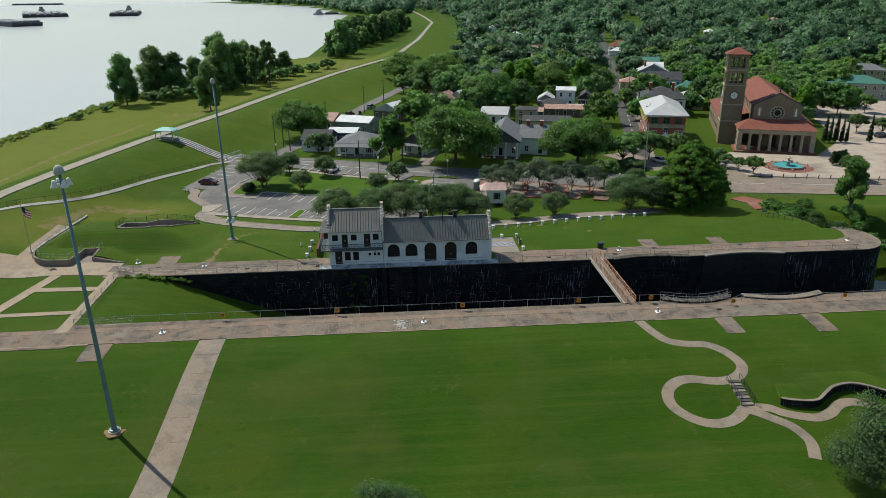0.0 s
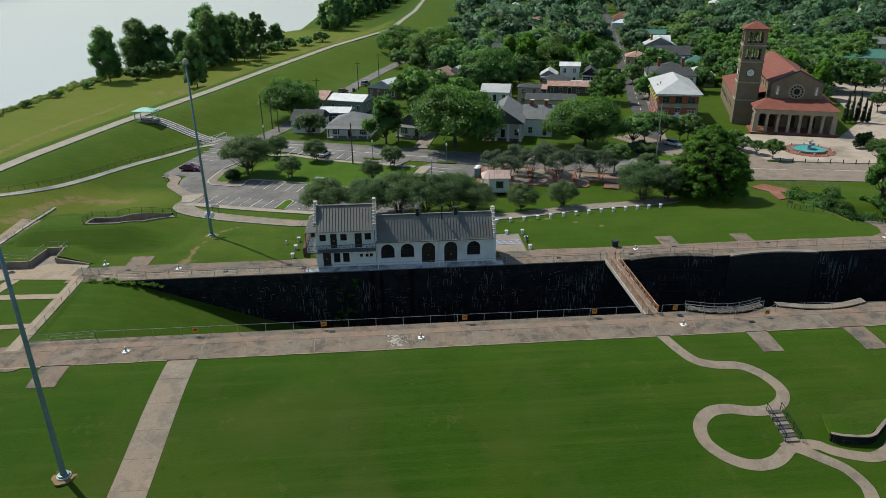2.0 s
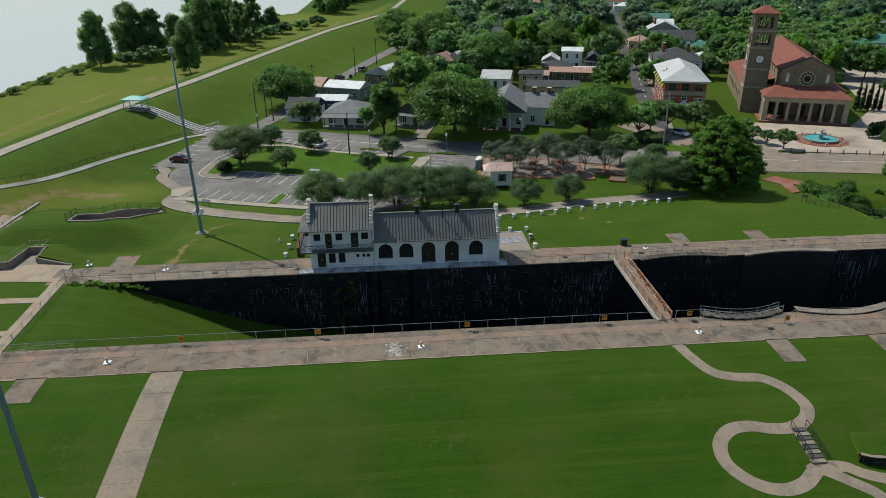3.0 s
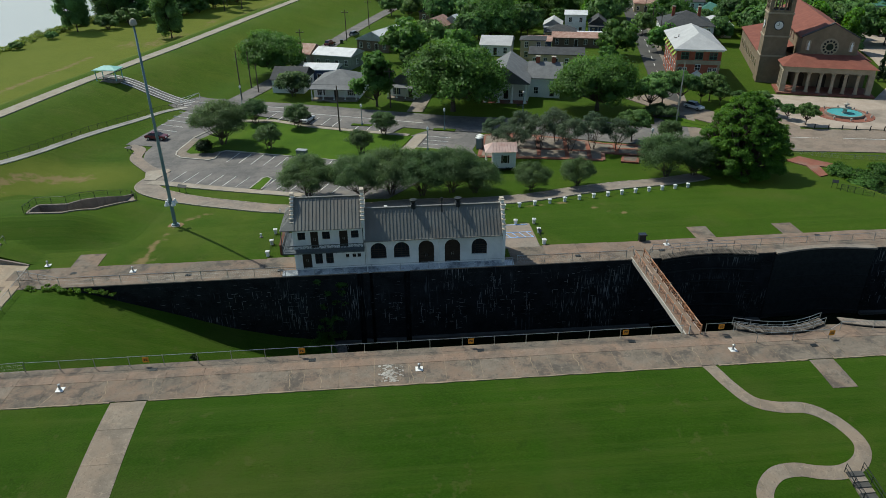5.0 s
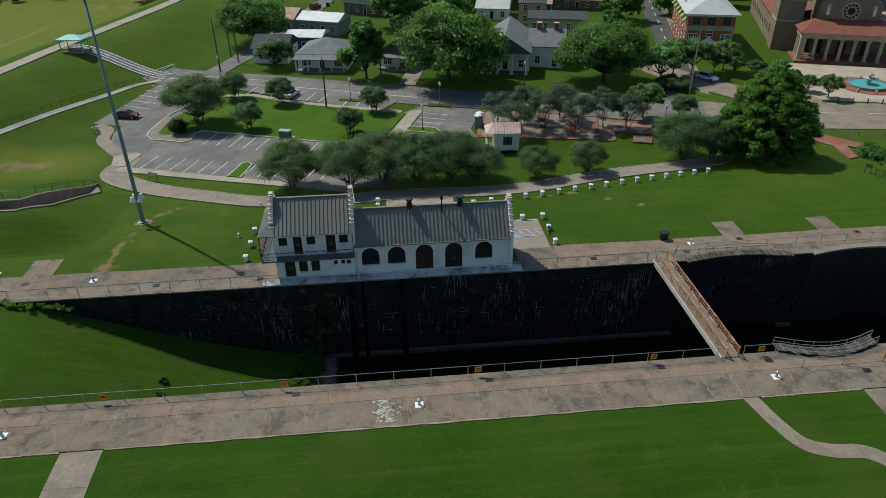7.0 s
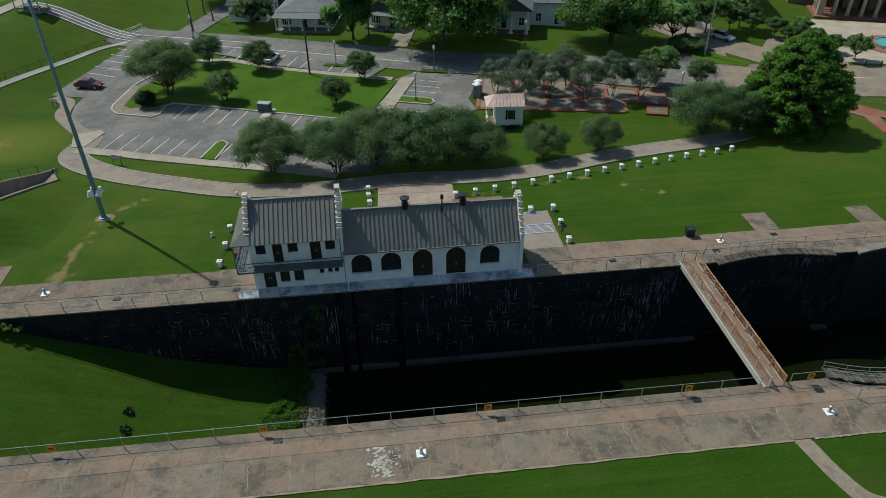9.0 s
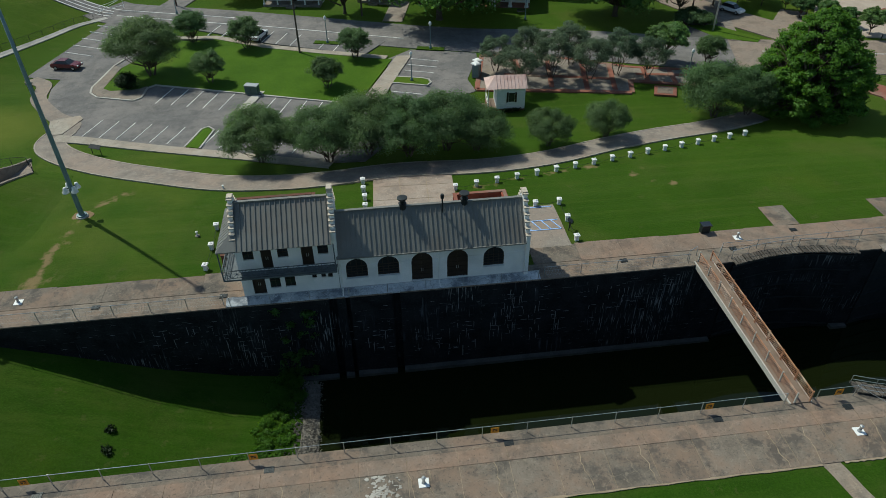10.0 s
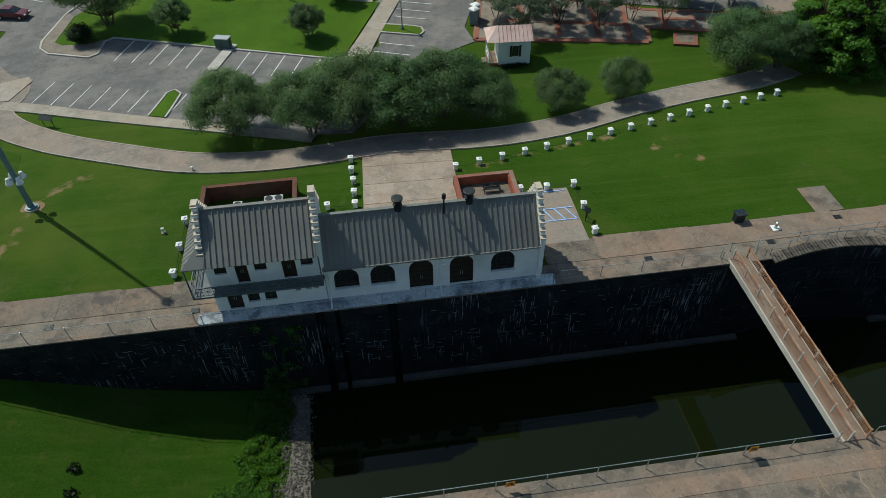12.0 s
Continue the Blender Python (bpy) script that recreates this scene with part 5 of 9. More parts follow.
# long single-storey wing
holes = [(0.7, 2.6, 1.3, 3.42, True), (3.5, 5.4, 1.3, 3.42, True), (6.5, 8.4, 0.36, 3.48, True), (9.7, 11.6, 0.36, 3.48, True), (13.0, 14.9, 1.3, 3.42, True)]
bm = opening_wall(bmesh.new(), 0.05, 16.75, -0.05, 4.05, holes, FY, FY + 0.4)
wing = part("wall_front", bm, "white_wall", house)
bm = boxes((0.05, 1.95, -0.4, 16.75, 2.35, 4.05), (0.05, FY + 0.41, 0.1, 16.7, 1.94, 0.2))
part("wall_back", bm, "white_wall", house)
for a, b in ((0.05, 0.66), (2.64, 3.46), (5.44, 6.46), (8.44, 9.66), (11.64, 12.96), (14.94, 16.75)):
    part("string_course", boxes((a, FY - 0.05, 2.62, b, FY - 0.002, 2.72)), "white_wall", house)
for a, b, s, h, arched in holes:
    window_in(house, a, b, s, h, FY + 0.2, True, s < 1, (4, 4) if s > 1 else (2, 4))
for a, b, s, h, q in holes:
    if s > 1:
        part("window_sill", boxes((a - 0.08, FY - 0.09, 1.2, b + 0.08, FY - 0.001, 1.3)), "white_wall", house)
seam_roof("roof", house, 0.02, 16.72, FY - 0.42, 3.92, 0.0, 7.0)
seam_roof("roof", house, 0.02, 16.72, 2.72, 3.92, 0.0, 7.0)
part("ridge_cap", slab(bmesh.new(), [(0.02, 6.99), (16.72, 6.99), (16.72, 7.1), (0.02, 7.1)], -0.14, 0.14), "metal_roof", house)
part("gutter", boxes((0.02, FY - 0.53, 3.84, 16.75, FY - 0.44, 3.96)), "metal_roof", house, "bronze metal gutter")
bm = bmesh.new()
for x in (8.95, 0.25):
    tube(bm, [(x, FY - 0.48, 3.86), (x, FY - 0.06, 3.6), (x, FY - 0.06, 0.4), (x, FY - 0.9, 0.1)], 0.06)
part("downpipe", bm, "white_paint", house)


def stepped_gable(name, parent, x0, x1, half, z0, ztop, steps, yc=0.0, shoulder=0.0):
    """A gable wall whose top climbs in steps, each with a stone cap."""
    bm = bmesh.new()
    rise = (ztop - z0) / steps
    prof = [(yc - half, -0.05 if shoulder == 0 else shoulder)]
    for k in range(steps):
        prof += [(yc - half + half * k / steps * 0.94, z0 + rise * k), (yc - half + half * k / steps * 0.94, z0 + rise * (k + 1))]
    prof += [(2 * yc - y, z) for y, z in prof[::-1]]
    a = [bm.verts.new((x0, y, z)) for y, z in prof]
    b = [bm.verts.new((x1, y, z)) for y, z in prof]
    n = len(prof)
    bm.faces.new(a[::-1]), bm.faces.new(b)
    for i in range(n):
        bm.faces.new((a[i], a[(i + 1) % n], b[(i + 1) % n], b[i]))
    bmesh.ops.recalc_face_normals(bm, faces=bm.faces[:])
    g = part(name, bm, "white_wall", parent)
    for k in range(steps):
        y = yc - half + half * k / steps * 0.94
        w = half / steps * 0.94
        for s in ((y - 0.06, y + w + 0.02), (2 * yc - y - w - 0.02, 2 * yc - y + 0.06)):
            if k == steps - 1:
                s = (y - 0.06, 2 * yc - y + 0.06)
            part("cap_stone", boxes((x0 - 0.07, s[0], z0 + rise * (k + 1), x1 + 0.07, s[1], z0 + rise * (k + 1) + 0.09)), "stone_cap", g)
            if k == steps - 1:
                break
    return g


stepped_gable("gable", house, 16.75, 17.1, 2.65, 4.1, 7.55, 7)
part("gable_pier", boxes((16.7, -0.35, 7.3, 17.15, 0.35, 7.75)), "stone_cap", house)
# two-storey block
B0, B1 = -8.4, 0.0
low = [(-7.5, -6.4, 0.36, 2.55, False), (-6.0, -5.1, 0.95, 2.4, False), (-4.7, -3.8, 0.95, 2.4, False), (-2.3, -1.9, 1.65, 2.15, False), (-1.5, -1.1, 1.65, 2.15, False), (-0.9, -0.5, 1.65, 2.15, False)]
up = [(-7.8, -6.9, 4.25, 5.25, False), (-6.3, -5.4, 3.12, 5.3, False), (-4.9, -4.0, 4.25, 5.25, False), (-2.9, -1.9, 3.12, 5.3, False), (-1.5, -0.6, 4.25, 5.25, False)]
bm = opening_wall(bmesh.new(), B0, B1, -0.05, 2.9, low, FY, FY + 0.38)
part("wall_front", bm, "white_wall", house)
part("wall_front", opening_wall(bmesh.new(), B0, B1, 2.9, 6.1, up, FY, FY + 0.38), "white_wall", house)
part("wall_back", boxes((B0, 2.0, -0.4, B1, 2.35, 6.1)), "white_wall", house)
part("wall_side", boxes((B0, FY + 0.38, -0.4, B0 + 0.34, 1.99, 6.1), (B1 - 0.34, FY + 0.38, 3.6, B1 - 0.01, 1.99, 6.1)), "white_wall", house)
for a, b, s, h, q in low + up:
    window_in(house, a, b, s, h, FY + 0.18, False, h - s > 2, (2, 2) if h - s < 2 else (1, 1))
seam_roof("roof", house, B0 + 0.3, B1 - 0.2, FY - 1.1, 6.02, -0.1, 8.78)
seam_roof("roof", house, B0 + 0.3, B1 - 0.2, 3.2, 6.02, -0.1, 8.78)
part("ridge_cap", slab(bmesh.new(), [(B0 + 0.3, 8.77), (B1 - 0.3, 8.77), (B1 - 0.3, 8.88), (B0 + 0.3, 8.88)], -0.24, 0.04), "metal_roof", house)
stepped_gable("gable", house, B0 - 0.02, B0 + 0.32, 2.5, 6.3, 9.3, 8, -0.1, 6.1)
stepped_gable("gable", house, B1 - 0.2, B1 + 0.16, 2.5, 6.3, 9.3, 8, -0.1, 3.6)
part("gable_pier", boxes((B1 - 0.26, -0.5, 9.2, B1 + 0.22, 0.3, 9.7)), "stone_cap", house)
part("gable_pier", boxes((B0 - 0.08, -0.4, 9.2, B0 + 0.38, 0.2, 9.5)), "stone_cap", house)
# pent roof that wraps the side balcony
bm = bmesh.new()
pts = [(B0 + 0.35, FY - 1.12, 6.0), (B0 - 1.25, FY - 1.12, 6.0), (B0 - 1.25, 3.2, 6.0), (B0 - 0.02, 3.2, 6.0), (B0 - 0.02, 2.0, 7.05), (B0 - 0.02, -2.1, 7.05), (B0 + 0.35, -2.1, 7.0)]
v = [bm.verts.new(p) for p in pts]
bm.faces.new((v[1], v[2], v[4], v[5])), bm.faces.new((v[0], v[1], v[5], v[6])), bm.faces.new((v[2], v[3], v[4]))
ex = bmesh.ops.extrude_face_region(bm, geom=bm.faces[:])
for g in ex["geom"]:
    if isinstance(g, bmesh.types.BMVert):
        g.co.z += 0.09
bmesh.ops.recalc_face_normals(bm, faces=bm.faces[:])
pent = part("pent_roof", bm, "metal_roof", house)
bm = bmesh.new()
for k in range(11):
    y = FY - 0.7 + 0.46 * k
    x = max(B0 - 1.22, B0 - 1.25 + max(0, -2.1 - y) * 0)
    top = 7.05 if -2.1 <= y <= 2.0 else 6.0 + 1.05 * max(0.05, 1 - (abs(y - (-2.1 if y < 0 else 2.0)) / 1.25))
    xt = B0 - 0.02 if top > 7 else B0 - 1.25 + (top - 6) / 1.05 * 1.23
    tube(bm, [(x, y, 6.13), (xt, y, top + 0.12)], 0.03, n=4)
part("seam", bm, "metal_roof", pent)
# balcony
part("balcony_floor", boxes((B0 - 1.2, FY - 1.0, 2.88, B1 + 0.0, FY - 0.005, 3.05), (B0 - 1.2, FY - 0.005, 2.88, B0 - 0.005, 2.4, 3.05)), "grey_iron", house)
rail = part("balcony_rail", boxes((B0 - 1.2, FY - 1.0, 3.95, B1, FY - 0.94, 4.02), (B0 - 1.2, FY - 1.0, 3.2, B1, FY - 0.95, 3.25), (B0 - 1.2, FY - 0.94, 3.95, B0 - 1.14, 2.4, 4.02), (B0 - 1.2, FY - 0.94, 3.2, B0 - 1.15, 2.4, 3.25)), "grey_iron", house, "grey-blue ironwork railing with crossed bars")
bm = bmesh.new()
n = 12
for k in range(n):
    xa, xb = B0 - 1.18 + (B1 - B0 + 1.15) * k / n, B0 - 1.18 + (B1 - B0 + 1.15) * (k + 1) / n
    y = FY - 0.97
    for q in (((xa, y, 3.24), (xb, y, 3.96)), ((xa, y, 3.96), (xb, y, 3.24)), ((xa, y, 3.05), (xa, y, 4.0)), (((xa + xb) / 2, y, 3.24), ((xa + xb) / 2, y, 3.96)), ((xa, y, 3.6), (xb, y, 3.6))):
        tube(bm, q, 0.018, n=4)
for k in range(6):
    ya, yb = FY - 0.97 + 5.6 * k / 6 * 0.98, FY - 0.97 + 5.6 * (k + 1) / 6 * 0.98
    yb = min(yb, 2.4)
    x = B0 - 1.17
    for q in (((x, ya, 3.24), (x, yb, 3.96)), ((x, ya, 3.96), (x, yb, 3.24)), ((x, ya, 3.05), (x, ya, 4.0)), ((x, ya, 3.6), (x, yb, 3.6))):
        tube(bm, q, 0.018, n=4)
part("lattice", bm, "grey_iron", rail)
for x, y in ((B0 - 1.15, FY - 0.97), (B0 - 1.15, 2.35), (B1 - 0.05, FY - 0.97)):
    part("post", tube(bmesh.new(), [(x, y, 0.0 if x < -9 and y > 0 else 2.9), (x, y, 6.0)], 0.055), "grey_iron", house)
for x in (-7.9, -5.6, -3.4, -1.2):
    part("bracket", tube(bmesh.new(), [(x, FY, 2.3), (x, FY - 0.6, 2.87)], 0.04, n=5), "grey_iron", house)
# roof turrets
for x in (6.1, 11.55):
    vent = part("roof_vent", lathe(bmesh.new(), [(0.30, 6.75), (0.30, 7.25), (0.36, 7.3), (0.36, 7.36)], 12, (x, 0.0, 0)), "dark_iron", house, "round metal roof ventilator with a flared cap")
    part("cap", lathe(bmesh.new(), [(0.2, 7.36), (0.24, 7.62), (0.44, 7.8), (0.46, 7.92), (0.36, 7.94)], 14, (x, 0.0, 0)), "dark_iron", vent)
pipe = part("flue_pipe", tube(bmesh.new(), [(9.55, -0.5, 6.2), (9.55, -0.5, 7.9)], 0.07), "dark_iron", house)
part("cowl", lathe(bmesh.new(), [(0.08, 7.8), (0.16, 7.85), (0.16, 8.2), (0.1, 8.28)], 10, (9.55, -0.5, 0)), "dark_iron", pipe)
# sloping white apron in front of the house
M["stained_white"] = concrete_mat("stained_white", (0.42, 0.45, 0.48), (0.66, 0.68, 0.70), (0.14, 0.16, 0.19), (0.34, 0.37, 0.40))
apron = tagged(part("house_apron", slab(bmesh.new(), [(0, 0), (1, 0), (1, 1)], 0, 1), "stained_white"), "bluish white painted sloping apron below the lockhouse wall", "apron")
bm = bmesh.new()
a = [bm.verts.new(p) for p in ((-43.0, 0.04, -0.1), (-14.8, 0.04, -0.1), (-14.8, 0.04, 0.06), (-43.0, 0.04, 0.06), (-43.0, 0.98, -0.1), (-14.8, 0.98, -0.1), (-14.8, 0.98, 0.3), (-43.0, 0.98, 0.3))]
for q in ((0, 1, 2, 3), (3, 2, 6, 7), (5, 4, 7, 6), (1, 5, 6, 2), (4, 0, 3, 7), (0, 4, 5, 1)):
    bm.faces.new([a[i] for i in q])
bm.to_mesh(apron.data)
bm.free()


# ---- the footbridge over the lock ----
bridge = thing("footbridge", pose(0.85, -8.1, 0), "pale steel footbridge with rusty railings across the lock", "bridge")
part("deck", boxes((-0.68, -8.5, -0.02, 0.85, 8.6, 0.09)), "wood_deck", bridge, "worn brown deck")
part("beam", boxes((-0.8, -8.5, -0.38, -0.685, 8.6, 0.12)), "pale_concrete", bridge, "white-painted steel edge beam")
part("beam", boxes((0.855, -8.5, -0.38, 0.97, 8.6, 0.12)), "pale_concrete", bridge, "white-painted steel edge beam")
for x, mname in ((-0.42, "pale_concrete"), (0.8, "rust")):
    rail = part("railing", boxes((x - 0.04, -8.5, 1.02, x + 0.04, 8.6, 1.1)), "rust", bridge, "rust-streaked bar railing")
    for k in range(6):
        part("bar", tube(bmesh.new(), [(x, -8.5, 0.2 + 0.145 * k), (x, 8.6, 0.2 + 0.145 * k)], 0.015, n=5), "rust", rail)
    for k in range(9):
        y = -8.45 + 17.0 * k / 8
        part("post", boxes((x - 0.05, y - 0.05, 0.09, x + 0.05, y + 0.05, 1.2)), mname, rail)
bm = bmesh.new()
tube(bm, [(-1.35, 8.9, 0), (-1.35, 8.9, 0.9), (-1.2, 9.0, 1.1), (-0.3, 9.5, 1.1), (-0.2, 9.5, 0.95), (-0.2, 9.5, 0)], 0.035, n=6)
part("hand_hoop", bm, "galvanised", bridge)

# ---- gate leaves stored in the walls ----
for (a, b), top in zip(GATES, ("old_wood", "pale_concrete")):
    g = thing("lock_gate", pose((a + b) / 2, 0, -10), "black rusted curved lock gate folded into the wall", "lock gate")
    h = (b - a) / 2
    pts = arc(-h + 0.15, h - 0.15, -0.05, 0.9)
    back = [(x, y + 0.22) for x, y in pts[::-1]]
    part("leaf", prism(bmesh.new(), pts + back, -1.5, 9.75), "lock_wall" if top == "old_wood" else "dark_iron", g)
    for k in range(6):
        rib = [(x, y - 0.1) for x, y in pts] + [(x, y) for x, y in pts[::-1]]
        part("rib", prism(bmesh.new(), rib, 0.4 + 1.8 * k, 0.58 + 1.8 * k), "dark_iron", g)
    top_pts = [(x, y - 0.35) for x, y in pts] + [(x, y + 0.55) for x, y in pts[::-1]]
    if top == "pale_concrete":
        part("walkway", prism(bmesh.new(), top_pts, 9.85, 10.06), "concrete_plain", g, "weathered walkway on the gate")
    else:
        n = len(pts) - 1
        for k in range(n):
            for j in range(3):
                u, v = (k + j / 3 + 0.04) / n, (k + (j + 1) / 3 - 0.04) / n
                q = [(-h + 0.15 + (2 * h - 0.3) * w, -0.05 + 0.9 * math.sin(math.pi * w)) for w in (u, v)]
                part("plank", prism(bmesh.new(), [(q[0][0], q[0][1] - 0.45), (q[1][0], q[1][1] - 0.45), (q[1][0], q[1][1] + 0.6), (q[0][0], q[0][1] + 0.6)], 9.95, 10.07 + 0.03 * ((k + j) % 3)), "old_wood", g)
        part("rail", tube(bmesh.new(), [(x, y + 0.55, 10.95) for x, y in pts], 0.03, n=5), "galvanised", g)
        for x, y in pts[::2]:
            part("post", tube(bmesh.new(), [(x, y + 0.55, 10.0), (x, y + 0.55, 10.95)], 0.03, n=5), "galvanised", g)
for a, b, m in ((5.6, 15.2, "old_wood"), (17.2, 28.6, "concrete_plain")):
    g = thing("gate_walkway", pose((a + b) / 2, -16.2, 0), "decayed timber walkway on a folded gate" if m == "old_wood" else "pale concrete-topped walkway on a folded gate", "walkway")
    h = (b - a) / 2
    n = 26
    for k in range(n):
        u, v = (k + 0.06) / n, (k + 0.94) / n
        q = [(-h + 2 * h * w, 0.05 - 1.25 * math.sin(math.pi * w)) for w in (u, v)]
        lift = 0.05 * (k % 3) * (m == "old_wood")
        part("plank", prism(bmesh.new(), [(q[0][0], q[0][1] - 0.15), (q[1][0], q[1][1] - 0.15), (q[1][0], q[1][1] + 0.95), (q[0][0], q[0][1] + 0.95)], 0.12 + lift, 0.24 + lift), m, g)
    pts = [(-h + 2 * h * k / 12, 0.0 - 1.25 * math.sin(math.pi * k / 12)) for k in range(13)]
    part("girder", prism(bmesh.new(), pts + [(x, y + 0.3) for x, y in pts[::-1]], -10, 0.1), "dark_iron", g)
    if m == "old_wood":
        for dy in (-0.1, 0.85):
            part("rail", tube(bmesh.new(), [(x, y + dy, 1.0) for x, y in pts], 0.03, n=5), "galvanised", g)
            part("rail", tube(bmesh.new(), [(x, y + dy, 0.6) for x, y in pts], 0.025, n=5), "galvanised", g)
            for x, y in pts[::2]:
                part("post", tube(bmesh.new(), [(x, y + dy, 0.12), (x, y + dy, 1.02)], 0.03, n=5), "galvanised", g)


# ---- fences ----
def fence(pts, spacing, h, label, gate="", wires=3, mat_="galvanised", height=None, name="chain_link_fence"):
    """Posts, a top rail and strands of wire along a line of plan points."""
    hz = height or (lambda x, y: max(ground(x, y), 0.0))
    f = thing(name, pose(pts[0][0], pts[0][1], hz(*pts[0])), label, "fence")
    ox, oy, oz = pts[0][0], pts[0][1], hz(*pts[0])
    top = []
    for i, (a, b) in enumerate(zip(pts, pts[1:])):
        n = max(1, round(math.dist(a, b) / spacing))
        for k in range(n + (i == len(pts) - 2)):
            x, y = a[0] + (b[0] - a[0]) * k / n, a[1] + (b[1] - a[1]) * k / n
            z = hz(x, y)
            top.append((x - ox, y - oy, z - oz))
            part("post", tube(bmesh.new(), [(x - ox, y - oy, z - oz - 0.1), (x - ox, y - oy, z - oz + h + 0.04)], 0.035, n=5), mat_, f)
    part("top_rail", tube(bmesh.new(), [(x, y, z + h) for x, y, z in top], 0.026, n=5), mat_, f)
    bm = bmesh.new()
    for k in range(wires):
        tube(bm, [(x, y, z + h * (k + 0.4) / (wires + 0.3)) for x, y, z in top], 0.007, n=3)
    for (xa, ya, za), (xb, yb, zb) in zip(top, top[1:]) if wires > 1 else ():
        m = 12
        for k in range(m):
            for d in (0, 1):
                u, v = k / m, (k + 1) / m
                z0, z1 = (0.05, h) if (k + d) % 2 else (h, 0.05)
                tube(bm, [(xa + (xb - xa) * u, ya + (yb - ya) * u, za + (zb - za) * u + z0), (xa + (xb - xa) * v, ya + (yb - ya) * v, za + (zb - za) * v + z1)], 0.004, n=3)
    if wires:
        part("wire_mesh", bm, mat_, f)
    return f


flat = lambda x, y: 0.02
fence([(-65.4, -16.45), (-0.3, -16.45)], 3.2, 1.12, "grey pipe rail fence along the lock's pavement edge", wires=0, height=flat)
fence([(2.2, -16.45), (5.2, -16.45), (6.6, -18.6), (14.2, -18.6), (16.2, -17.4), (30, -18.2), (64, -16.5)], 3.2, 1.12, "grey pipe rail fence round the gate walkways", wires=0, height=flat)
fence([(-73.5, 3.0), (-72.9, -16.9), (-65.4, -16.45)], 2.6, 1.2, "chain-link fence across the head of the lock", height=flat)
fence([(-74.5, 2.6), (-69, 0.5), (-65, 0.35), (-43.2, 0.35)], 3.3, 1.1, "low wire fence along the lock wall", wires=2, height=flat)
fence([(-42.6, 0.12), (-15, 0.12)], 3.4, 0.95, "thin post and wire fence before the lockhouse", wires=1, height=lambda x, y: 0.05)
fence([(-14.4, 0.35), (-0.6, 0.35)], 3.4, 1.1, "low wire fence along the lock wall", wires=2, height=flat)
fence([(2.4, 0.5), (3.2, 1.6), (17.6, 1.9), (33, 1.9), (44.6, 0.4)], 3.4, 1.05, "low pipe fence behind the folded gates", wires=2, height=flat)
wp = [(x - 0.75, y + 0.4) for x, y in RAIL]
fence(smooth_line(wp, 3), 2.2, 1.0, "pipe handrail beside the levee walk", wires=2, mat_="dark_iron", height=ground)
fence(smooth_line([(40.4, 20.5), (42, 17.6), (45, 13.8), (47.8, 10.6), (49.4, 9.4)], 3), 1.6, 1.05, "dark iron handrail along the path above the lock", wires=3, mat_="dark_iron", height=lambda x, y: max(ground(x, y), -1.2))
fence(smooth_line([(40, 45.8), (44.4, 44.4), (48.6, 41.4), (53, 39.4), (60, 37.6)], 3), 1.6, 0.85, "grey guard rail at the street bend", wires=2, mat_="galvanised", height=ground)
fence([(-90.9, 10.8), (-91.6, 19), (-92.3, 33)], 2.6, 1.0, "pipe handrail on the plaza wall", wires=2, mat_="galvanised", height=ground)

for x, label in ((-39.0, "orange warning sign wired to the fence"), (-22.2, "orange warning sign wired to the fence"), (-6.3, "orange warning sign wired to the fence"), (3.8, "orange warning sign wired to the fence"), (14.4, "orange warning sign wired to the fence"), (-54.0, "red-orange warning sign wired to the fence"), (30.4, "orange warning sign wired to the fence")):
    y = -16.52 if x < 5 else -18.68 if x < 16 else -18.3
    s = thing("warning_sign", pose(x, y, 0.45), label, "sign", "fence signs")
    part("plate", bevelled(boxes((-0.3, -0.02, 0, 0.3, 0.0, 0.6)), 0.008), "orange", s)
    part("symbol", boxes((-0.17, -0.032, 0.36, 0.17, -0.021, 0.44), (-0.17, -0.032, 0.2, -0.06, -0.021, 0.3), (0.02, -0.032, 0.2, 0.17, -0.021, 0.3)), "dark_iron", s, "dark bars of unreadable writing")

# iron drain plates, valve stands and a worn patch on the aprons
for x, y in ((-53.2, -17.2), (-38, -17.2), (-21.3, -17.2), (-5.8, -17.2), (4.2, -17.4), (12.1, -19.6), (-68.5, 3.4), (-54.4, 1.6), (-43.4, 1.6), (-6.4, 1.6), (4.6, 1.95), (11.9, 4.0), (26.6, 4.0)):
    part_ = thing("drain_plate", pose(x, y, 0.0), "dark iron drain plate set in the pavement", "drain", "drain plates")
    part("frame", boxes((-0.34, -0.26, 0.0, 0.34, 0.26, 0.055)), "dark_iron", part_)
    part("grate", boxes(*[(-0.29 + 0.12 * k, -0.21, 0.056, -0.21 + 0.12 * k, 0.21, 0.075) for k in range(5)]), "dark_iron", part_)
for x, y in ((-27.6, -19.6), (3.7, -19.55), (-61, -19.5), (-61.4, 3.2), (-72.5, 5.8), (5.8, 3.5), (45.6, 4.2)):
    v = thing("valve_stand", pose(x, y, 0.02), "white-painted valve stand on a pale square pad", "valve", "valve stands")
    part("pad", bevelled(boxes((-0.36, -0.36, 0, 0.36, 0.36, 0.05)), 0.012), "white_paint", v)
    part("stand", lathe(bmesh.new(), [(0.16, 0.05), (0.11, 0.12), (0.09, 0.5), (0.15, 0.55), (0.15, 0.62), (0.05, 0.68)], 10), "galvanised", v)
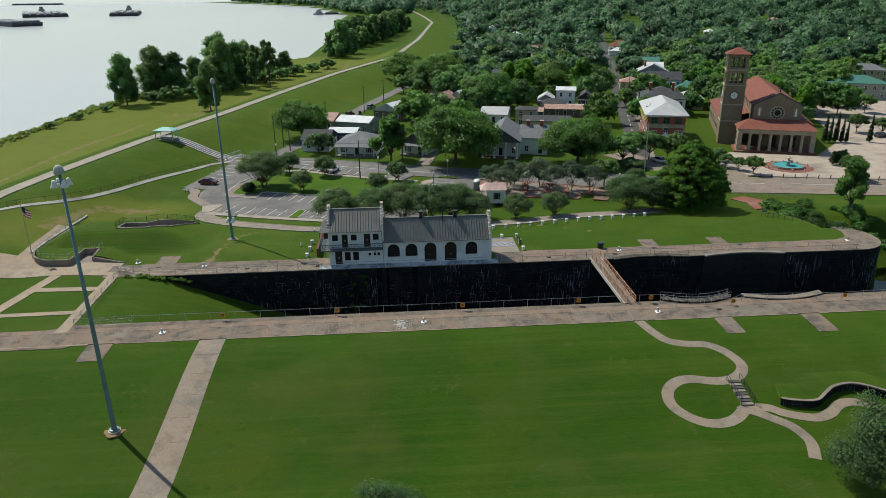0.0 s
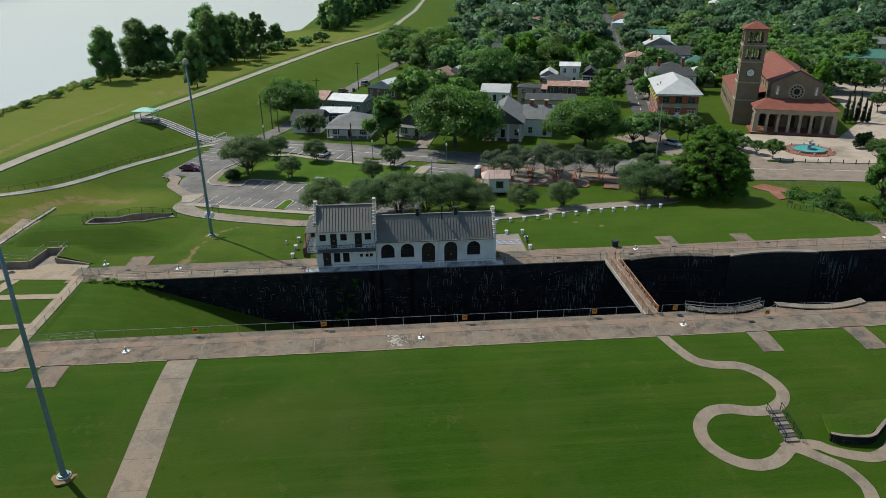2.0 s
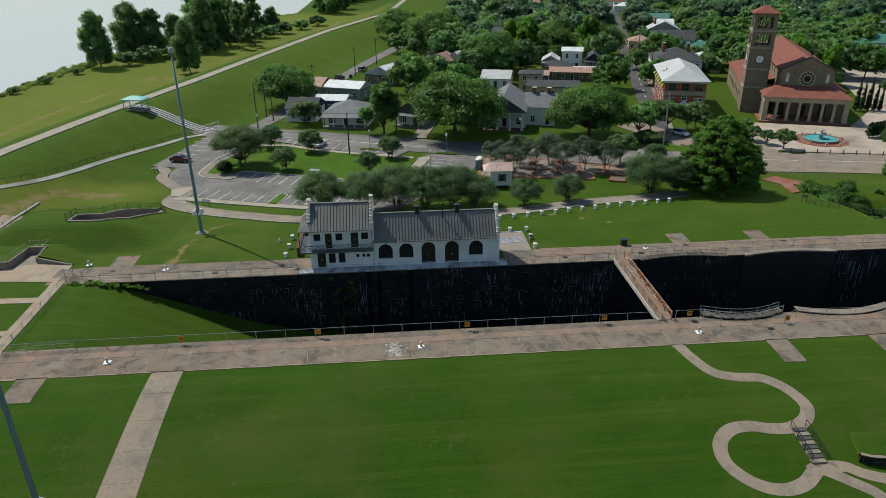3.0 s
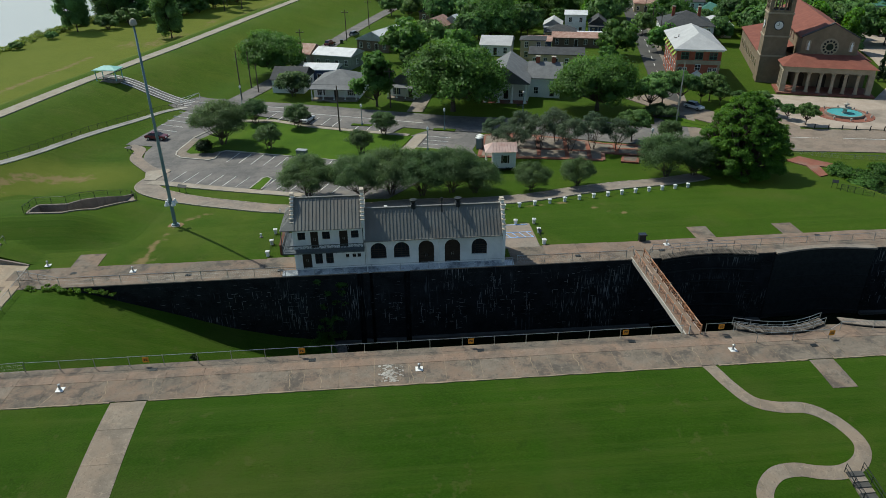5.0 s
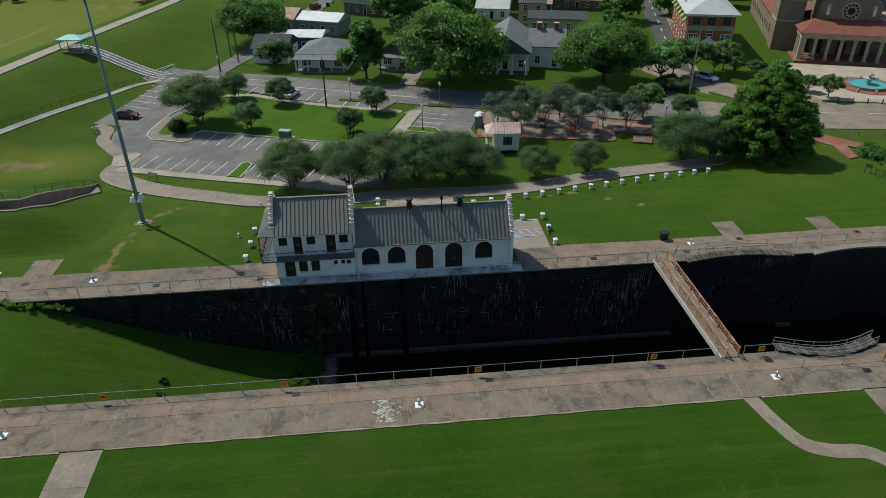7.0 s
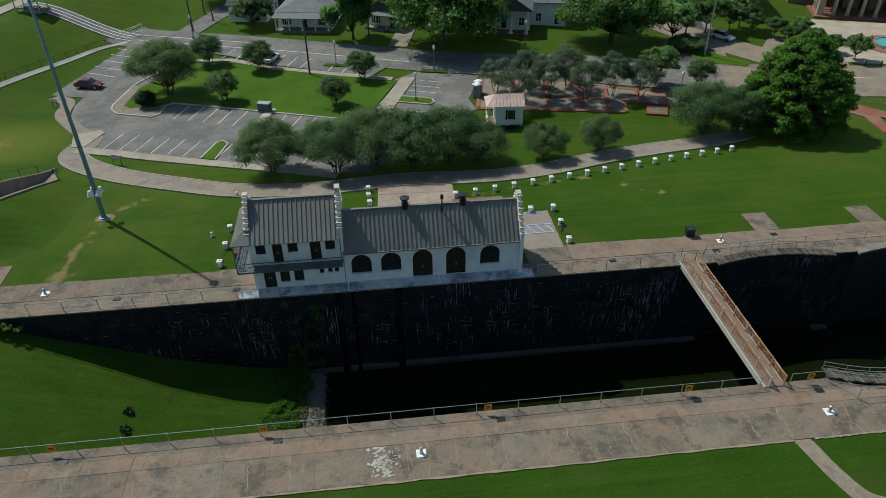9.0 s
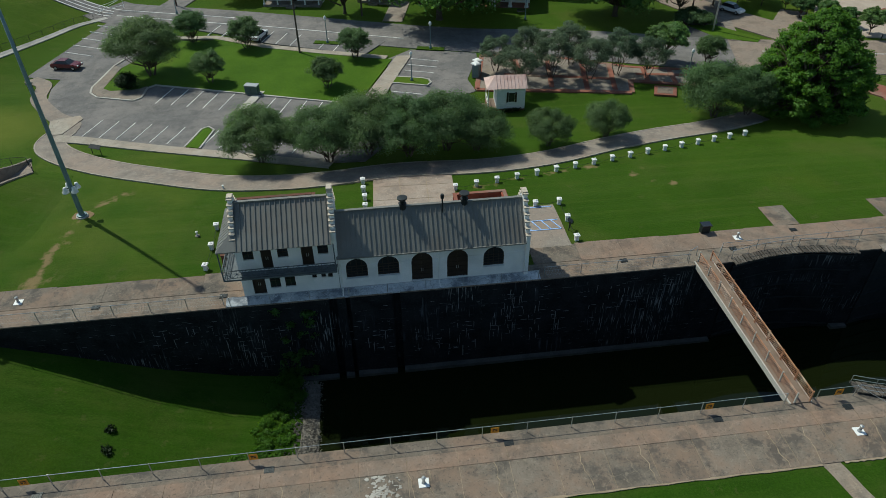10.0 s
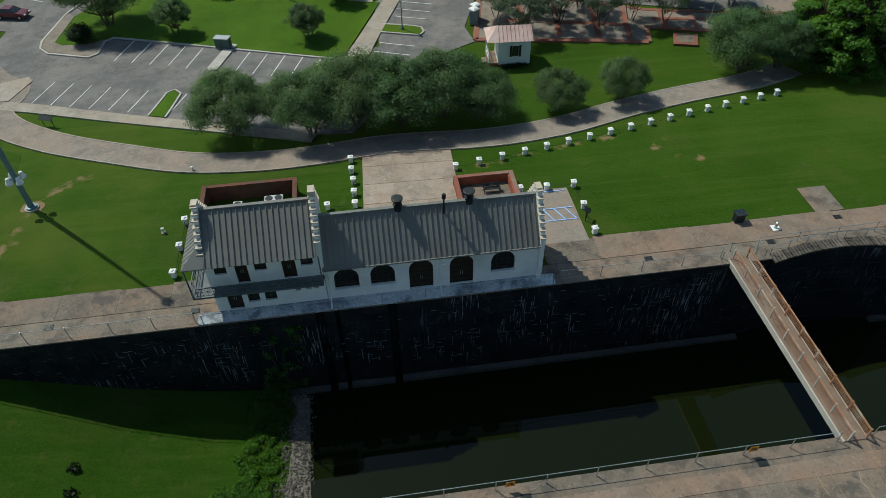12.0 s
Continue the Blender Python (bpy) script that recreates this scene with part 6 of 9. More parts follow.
for k in range(110):
    x, y = -30.3 + max(-1.1, min(1.1, rng.gauss(0, 0.6))), -20.0 + max(-1.25, min(1.25, rng.gauss(0, 0.75)))
    w, h = rng.uniform(0.05, 0.24), rng.uniform(0.04, 0.2)
    part("patch", prism(bmesh.new(), [(x + w * math.cos(a) * rng.uniform(0.45, 1), y + h * math.sin(a) * rng.uniform(0.45, 1)) for a in np.linspace(0, 5.6, 9)], 0.03, 0.0535 + 0.0002 * k), "pale_concrete", pave_near, "flaking white paint")
# cracks with sand along the joints
for k in range(15):
    x = -62 + 5.2 * k + rng.uniform(-2.4, 2.4)
    bm = bmesh.new()
    y, xx, w = -18.62, x, 0.03
    for j in range(8):
        nx2, ny2 = xx + rng.uniform(-0.16, 0.2), y - 0.38
        prism(bm, [(xx - w, y), (nx2 - w, ny2), (nx2 + w, ny2), (xx + w, y)], 0.02, 0.0492)
        xx, y, w = nx2, ny2, rng.uniform(0.008, 0.04)
    part("crack", bm, "sand", pave_near, "crack filled with sand and weeds")


# ---- tall flood-light poles ----
def flood_pole(x, y, h, lamps_at, label):
    z = ground(x, y)
    p = thing("light_pole", pose(x, y, z), label, "light pole")
    part("base", lathe(bmesh.new(), [(0.62, -0.1), (0.62, 0.12), (0.58, 0.14)], 20), "pale_concrete", p)
    part("shaft", tube(bmesh.new(), [(0, 0, 0.1), (0, 0, 0.6), (0, 0, h * 0.5), (0, 0, h)], 0.32, 0.13, 12), "teal_pole", p, smooth=True)
    ring = [(math.cos(a) * q, math.sin(a) * q) for a, q in ((2 * math.pi * k / 26, 1.05 + 0.07 * math.sin(k * 0.72) + 0.05 * math.sin(k * 1.45)) for k in range(26))]
    part("earth_ring", prism(bmesh.new(), ring, -0.14, 0.0), "dirt", p, "bare sandy earth round the footing")
    part("flange", lathe(bmesh.new(), [(0.5, 0.14), (0.5, 0.3), (0.36, 0.32)], 12), "teal_pole", p)
    part("top_dome", lathe(bmesh.new(), [(0.42, h), (0.46, h + 0.2), (0.36, h + 0.62), (0.14, h + 0.82)], 12), "pale_concrete", p, smooth=True)
    for i in range(4):
        a = radians(45 + 90 * i)
        lx, ly = math.cos(a) * 0.62, math.sin(a) * 0.62
        lamp = part("floodlight", lathe(bmesh.new(), [(0.13, 0.3), (0.18, 0.2), (0.2, 0.05), (0.34, -0.25), (0.36, -0.34)], 10, (lx, ly, lamps_at)), "white_paint", p, "white bell-shaped floodlight", smooth=True)
        part("arm", tube(bmesh.new(), [(0, 0, lamps_at), (lx, ly, lamps_at + 0.1)], 0.04, n=5), "dark_iron", lamp)
    return p


flood_pole(-60.0, 17.2, 27.2, 3.6, "tall blue-grey steel light pole with lamps low down")
flood_pole(-60.6, -37.6, 27.4, 26.6, "tall blue-grey steel light pole with a cluster of floodlights on top")

# ---- white bollards with chains ----
bol = thing("bollard", Matrix(), "white-painted concrete bollard with a square cap", "bollard", "bollards round the lockhouse")
part("post", bevelled(boxes((-0.19, -0.19, -0.1, 0.19, 0.19, 0.5)), 0.02), "white_paint", bol)
part("cap", bevelled(boxes((-0.27, -0.27, 0.5, 0.27, 0.27, 0.68)), 0.04), "white_paint", bol)
part("top", lathe(bmesh.new(), [(0.2, 0.68), (0.14, 0.74), (0.02, 0.78)], 4), "white_paint", bol)
row = [(-20.3 + 2.42 * k, 16.8 + 0.5 * k + 0.0063 * k * k) for k in range(17)]
groups = [row, [(-15.0, 12.0), (-12.5, 11.9), (-9.9, 12.0), (-9.9, 8.8), (-9.9, 5.4)], [(-45.4, 12.4), (-45.4, 8.9), (-45.5, 5.7)], [(-30.4, 20.0), (-30.4, 18.0), (-30.3, 16.1), (-30.3, 14.1), (-30.3, 12.3), (-32.8, 12.4)]]
for g in groups:
    for k, (x, y) in enumerate(g):
        copy_thing(bol, pose(x, y, ground(x, y), 0, 0, rng.uniform(-8, 8)))
    for a, b in zip(g, g[1:]):
        za, zb = ground(*a) + 0.42, ground(*b) + 0.42
        c = thing("chain", pose(*a, za), "dark sagging chain between bollards", "chain", "bollard chains")
        pts = [((b[0] - a[0]) * u, (b[1] - a[1]) * u, (zb - za) * u - 0.28 * 4 * u * (1 - u)) for u in np.linspace(0, 1, 9)]
        part("chain_loop", tube(bmesh.new(), pts, 0.02, n=4), "dark_iron", c)
retire(bol)


# ---- yards behind the lockhouse ----
def brick_run(bm, pts, h, t=0.24):
    for (ax, ay), (bx, by) in zip(pts, pts[1:]):
        x0, x1, y0, y1 = min(ax, bx) - t / 2, max(ax, bx) + t / 2, min(ay, by) - t / 2, max(ay, by) + t / 2
        box(bm, x0, y0, min(ground(ax, ay), ground(bx, by)) - 0.2, x1, y1, h)
    return bm


yard = thing("yard_wall", pose(-40.3, 12, 0), "dark brown brick yard wall behind the lockhouse", "wall")
bm = brick_run(bmesh.new(), [(-43.8, 5.9), (-43.8, 15.5), (-35.6, 15.5), (-35.6, 5.9)], 1.25)
bm.transform(Matrix.Translation((40.3, -12, 0)))
part("brickwork", bm, "yard_brick", yard)
for a, b in (((-44.0, 5.8), (-43.6, 15.7)), ((-35.8, 5.8), (-35.4, 15.7)), ((-43.58, 15.3), (-35.82, 15.7))):
    part("coping", boxes((a[0] + 40.3, a[1] - 12, 1.252, b[0] + 40.3, b[1] - 12, 1.33)), "yard_brick", yard)
for x, y, s in ((-42.2, 13.0, 0.8), (-40.8, 13.4, 0.8), (-37.6, 13.8, 1.0)):
    u = thing("condenser", pose(x, y, ground(x, y)), "grey air-conditioning condenser with a round fan grille", "air conditioner", "condensers in the yard")
    w = 0.42 if s < 1 else 0.85
    part("cabinet", bevelled(boxes((-w, -0.42, 0.05, w, 0.42, 0.85)), 0.03), "galvanised", u)
    for fx in ((0,) if s < 1 else (-0.42, 0.42)):
        part("fan_grille", lathe(bmesh.new(), [(0.34, 0.85), (0.34, 0.88), (0.3, 0.9), (0.1, 0.9)], 14, (fx, 0, 0)), "dark_iron", u, "dark round fan grille")
court = thing("court_wall", pose(-18.1, 12.2, 0), "low red brick wall round the bench court", "wall")
bm = brick_run(bmesh.new(), [(-20.8, 9.6), (-20.8, 14.0), (-15.7, 14.0), (-15.4, 9.6)], 0.75, 0.3)
bm.transform(Matrix.Translation((18.1, -12.2, 0)))
part("brickwork", bm, "brick", court)
part("coping", boxes((-2.9, -2.7, 0.752, -2.5, 2.0, 0.83), (2.4, -2.7, 0.752, 2.8, 2.0, 0.83), (-2.48, 1.6, 0.752, 2.38, 2.0, 0.83)), "brick_paving", court, "orange-red brick coping")
patch("court_floor", [(-20.6, 9.7), (-15.3, 9.7), (-15.6, 13.8), (-20.6, 13.8)], "concrete", 0.06, label="concrete floor of the brick court", category="paving")


def bench(x, y, rz, label):
    b = thing("bench", pose(x, y, ground(x, y) + 0.05, 0, 0, rz), label, "bench")
    for k in range(5):
        part("slat", boxes((-0.8, -0.22 + 0.1 * k, 0.42, 0.8, -0.14 + 0.1 * k, 0.46)), "dark_iron", b)
    for k in range(3):
        part("back_slat", boxes((-0.8, 0.27, 0.52 + 0.12 * k, 0.8, 0.3, 0.6 + 0.12 * k)), "dark_iron", b)
    for sx in (-0.75, 0.7):
        part("leg", boxes((sx, -0.22, 0, sx + 0.05, -0.16, 0.42), (sx, 0.25, 0, sx + 0.05, 0.3, 0.86), (sx, -0.22, 0.6, sx + 0.05, 0.3, 0.64)), "dark_iron", b)


bench(-17.6, 12.4, 0, "dark slatted iron bench in the brick court")
bench(0.5, 77.2, 0, "pale bench on the lawn before a house")


def info_sign(x, y, rz, label, w=1.1, tilt=35):
    s = thing("info_panel", pose(x, y, ground(x, y), 0, 0, rz), label, "sign")
    part("panel", bevelled(boxes((-w / 2, -0.3, -0.03, w / 2, 0.3, 0.03)), 0.01), "dark_iron", s).matrix_basis = pose(0, 0, 1.05, tilt, 0, 0)
    for k in (-0.4, 0.4):
        part("leg", tube(bmesh.new(), [(k * w, 0, -0.05), (k * w, 0, 1.02)], 0.04, n=6), "dark_iron", s)


info_sign(-63.4, 33.9, -25, "dark information panel on two legs beside the drive", 1.7)
info_sign(-78.6, 55.6, -20, "dark park sign on two legs at the lot's corner")
info_sign(-10.1, 7.3, 60, "grey information panel on a post beside the pad", 0.6)
info_sign(40.7, 22.5, -30, "dark information panel beside the brick ramp", 0.9)
kb = thing("kiosk_box", pose(3.0, 4.9, 0.0), "black information stand with a sloping glass top", "sign")
part("body", bevelled(boxes((-0.42, -0.3, 0, 0.42, 0.3, 0.9)), 0.02), "dark_iron", kb)
part("sloped_top", slab(bmesh.new(), [(-0.5, 0.9), (0.5, 0.9), (0.5, 1.0), (-0.5, 1.0)], -0.4, 0.4), "glass", kb)
# transformer cabinet on the island
tb = thing("utility_cabinet", pose(-45.6, 49.4, ground(-45.6, 49.4) + 0.15, 0, 0, -18), "green electrical cabinet with a pale lid", "utility box")
part("body", bevelled(boxes((-0.95, -0.5, 0, 0.95, 0.5, 1.25)), 0.03), mat("cabinet_green", (0.06, 0.10, 0.085), (0.09, 0.14, 0.12), 0.6, 1, 8, 0.05), tb)
part("lid", boxes((-1.0, -0.55, 1.252, 1.0, 0.55, 1.36)), "galvanised", tb)
part("door_seam", boxes((-0.02, -0.512, 0.1, 0.02, -0.501, 1.15)), "dark_iron", tb)
# clipped round shrub
sh = make_tree("round_shrub", "dark clipped round shrub on the kerb apron", 2.4, 3.2, "leaf_dark", 9000, 0.15, 91, 0.08, 0.4, 1, lumps=[(0, 0, 1.1, 1.45, 1.4, 1.15), (0, 0, 1.0, 1.1, 1.1, 1.0)], inner=0.12, subs=40)
sh.matrix_basis = pose(-64.2, 53.6, ground(-64.2, 53.6) + 0.1)
sh["category"] = "shrub"
# white garden shed with a porch
shed = thing("shed", pose(-9.7, 40.4, ground(-9.7, 40.4), 0, 0, -4), "small white clapboard shed with a pinkish metal roof and porch", "shed")
part("wall", boxes((-1.5, -1.5, 0.2, 2.0, 1.5, 2.5)), "white_paint", shed)
for k in range(11):
    part("clapboard", boxes((-1.5, -1.53, 0.22 + 0.205 * k, 2.0, -1.502, 0.22 + 0.205 * k + 0.19)), "white_paint", shed)
part("foundation", boxes((-2.6, -1.4, -0.3, 1.95, 1.4, 0.2)), "brick", shed)
bm = bmesh.new()
v = [bm.verts.new(p) for p in ((-2.8, -1.8, 2.45), (2.2, -1.8, 2.45), (2.2, 1.8, 2.45), (-2.8, 1.8, 2.45), (-1.6, 0, 3.3), (2.2, 0, 3.3))]
for q in ((0, 1, 5, 4), (2, 3, 4, 5), (3, 0, 4), (1, 2, 5), (3, 2, 1, 0)):
    bm.faces.new([v[i] for i in q])
M["pink_roof"] = mat("pink_roof", (0.50, 0.34, 0.30), (0.66, 0.50, 0.45), 0.6, 0.8, 6, 0.1, c=(0.42, 0.24, 0.2))
roof = part("roof", bm, "pink_roof", shed)
bm = bmesh.new()
for k in range(9):
    x = -1.5 + 0.44 * k
    tube(bm, [(x, -1.8, 2.5), (x, 0, 3.34)], 0.03, n=4)
part("rib", bm, "pink_roof", roof)
part("porch_floor", boxes((-2.6, -1.4, 0.2, -1.51, 1.4, 0.32)), "wood_deck", shed)
for y in (-1.3, 1.3):
    part("post", boxes((-2.55, y - 0.05, 0.32, -2.45, y + 0.05, 2.46)), "white_paint", shed)
part("rail", boxes((-2.53, -1.25, 0.95, -2.47, 1.25, 1.03), (-2.53, -1.25, 0.55, -2.47, 1.25, 0.6)), "white_paint", shed)
part("step", boxes((-3.1, -0.5, -0.2, -2.61, 0.5, 0.12)), "concrete_plain", shed)
win = part("window", boxes((0.0, -1.56, 1.0, 0.7, -1.535, 1.95)), "glass", shed)
for x in (-0.27, 0.74):
    part("shutter", boxes((x, -1.6, 0.95, x + 0.23, -1.54, 2.0)), "dark_wood", win, "black window shutter")
part("flower_bed", leaf_mesh("flower_bed", [(0.2, -1.9, 0.2, 1.5, 0.3, 0.25)], 500, 0.12, 5), "leaf_dark", shed)
shed.scale = (1.12, 1.12, 1.38)
# portable toilets
for x, y in ((-12.4, 50.6), (-12.0, 51.8)):
    p = thing("portable_toilet", pose(x, y, ground(x, y) + 0.1, 0, 0, -15), "grey portable toilet with a white domed roof", "portable toilet")
    part("cabin", bevelled(boxes((-0.55, -0.55, 0, 0.55, 0.55, 2.0)), 0.03), mat("cabin_grey", (0.16, 0.18, 0.19), (0.22, 0.24, 0.25), 0.6, 1, 8, 0.05) if "cabin_grey" not in bpy.data.materials else bpy.data.materials["cabin_grey"], p)
    part("roof", lathe(bmesh.new(), [(0.82, 2.0), (0.8, 2.12), (0.5, 2.26), (0.1, 2.3)], 4), "white_paint", p)
    part("door", boxes((-0.4, -0.58, 0.1, 0.4, -0.551, 1.9)), "teal_pole", p)
for x, y in ((-47.2, 11.4), (-46.0, 21.2)):
    mk = thing("lawn_marker", pose(x, y, ground(x, y)), "short white marker post on the lawn", "post", "lawn markers")
    part("post", lathe(bmesh.new(), [(0.1, -0.05), (0.09, 0.4), (0.14, 0.42), (0.14, 0.5), (0.06, 0.56)], 10), "white_paint", mk)
    part("base", lathe(bmesh.new(), [(0.24, -0.05), (0.24, 0.04), (0.2, 0.06)], 12), "concrete_plain", mk)
# flag on a pole
fp = thing("flag_pole", pose(-90.1, 8.6, ground(-90.1, 8.6)), "white flag pole with a striped flag hanging beside the plaza", "flag pole")
part("pole", tube(bmesh.new(), [(0, 0, 0), (0, 0, 9.2)], 0.07, 0.04, 8), "galvanised", fp)
part("ball", lathe(bmesh.new(), [(0.02, 9.2), (0.09, 9.28), (0.02, 9.37)], 8), "orange", fp)
bm = bmesh.new()
vv = [[bm.verts.new((0.06 + 1.1 * u + 0.02, 0.14 * math.sin(7 * u + 2 * w), 8.9 - 1.5 * w - 0.75 * u)) for u in np.linspace(0, 1, 9)] for w in np.linspace(0, 1, 8)]
for a, b in zip(vv, vv[1:]):
    for k in range(8):
        bm.faces.new((a[k], a[k + 1], b[k + 1], b[k]))
red, navy = mat("flag_red", (0.42, 0.03, 0.04), (0.5, 0.05, 0.06), 0.8, 2, 10, 0), mat("flag_navy", (0.02, 0.03, 0.09), (0.03, 0.04, 0.12), 0.8, 2, 10, 0)
bm.faces.ensure_lookup_table()
for i, f in enumerate(bm.faces):
    r, c = divmod(i, 8)
    f.material_index = 2 if (r < 4 and c < 4) else r % 2
me = mesh("flag", bm)
for m_ in (red, M["white_paint"], navy):
    me.materials.append(m_)
fl = part("flag", me, red, fp)
sol = fl.modifiers.new("cloth", "SOLIDIFY")
sol.thickness = 0.012


# ---- concrete walls at the head of the lock ----
def low_wall(pts, h0, h1, t, label, mat_="concrete_plain"):
    """A low wall along plan points whose top runs from h0 to h1."""
    bm = bmesh.new()
    rows = []
    for i, (x, y) in enumerate(pts):
        ax, ay = pts[max(0, i - 1)]
        bx, by = pts[min(len(pts) - 1, i + 1)]
        d = math.hypot(bx - ax, by - ay)
        nx_, ny_ = -(by - ay) / d * t / 2, (bx - ax) / d * t / 2
        z, h = ground(x, y), h0 + (h1 - h0) * i / (len(pts) - 1)
        rows.append([bm.verts.new((x + nx_, y + ny_, z - 0.4)), bm.verts.new((x + nx_, y + ny_, z + h)), bm.verts.new((x - nx_, y - ny_, z + h)), bm.verts.new((x - nx_, y - ny_, z - 0.4))])
    for a, b in zip(rows, rows[1:]):
        for k in range(3):
            bm.faces.new((a[k], b[k], b[k + 1], a[k + 1]))
    bm.faces.new(rows[0]), bm.faces.new(rows[-1][::-1])
    bmesh.ops.recalc_face_normals(bm, faces=bm.faces[:])
    ob = part("low_wall", bm, mat_)
    return tagged(ob, label, "wall")


def fill(x, y):
    return ground(x, y) - 0.1 + max(1.05 * (1 - sm(9, 25, y)) * (1 - sm(-80, -73.5, x)), 2.9 * sm(9, 17, y) * (1 - sm(22, 36, y)) * (1 - sm(-74.5, -63, x)) * sm(-93, -86, x))


low_wall(smooth_line([(-90.3, 11), (-90.0, 9.2), (-89.3, 7.7), (-88.4, 6.7), (-86.8, 5.9), (-85, 5.8), (-83.2, 5.8)], 4), 1.05, 1.05, 0.28, "curved concrete retaining wall at the head of the lock")
low_wall([(-83.1, 5.8), (-82.7, 10.5)], 1.05, 1.05, 0.26, "concrete side wall of the sunken stair")
low_wall([(-82.7, 10.6), (-80.2, 10.7)], 1.15, 1.15, 0.26, "concrete end wall of the sunken stair")
low_wall([(-80.15, 10.6), (-80.1, 7.3), (-77.5, 6.7), (-74.9, 6.1)], 1.15, 0.12, 0.26, "short sloping concrete wing wall")
patch("stair_floor", [(-82.9, 5.9), (-80.3, 7.2), (-80.3, 10.5), (-82.5, 10.5)], "drive_concrete", 0.04, label="dark floor of a sunken stair", category="paving")
RAMP_NEAR = [(-79.3, 17.0), (-74.5, 16.7), (-71.4, 19.3), (-70.0, 22.8), (-68.7, 27.8)]
RAMP_FAR = [(-79.4, 20.6), (-75.4, 20.5), (-72.9, 24.2), (-71.7, 29.6), (-71.2, 33.4)]
patch("earth_fill", [(-90.1, 11), (-89.8, 9.3), (-89.1, 7.9), (-88.3, 7), (-86.8, 6.1), (-83.3, 6.1), (-82.9, 10.8), (-80, 10.9), (-79.9, 7.5), (-75, 6.4), (-66, 7.2), (-62.6, 12), (-62.6, 20), (-64.5, 28), (-68.5, 29.5)] + RAMP_NEAR[::-1] + RAMP_FAR + [(-73, 36), (-78, 38), (-88, 37), (-92, 30), (-91.3, 26.5)], "grass", 0.02, label="grass bank over the underpass, held by the curved wall", category="lawn", step=1.0, height=fill)


def ramp_wall(pts, label):
    """A retaining wall of the sunken ramp, from its floor to just above the bank's edge."""
    fine = [(a[0] + (b[0] - a[0]) * k / 4, a[1] + (b[1] - a[1]) * k / 4) for a, b in zip(pts, pts[1:]) for k in range(4)] + [pts[-1]]
    bm = bmesh.new()
    rows = []
    for i, (x, y) in enumerate(fine):
        (ax, ay), (bx, by) = fine[max(0, i - 1)], fine[min(len(fine) - 1, i + 1)]
        d = math.hypot(bx - ax, by - ay)
        nx_, ny_ = -(by - ay) / d * 0.17, (bx - ax) / d * 0.17
        top = max(fill(x, y), ground(x, y)) + 0.16
        rows.append([bm.verts.new((x + nx_, y + ny_, ground(x, y) - 0.3)), bm.verts.new((x + nx_, y + ny_, top)), bm.verts.new((x - nx_, y - ny_, top)), bm.verts.new((x - nx_, y - ny_, ground(x, y) - 0.3))])
    for a, b in zip(rows, rows[1:]):
        for k in range(3):
            bm.faces.new((a[k], b[k], b[k + 1], a[k + 1]))
    bm.faces.new(rows[0]), bm.faces.new(rows[-1][::-1])
    bmesh.ops.recalc_face_normals(bm, faces=bm.faces[:])
    return tagged(part("ramp_wall", bm, "concrete_plain"), label, "wall")


ramp_wall(RAMP_NEAR, "grey concrete wall with a kerb top beside the sunken ramp")
ramp_wall(RAMP_FAR, "grey concrete retaining wall behind the sunken ramp")
ramp_wall([RAMP_NEAR[0], (-79.5, 18.8), RAMP_FAR[0]], "concrete end wall over the underpass mouth")
patch("ramp_floor", RAMP_NEAR + RAMP_FAR[::-1], "drive_concrete", 0.04, label="dark sloping floor of the sunken ramp", category="paving", step=1.0)
bank_top = lambda x, y: max(fill(x, y), ground(x, y))
fence([(-68.6, 28.0), (-70.2, 30.6), (-71.6, 29.9), (-73.1, 24.3), (-75.6, 20.8), (-79.7, 20.9), (-79.6, 16.9)], 2.4, 1.2, "green chain-link fence round the sunken ramp", mat_="dark_iron", height=bank_top)
fence([(-82.5, 11.2), (-79.9, 11.3), (-79.7, 8.2)], 1.3, 1.0, "galvanised pipe rail round the sunken stair", wires=1, height=fill)
fence([(-89.6, 9.4), (-88.2, 7.3), (-83.5, 6.4), (-83.1, 10.8)], 2.2, 0.7, "low pipe rail on the curved wall", wires=1, height=fill)
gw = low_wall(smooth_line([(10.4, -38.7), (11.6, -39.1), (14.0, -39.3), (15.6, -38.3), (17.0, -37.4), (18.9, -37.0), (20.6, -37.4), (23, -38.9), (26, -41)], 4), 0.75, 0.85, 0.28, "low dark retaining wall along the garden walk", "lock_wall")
cap = low_wall(smooth_line([(10.4, -38.7), (11.6, -39.1), (14.0, -39.3), (15.6, -38.3), (17.0, -37.4), (18.9, -37.0), (20.6, -37.4), (23, -38.9), (26, -41)], 4), 0.82, 0.92, 0.34, "x", "concrete_plain")
cap.name = "coping"
for key in ("label", "category"):
    del cap[key]
for v in cap.data.vertices:
    if v.co.z < ground(v.co.x, v.co.y):
        v.co.z += 0.4 + 0.76
cap.parent = gw
patch("bank", [(10.4, -38.5), (14, -39), (17, -37.2), (20.6, -37.1), (26, -40.6), (30, -34), (12, -34)], "grass", -0.06, label="mown grass bank above the garden wall", category="lawn", step=0.8, height=lambda x, y: ground(x, y) + 0.7 * max(0.0, 1 - near_line(x, y, [(10.4, -38.6), (14, -39.2), (17, -37.3), (20.6, -37.2), (26, -40.8)]) / 3.5))
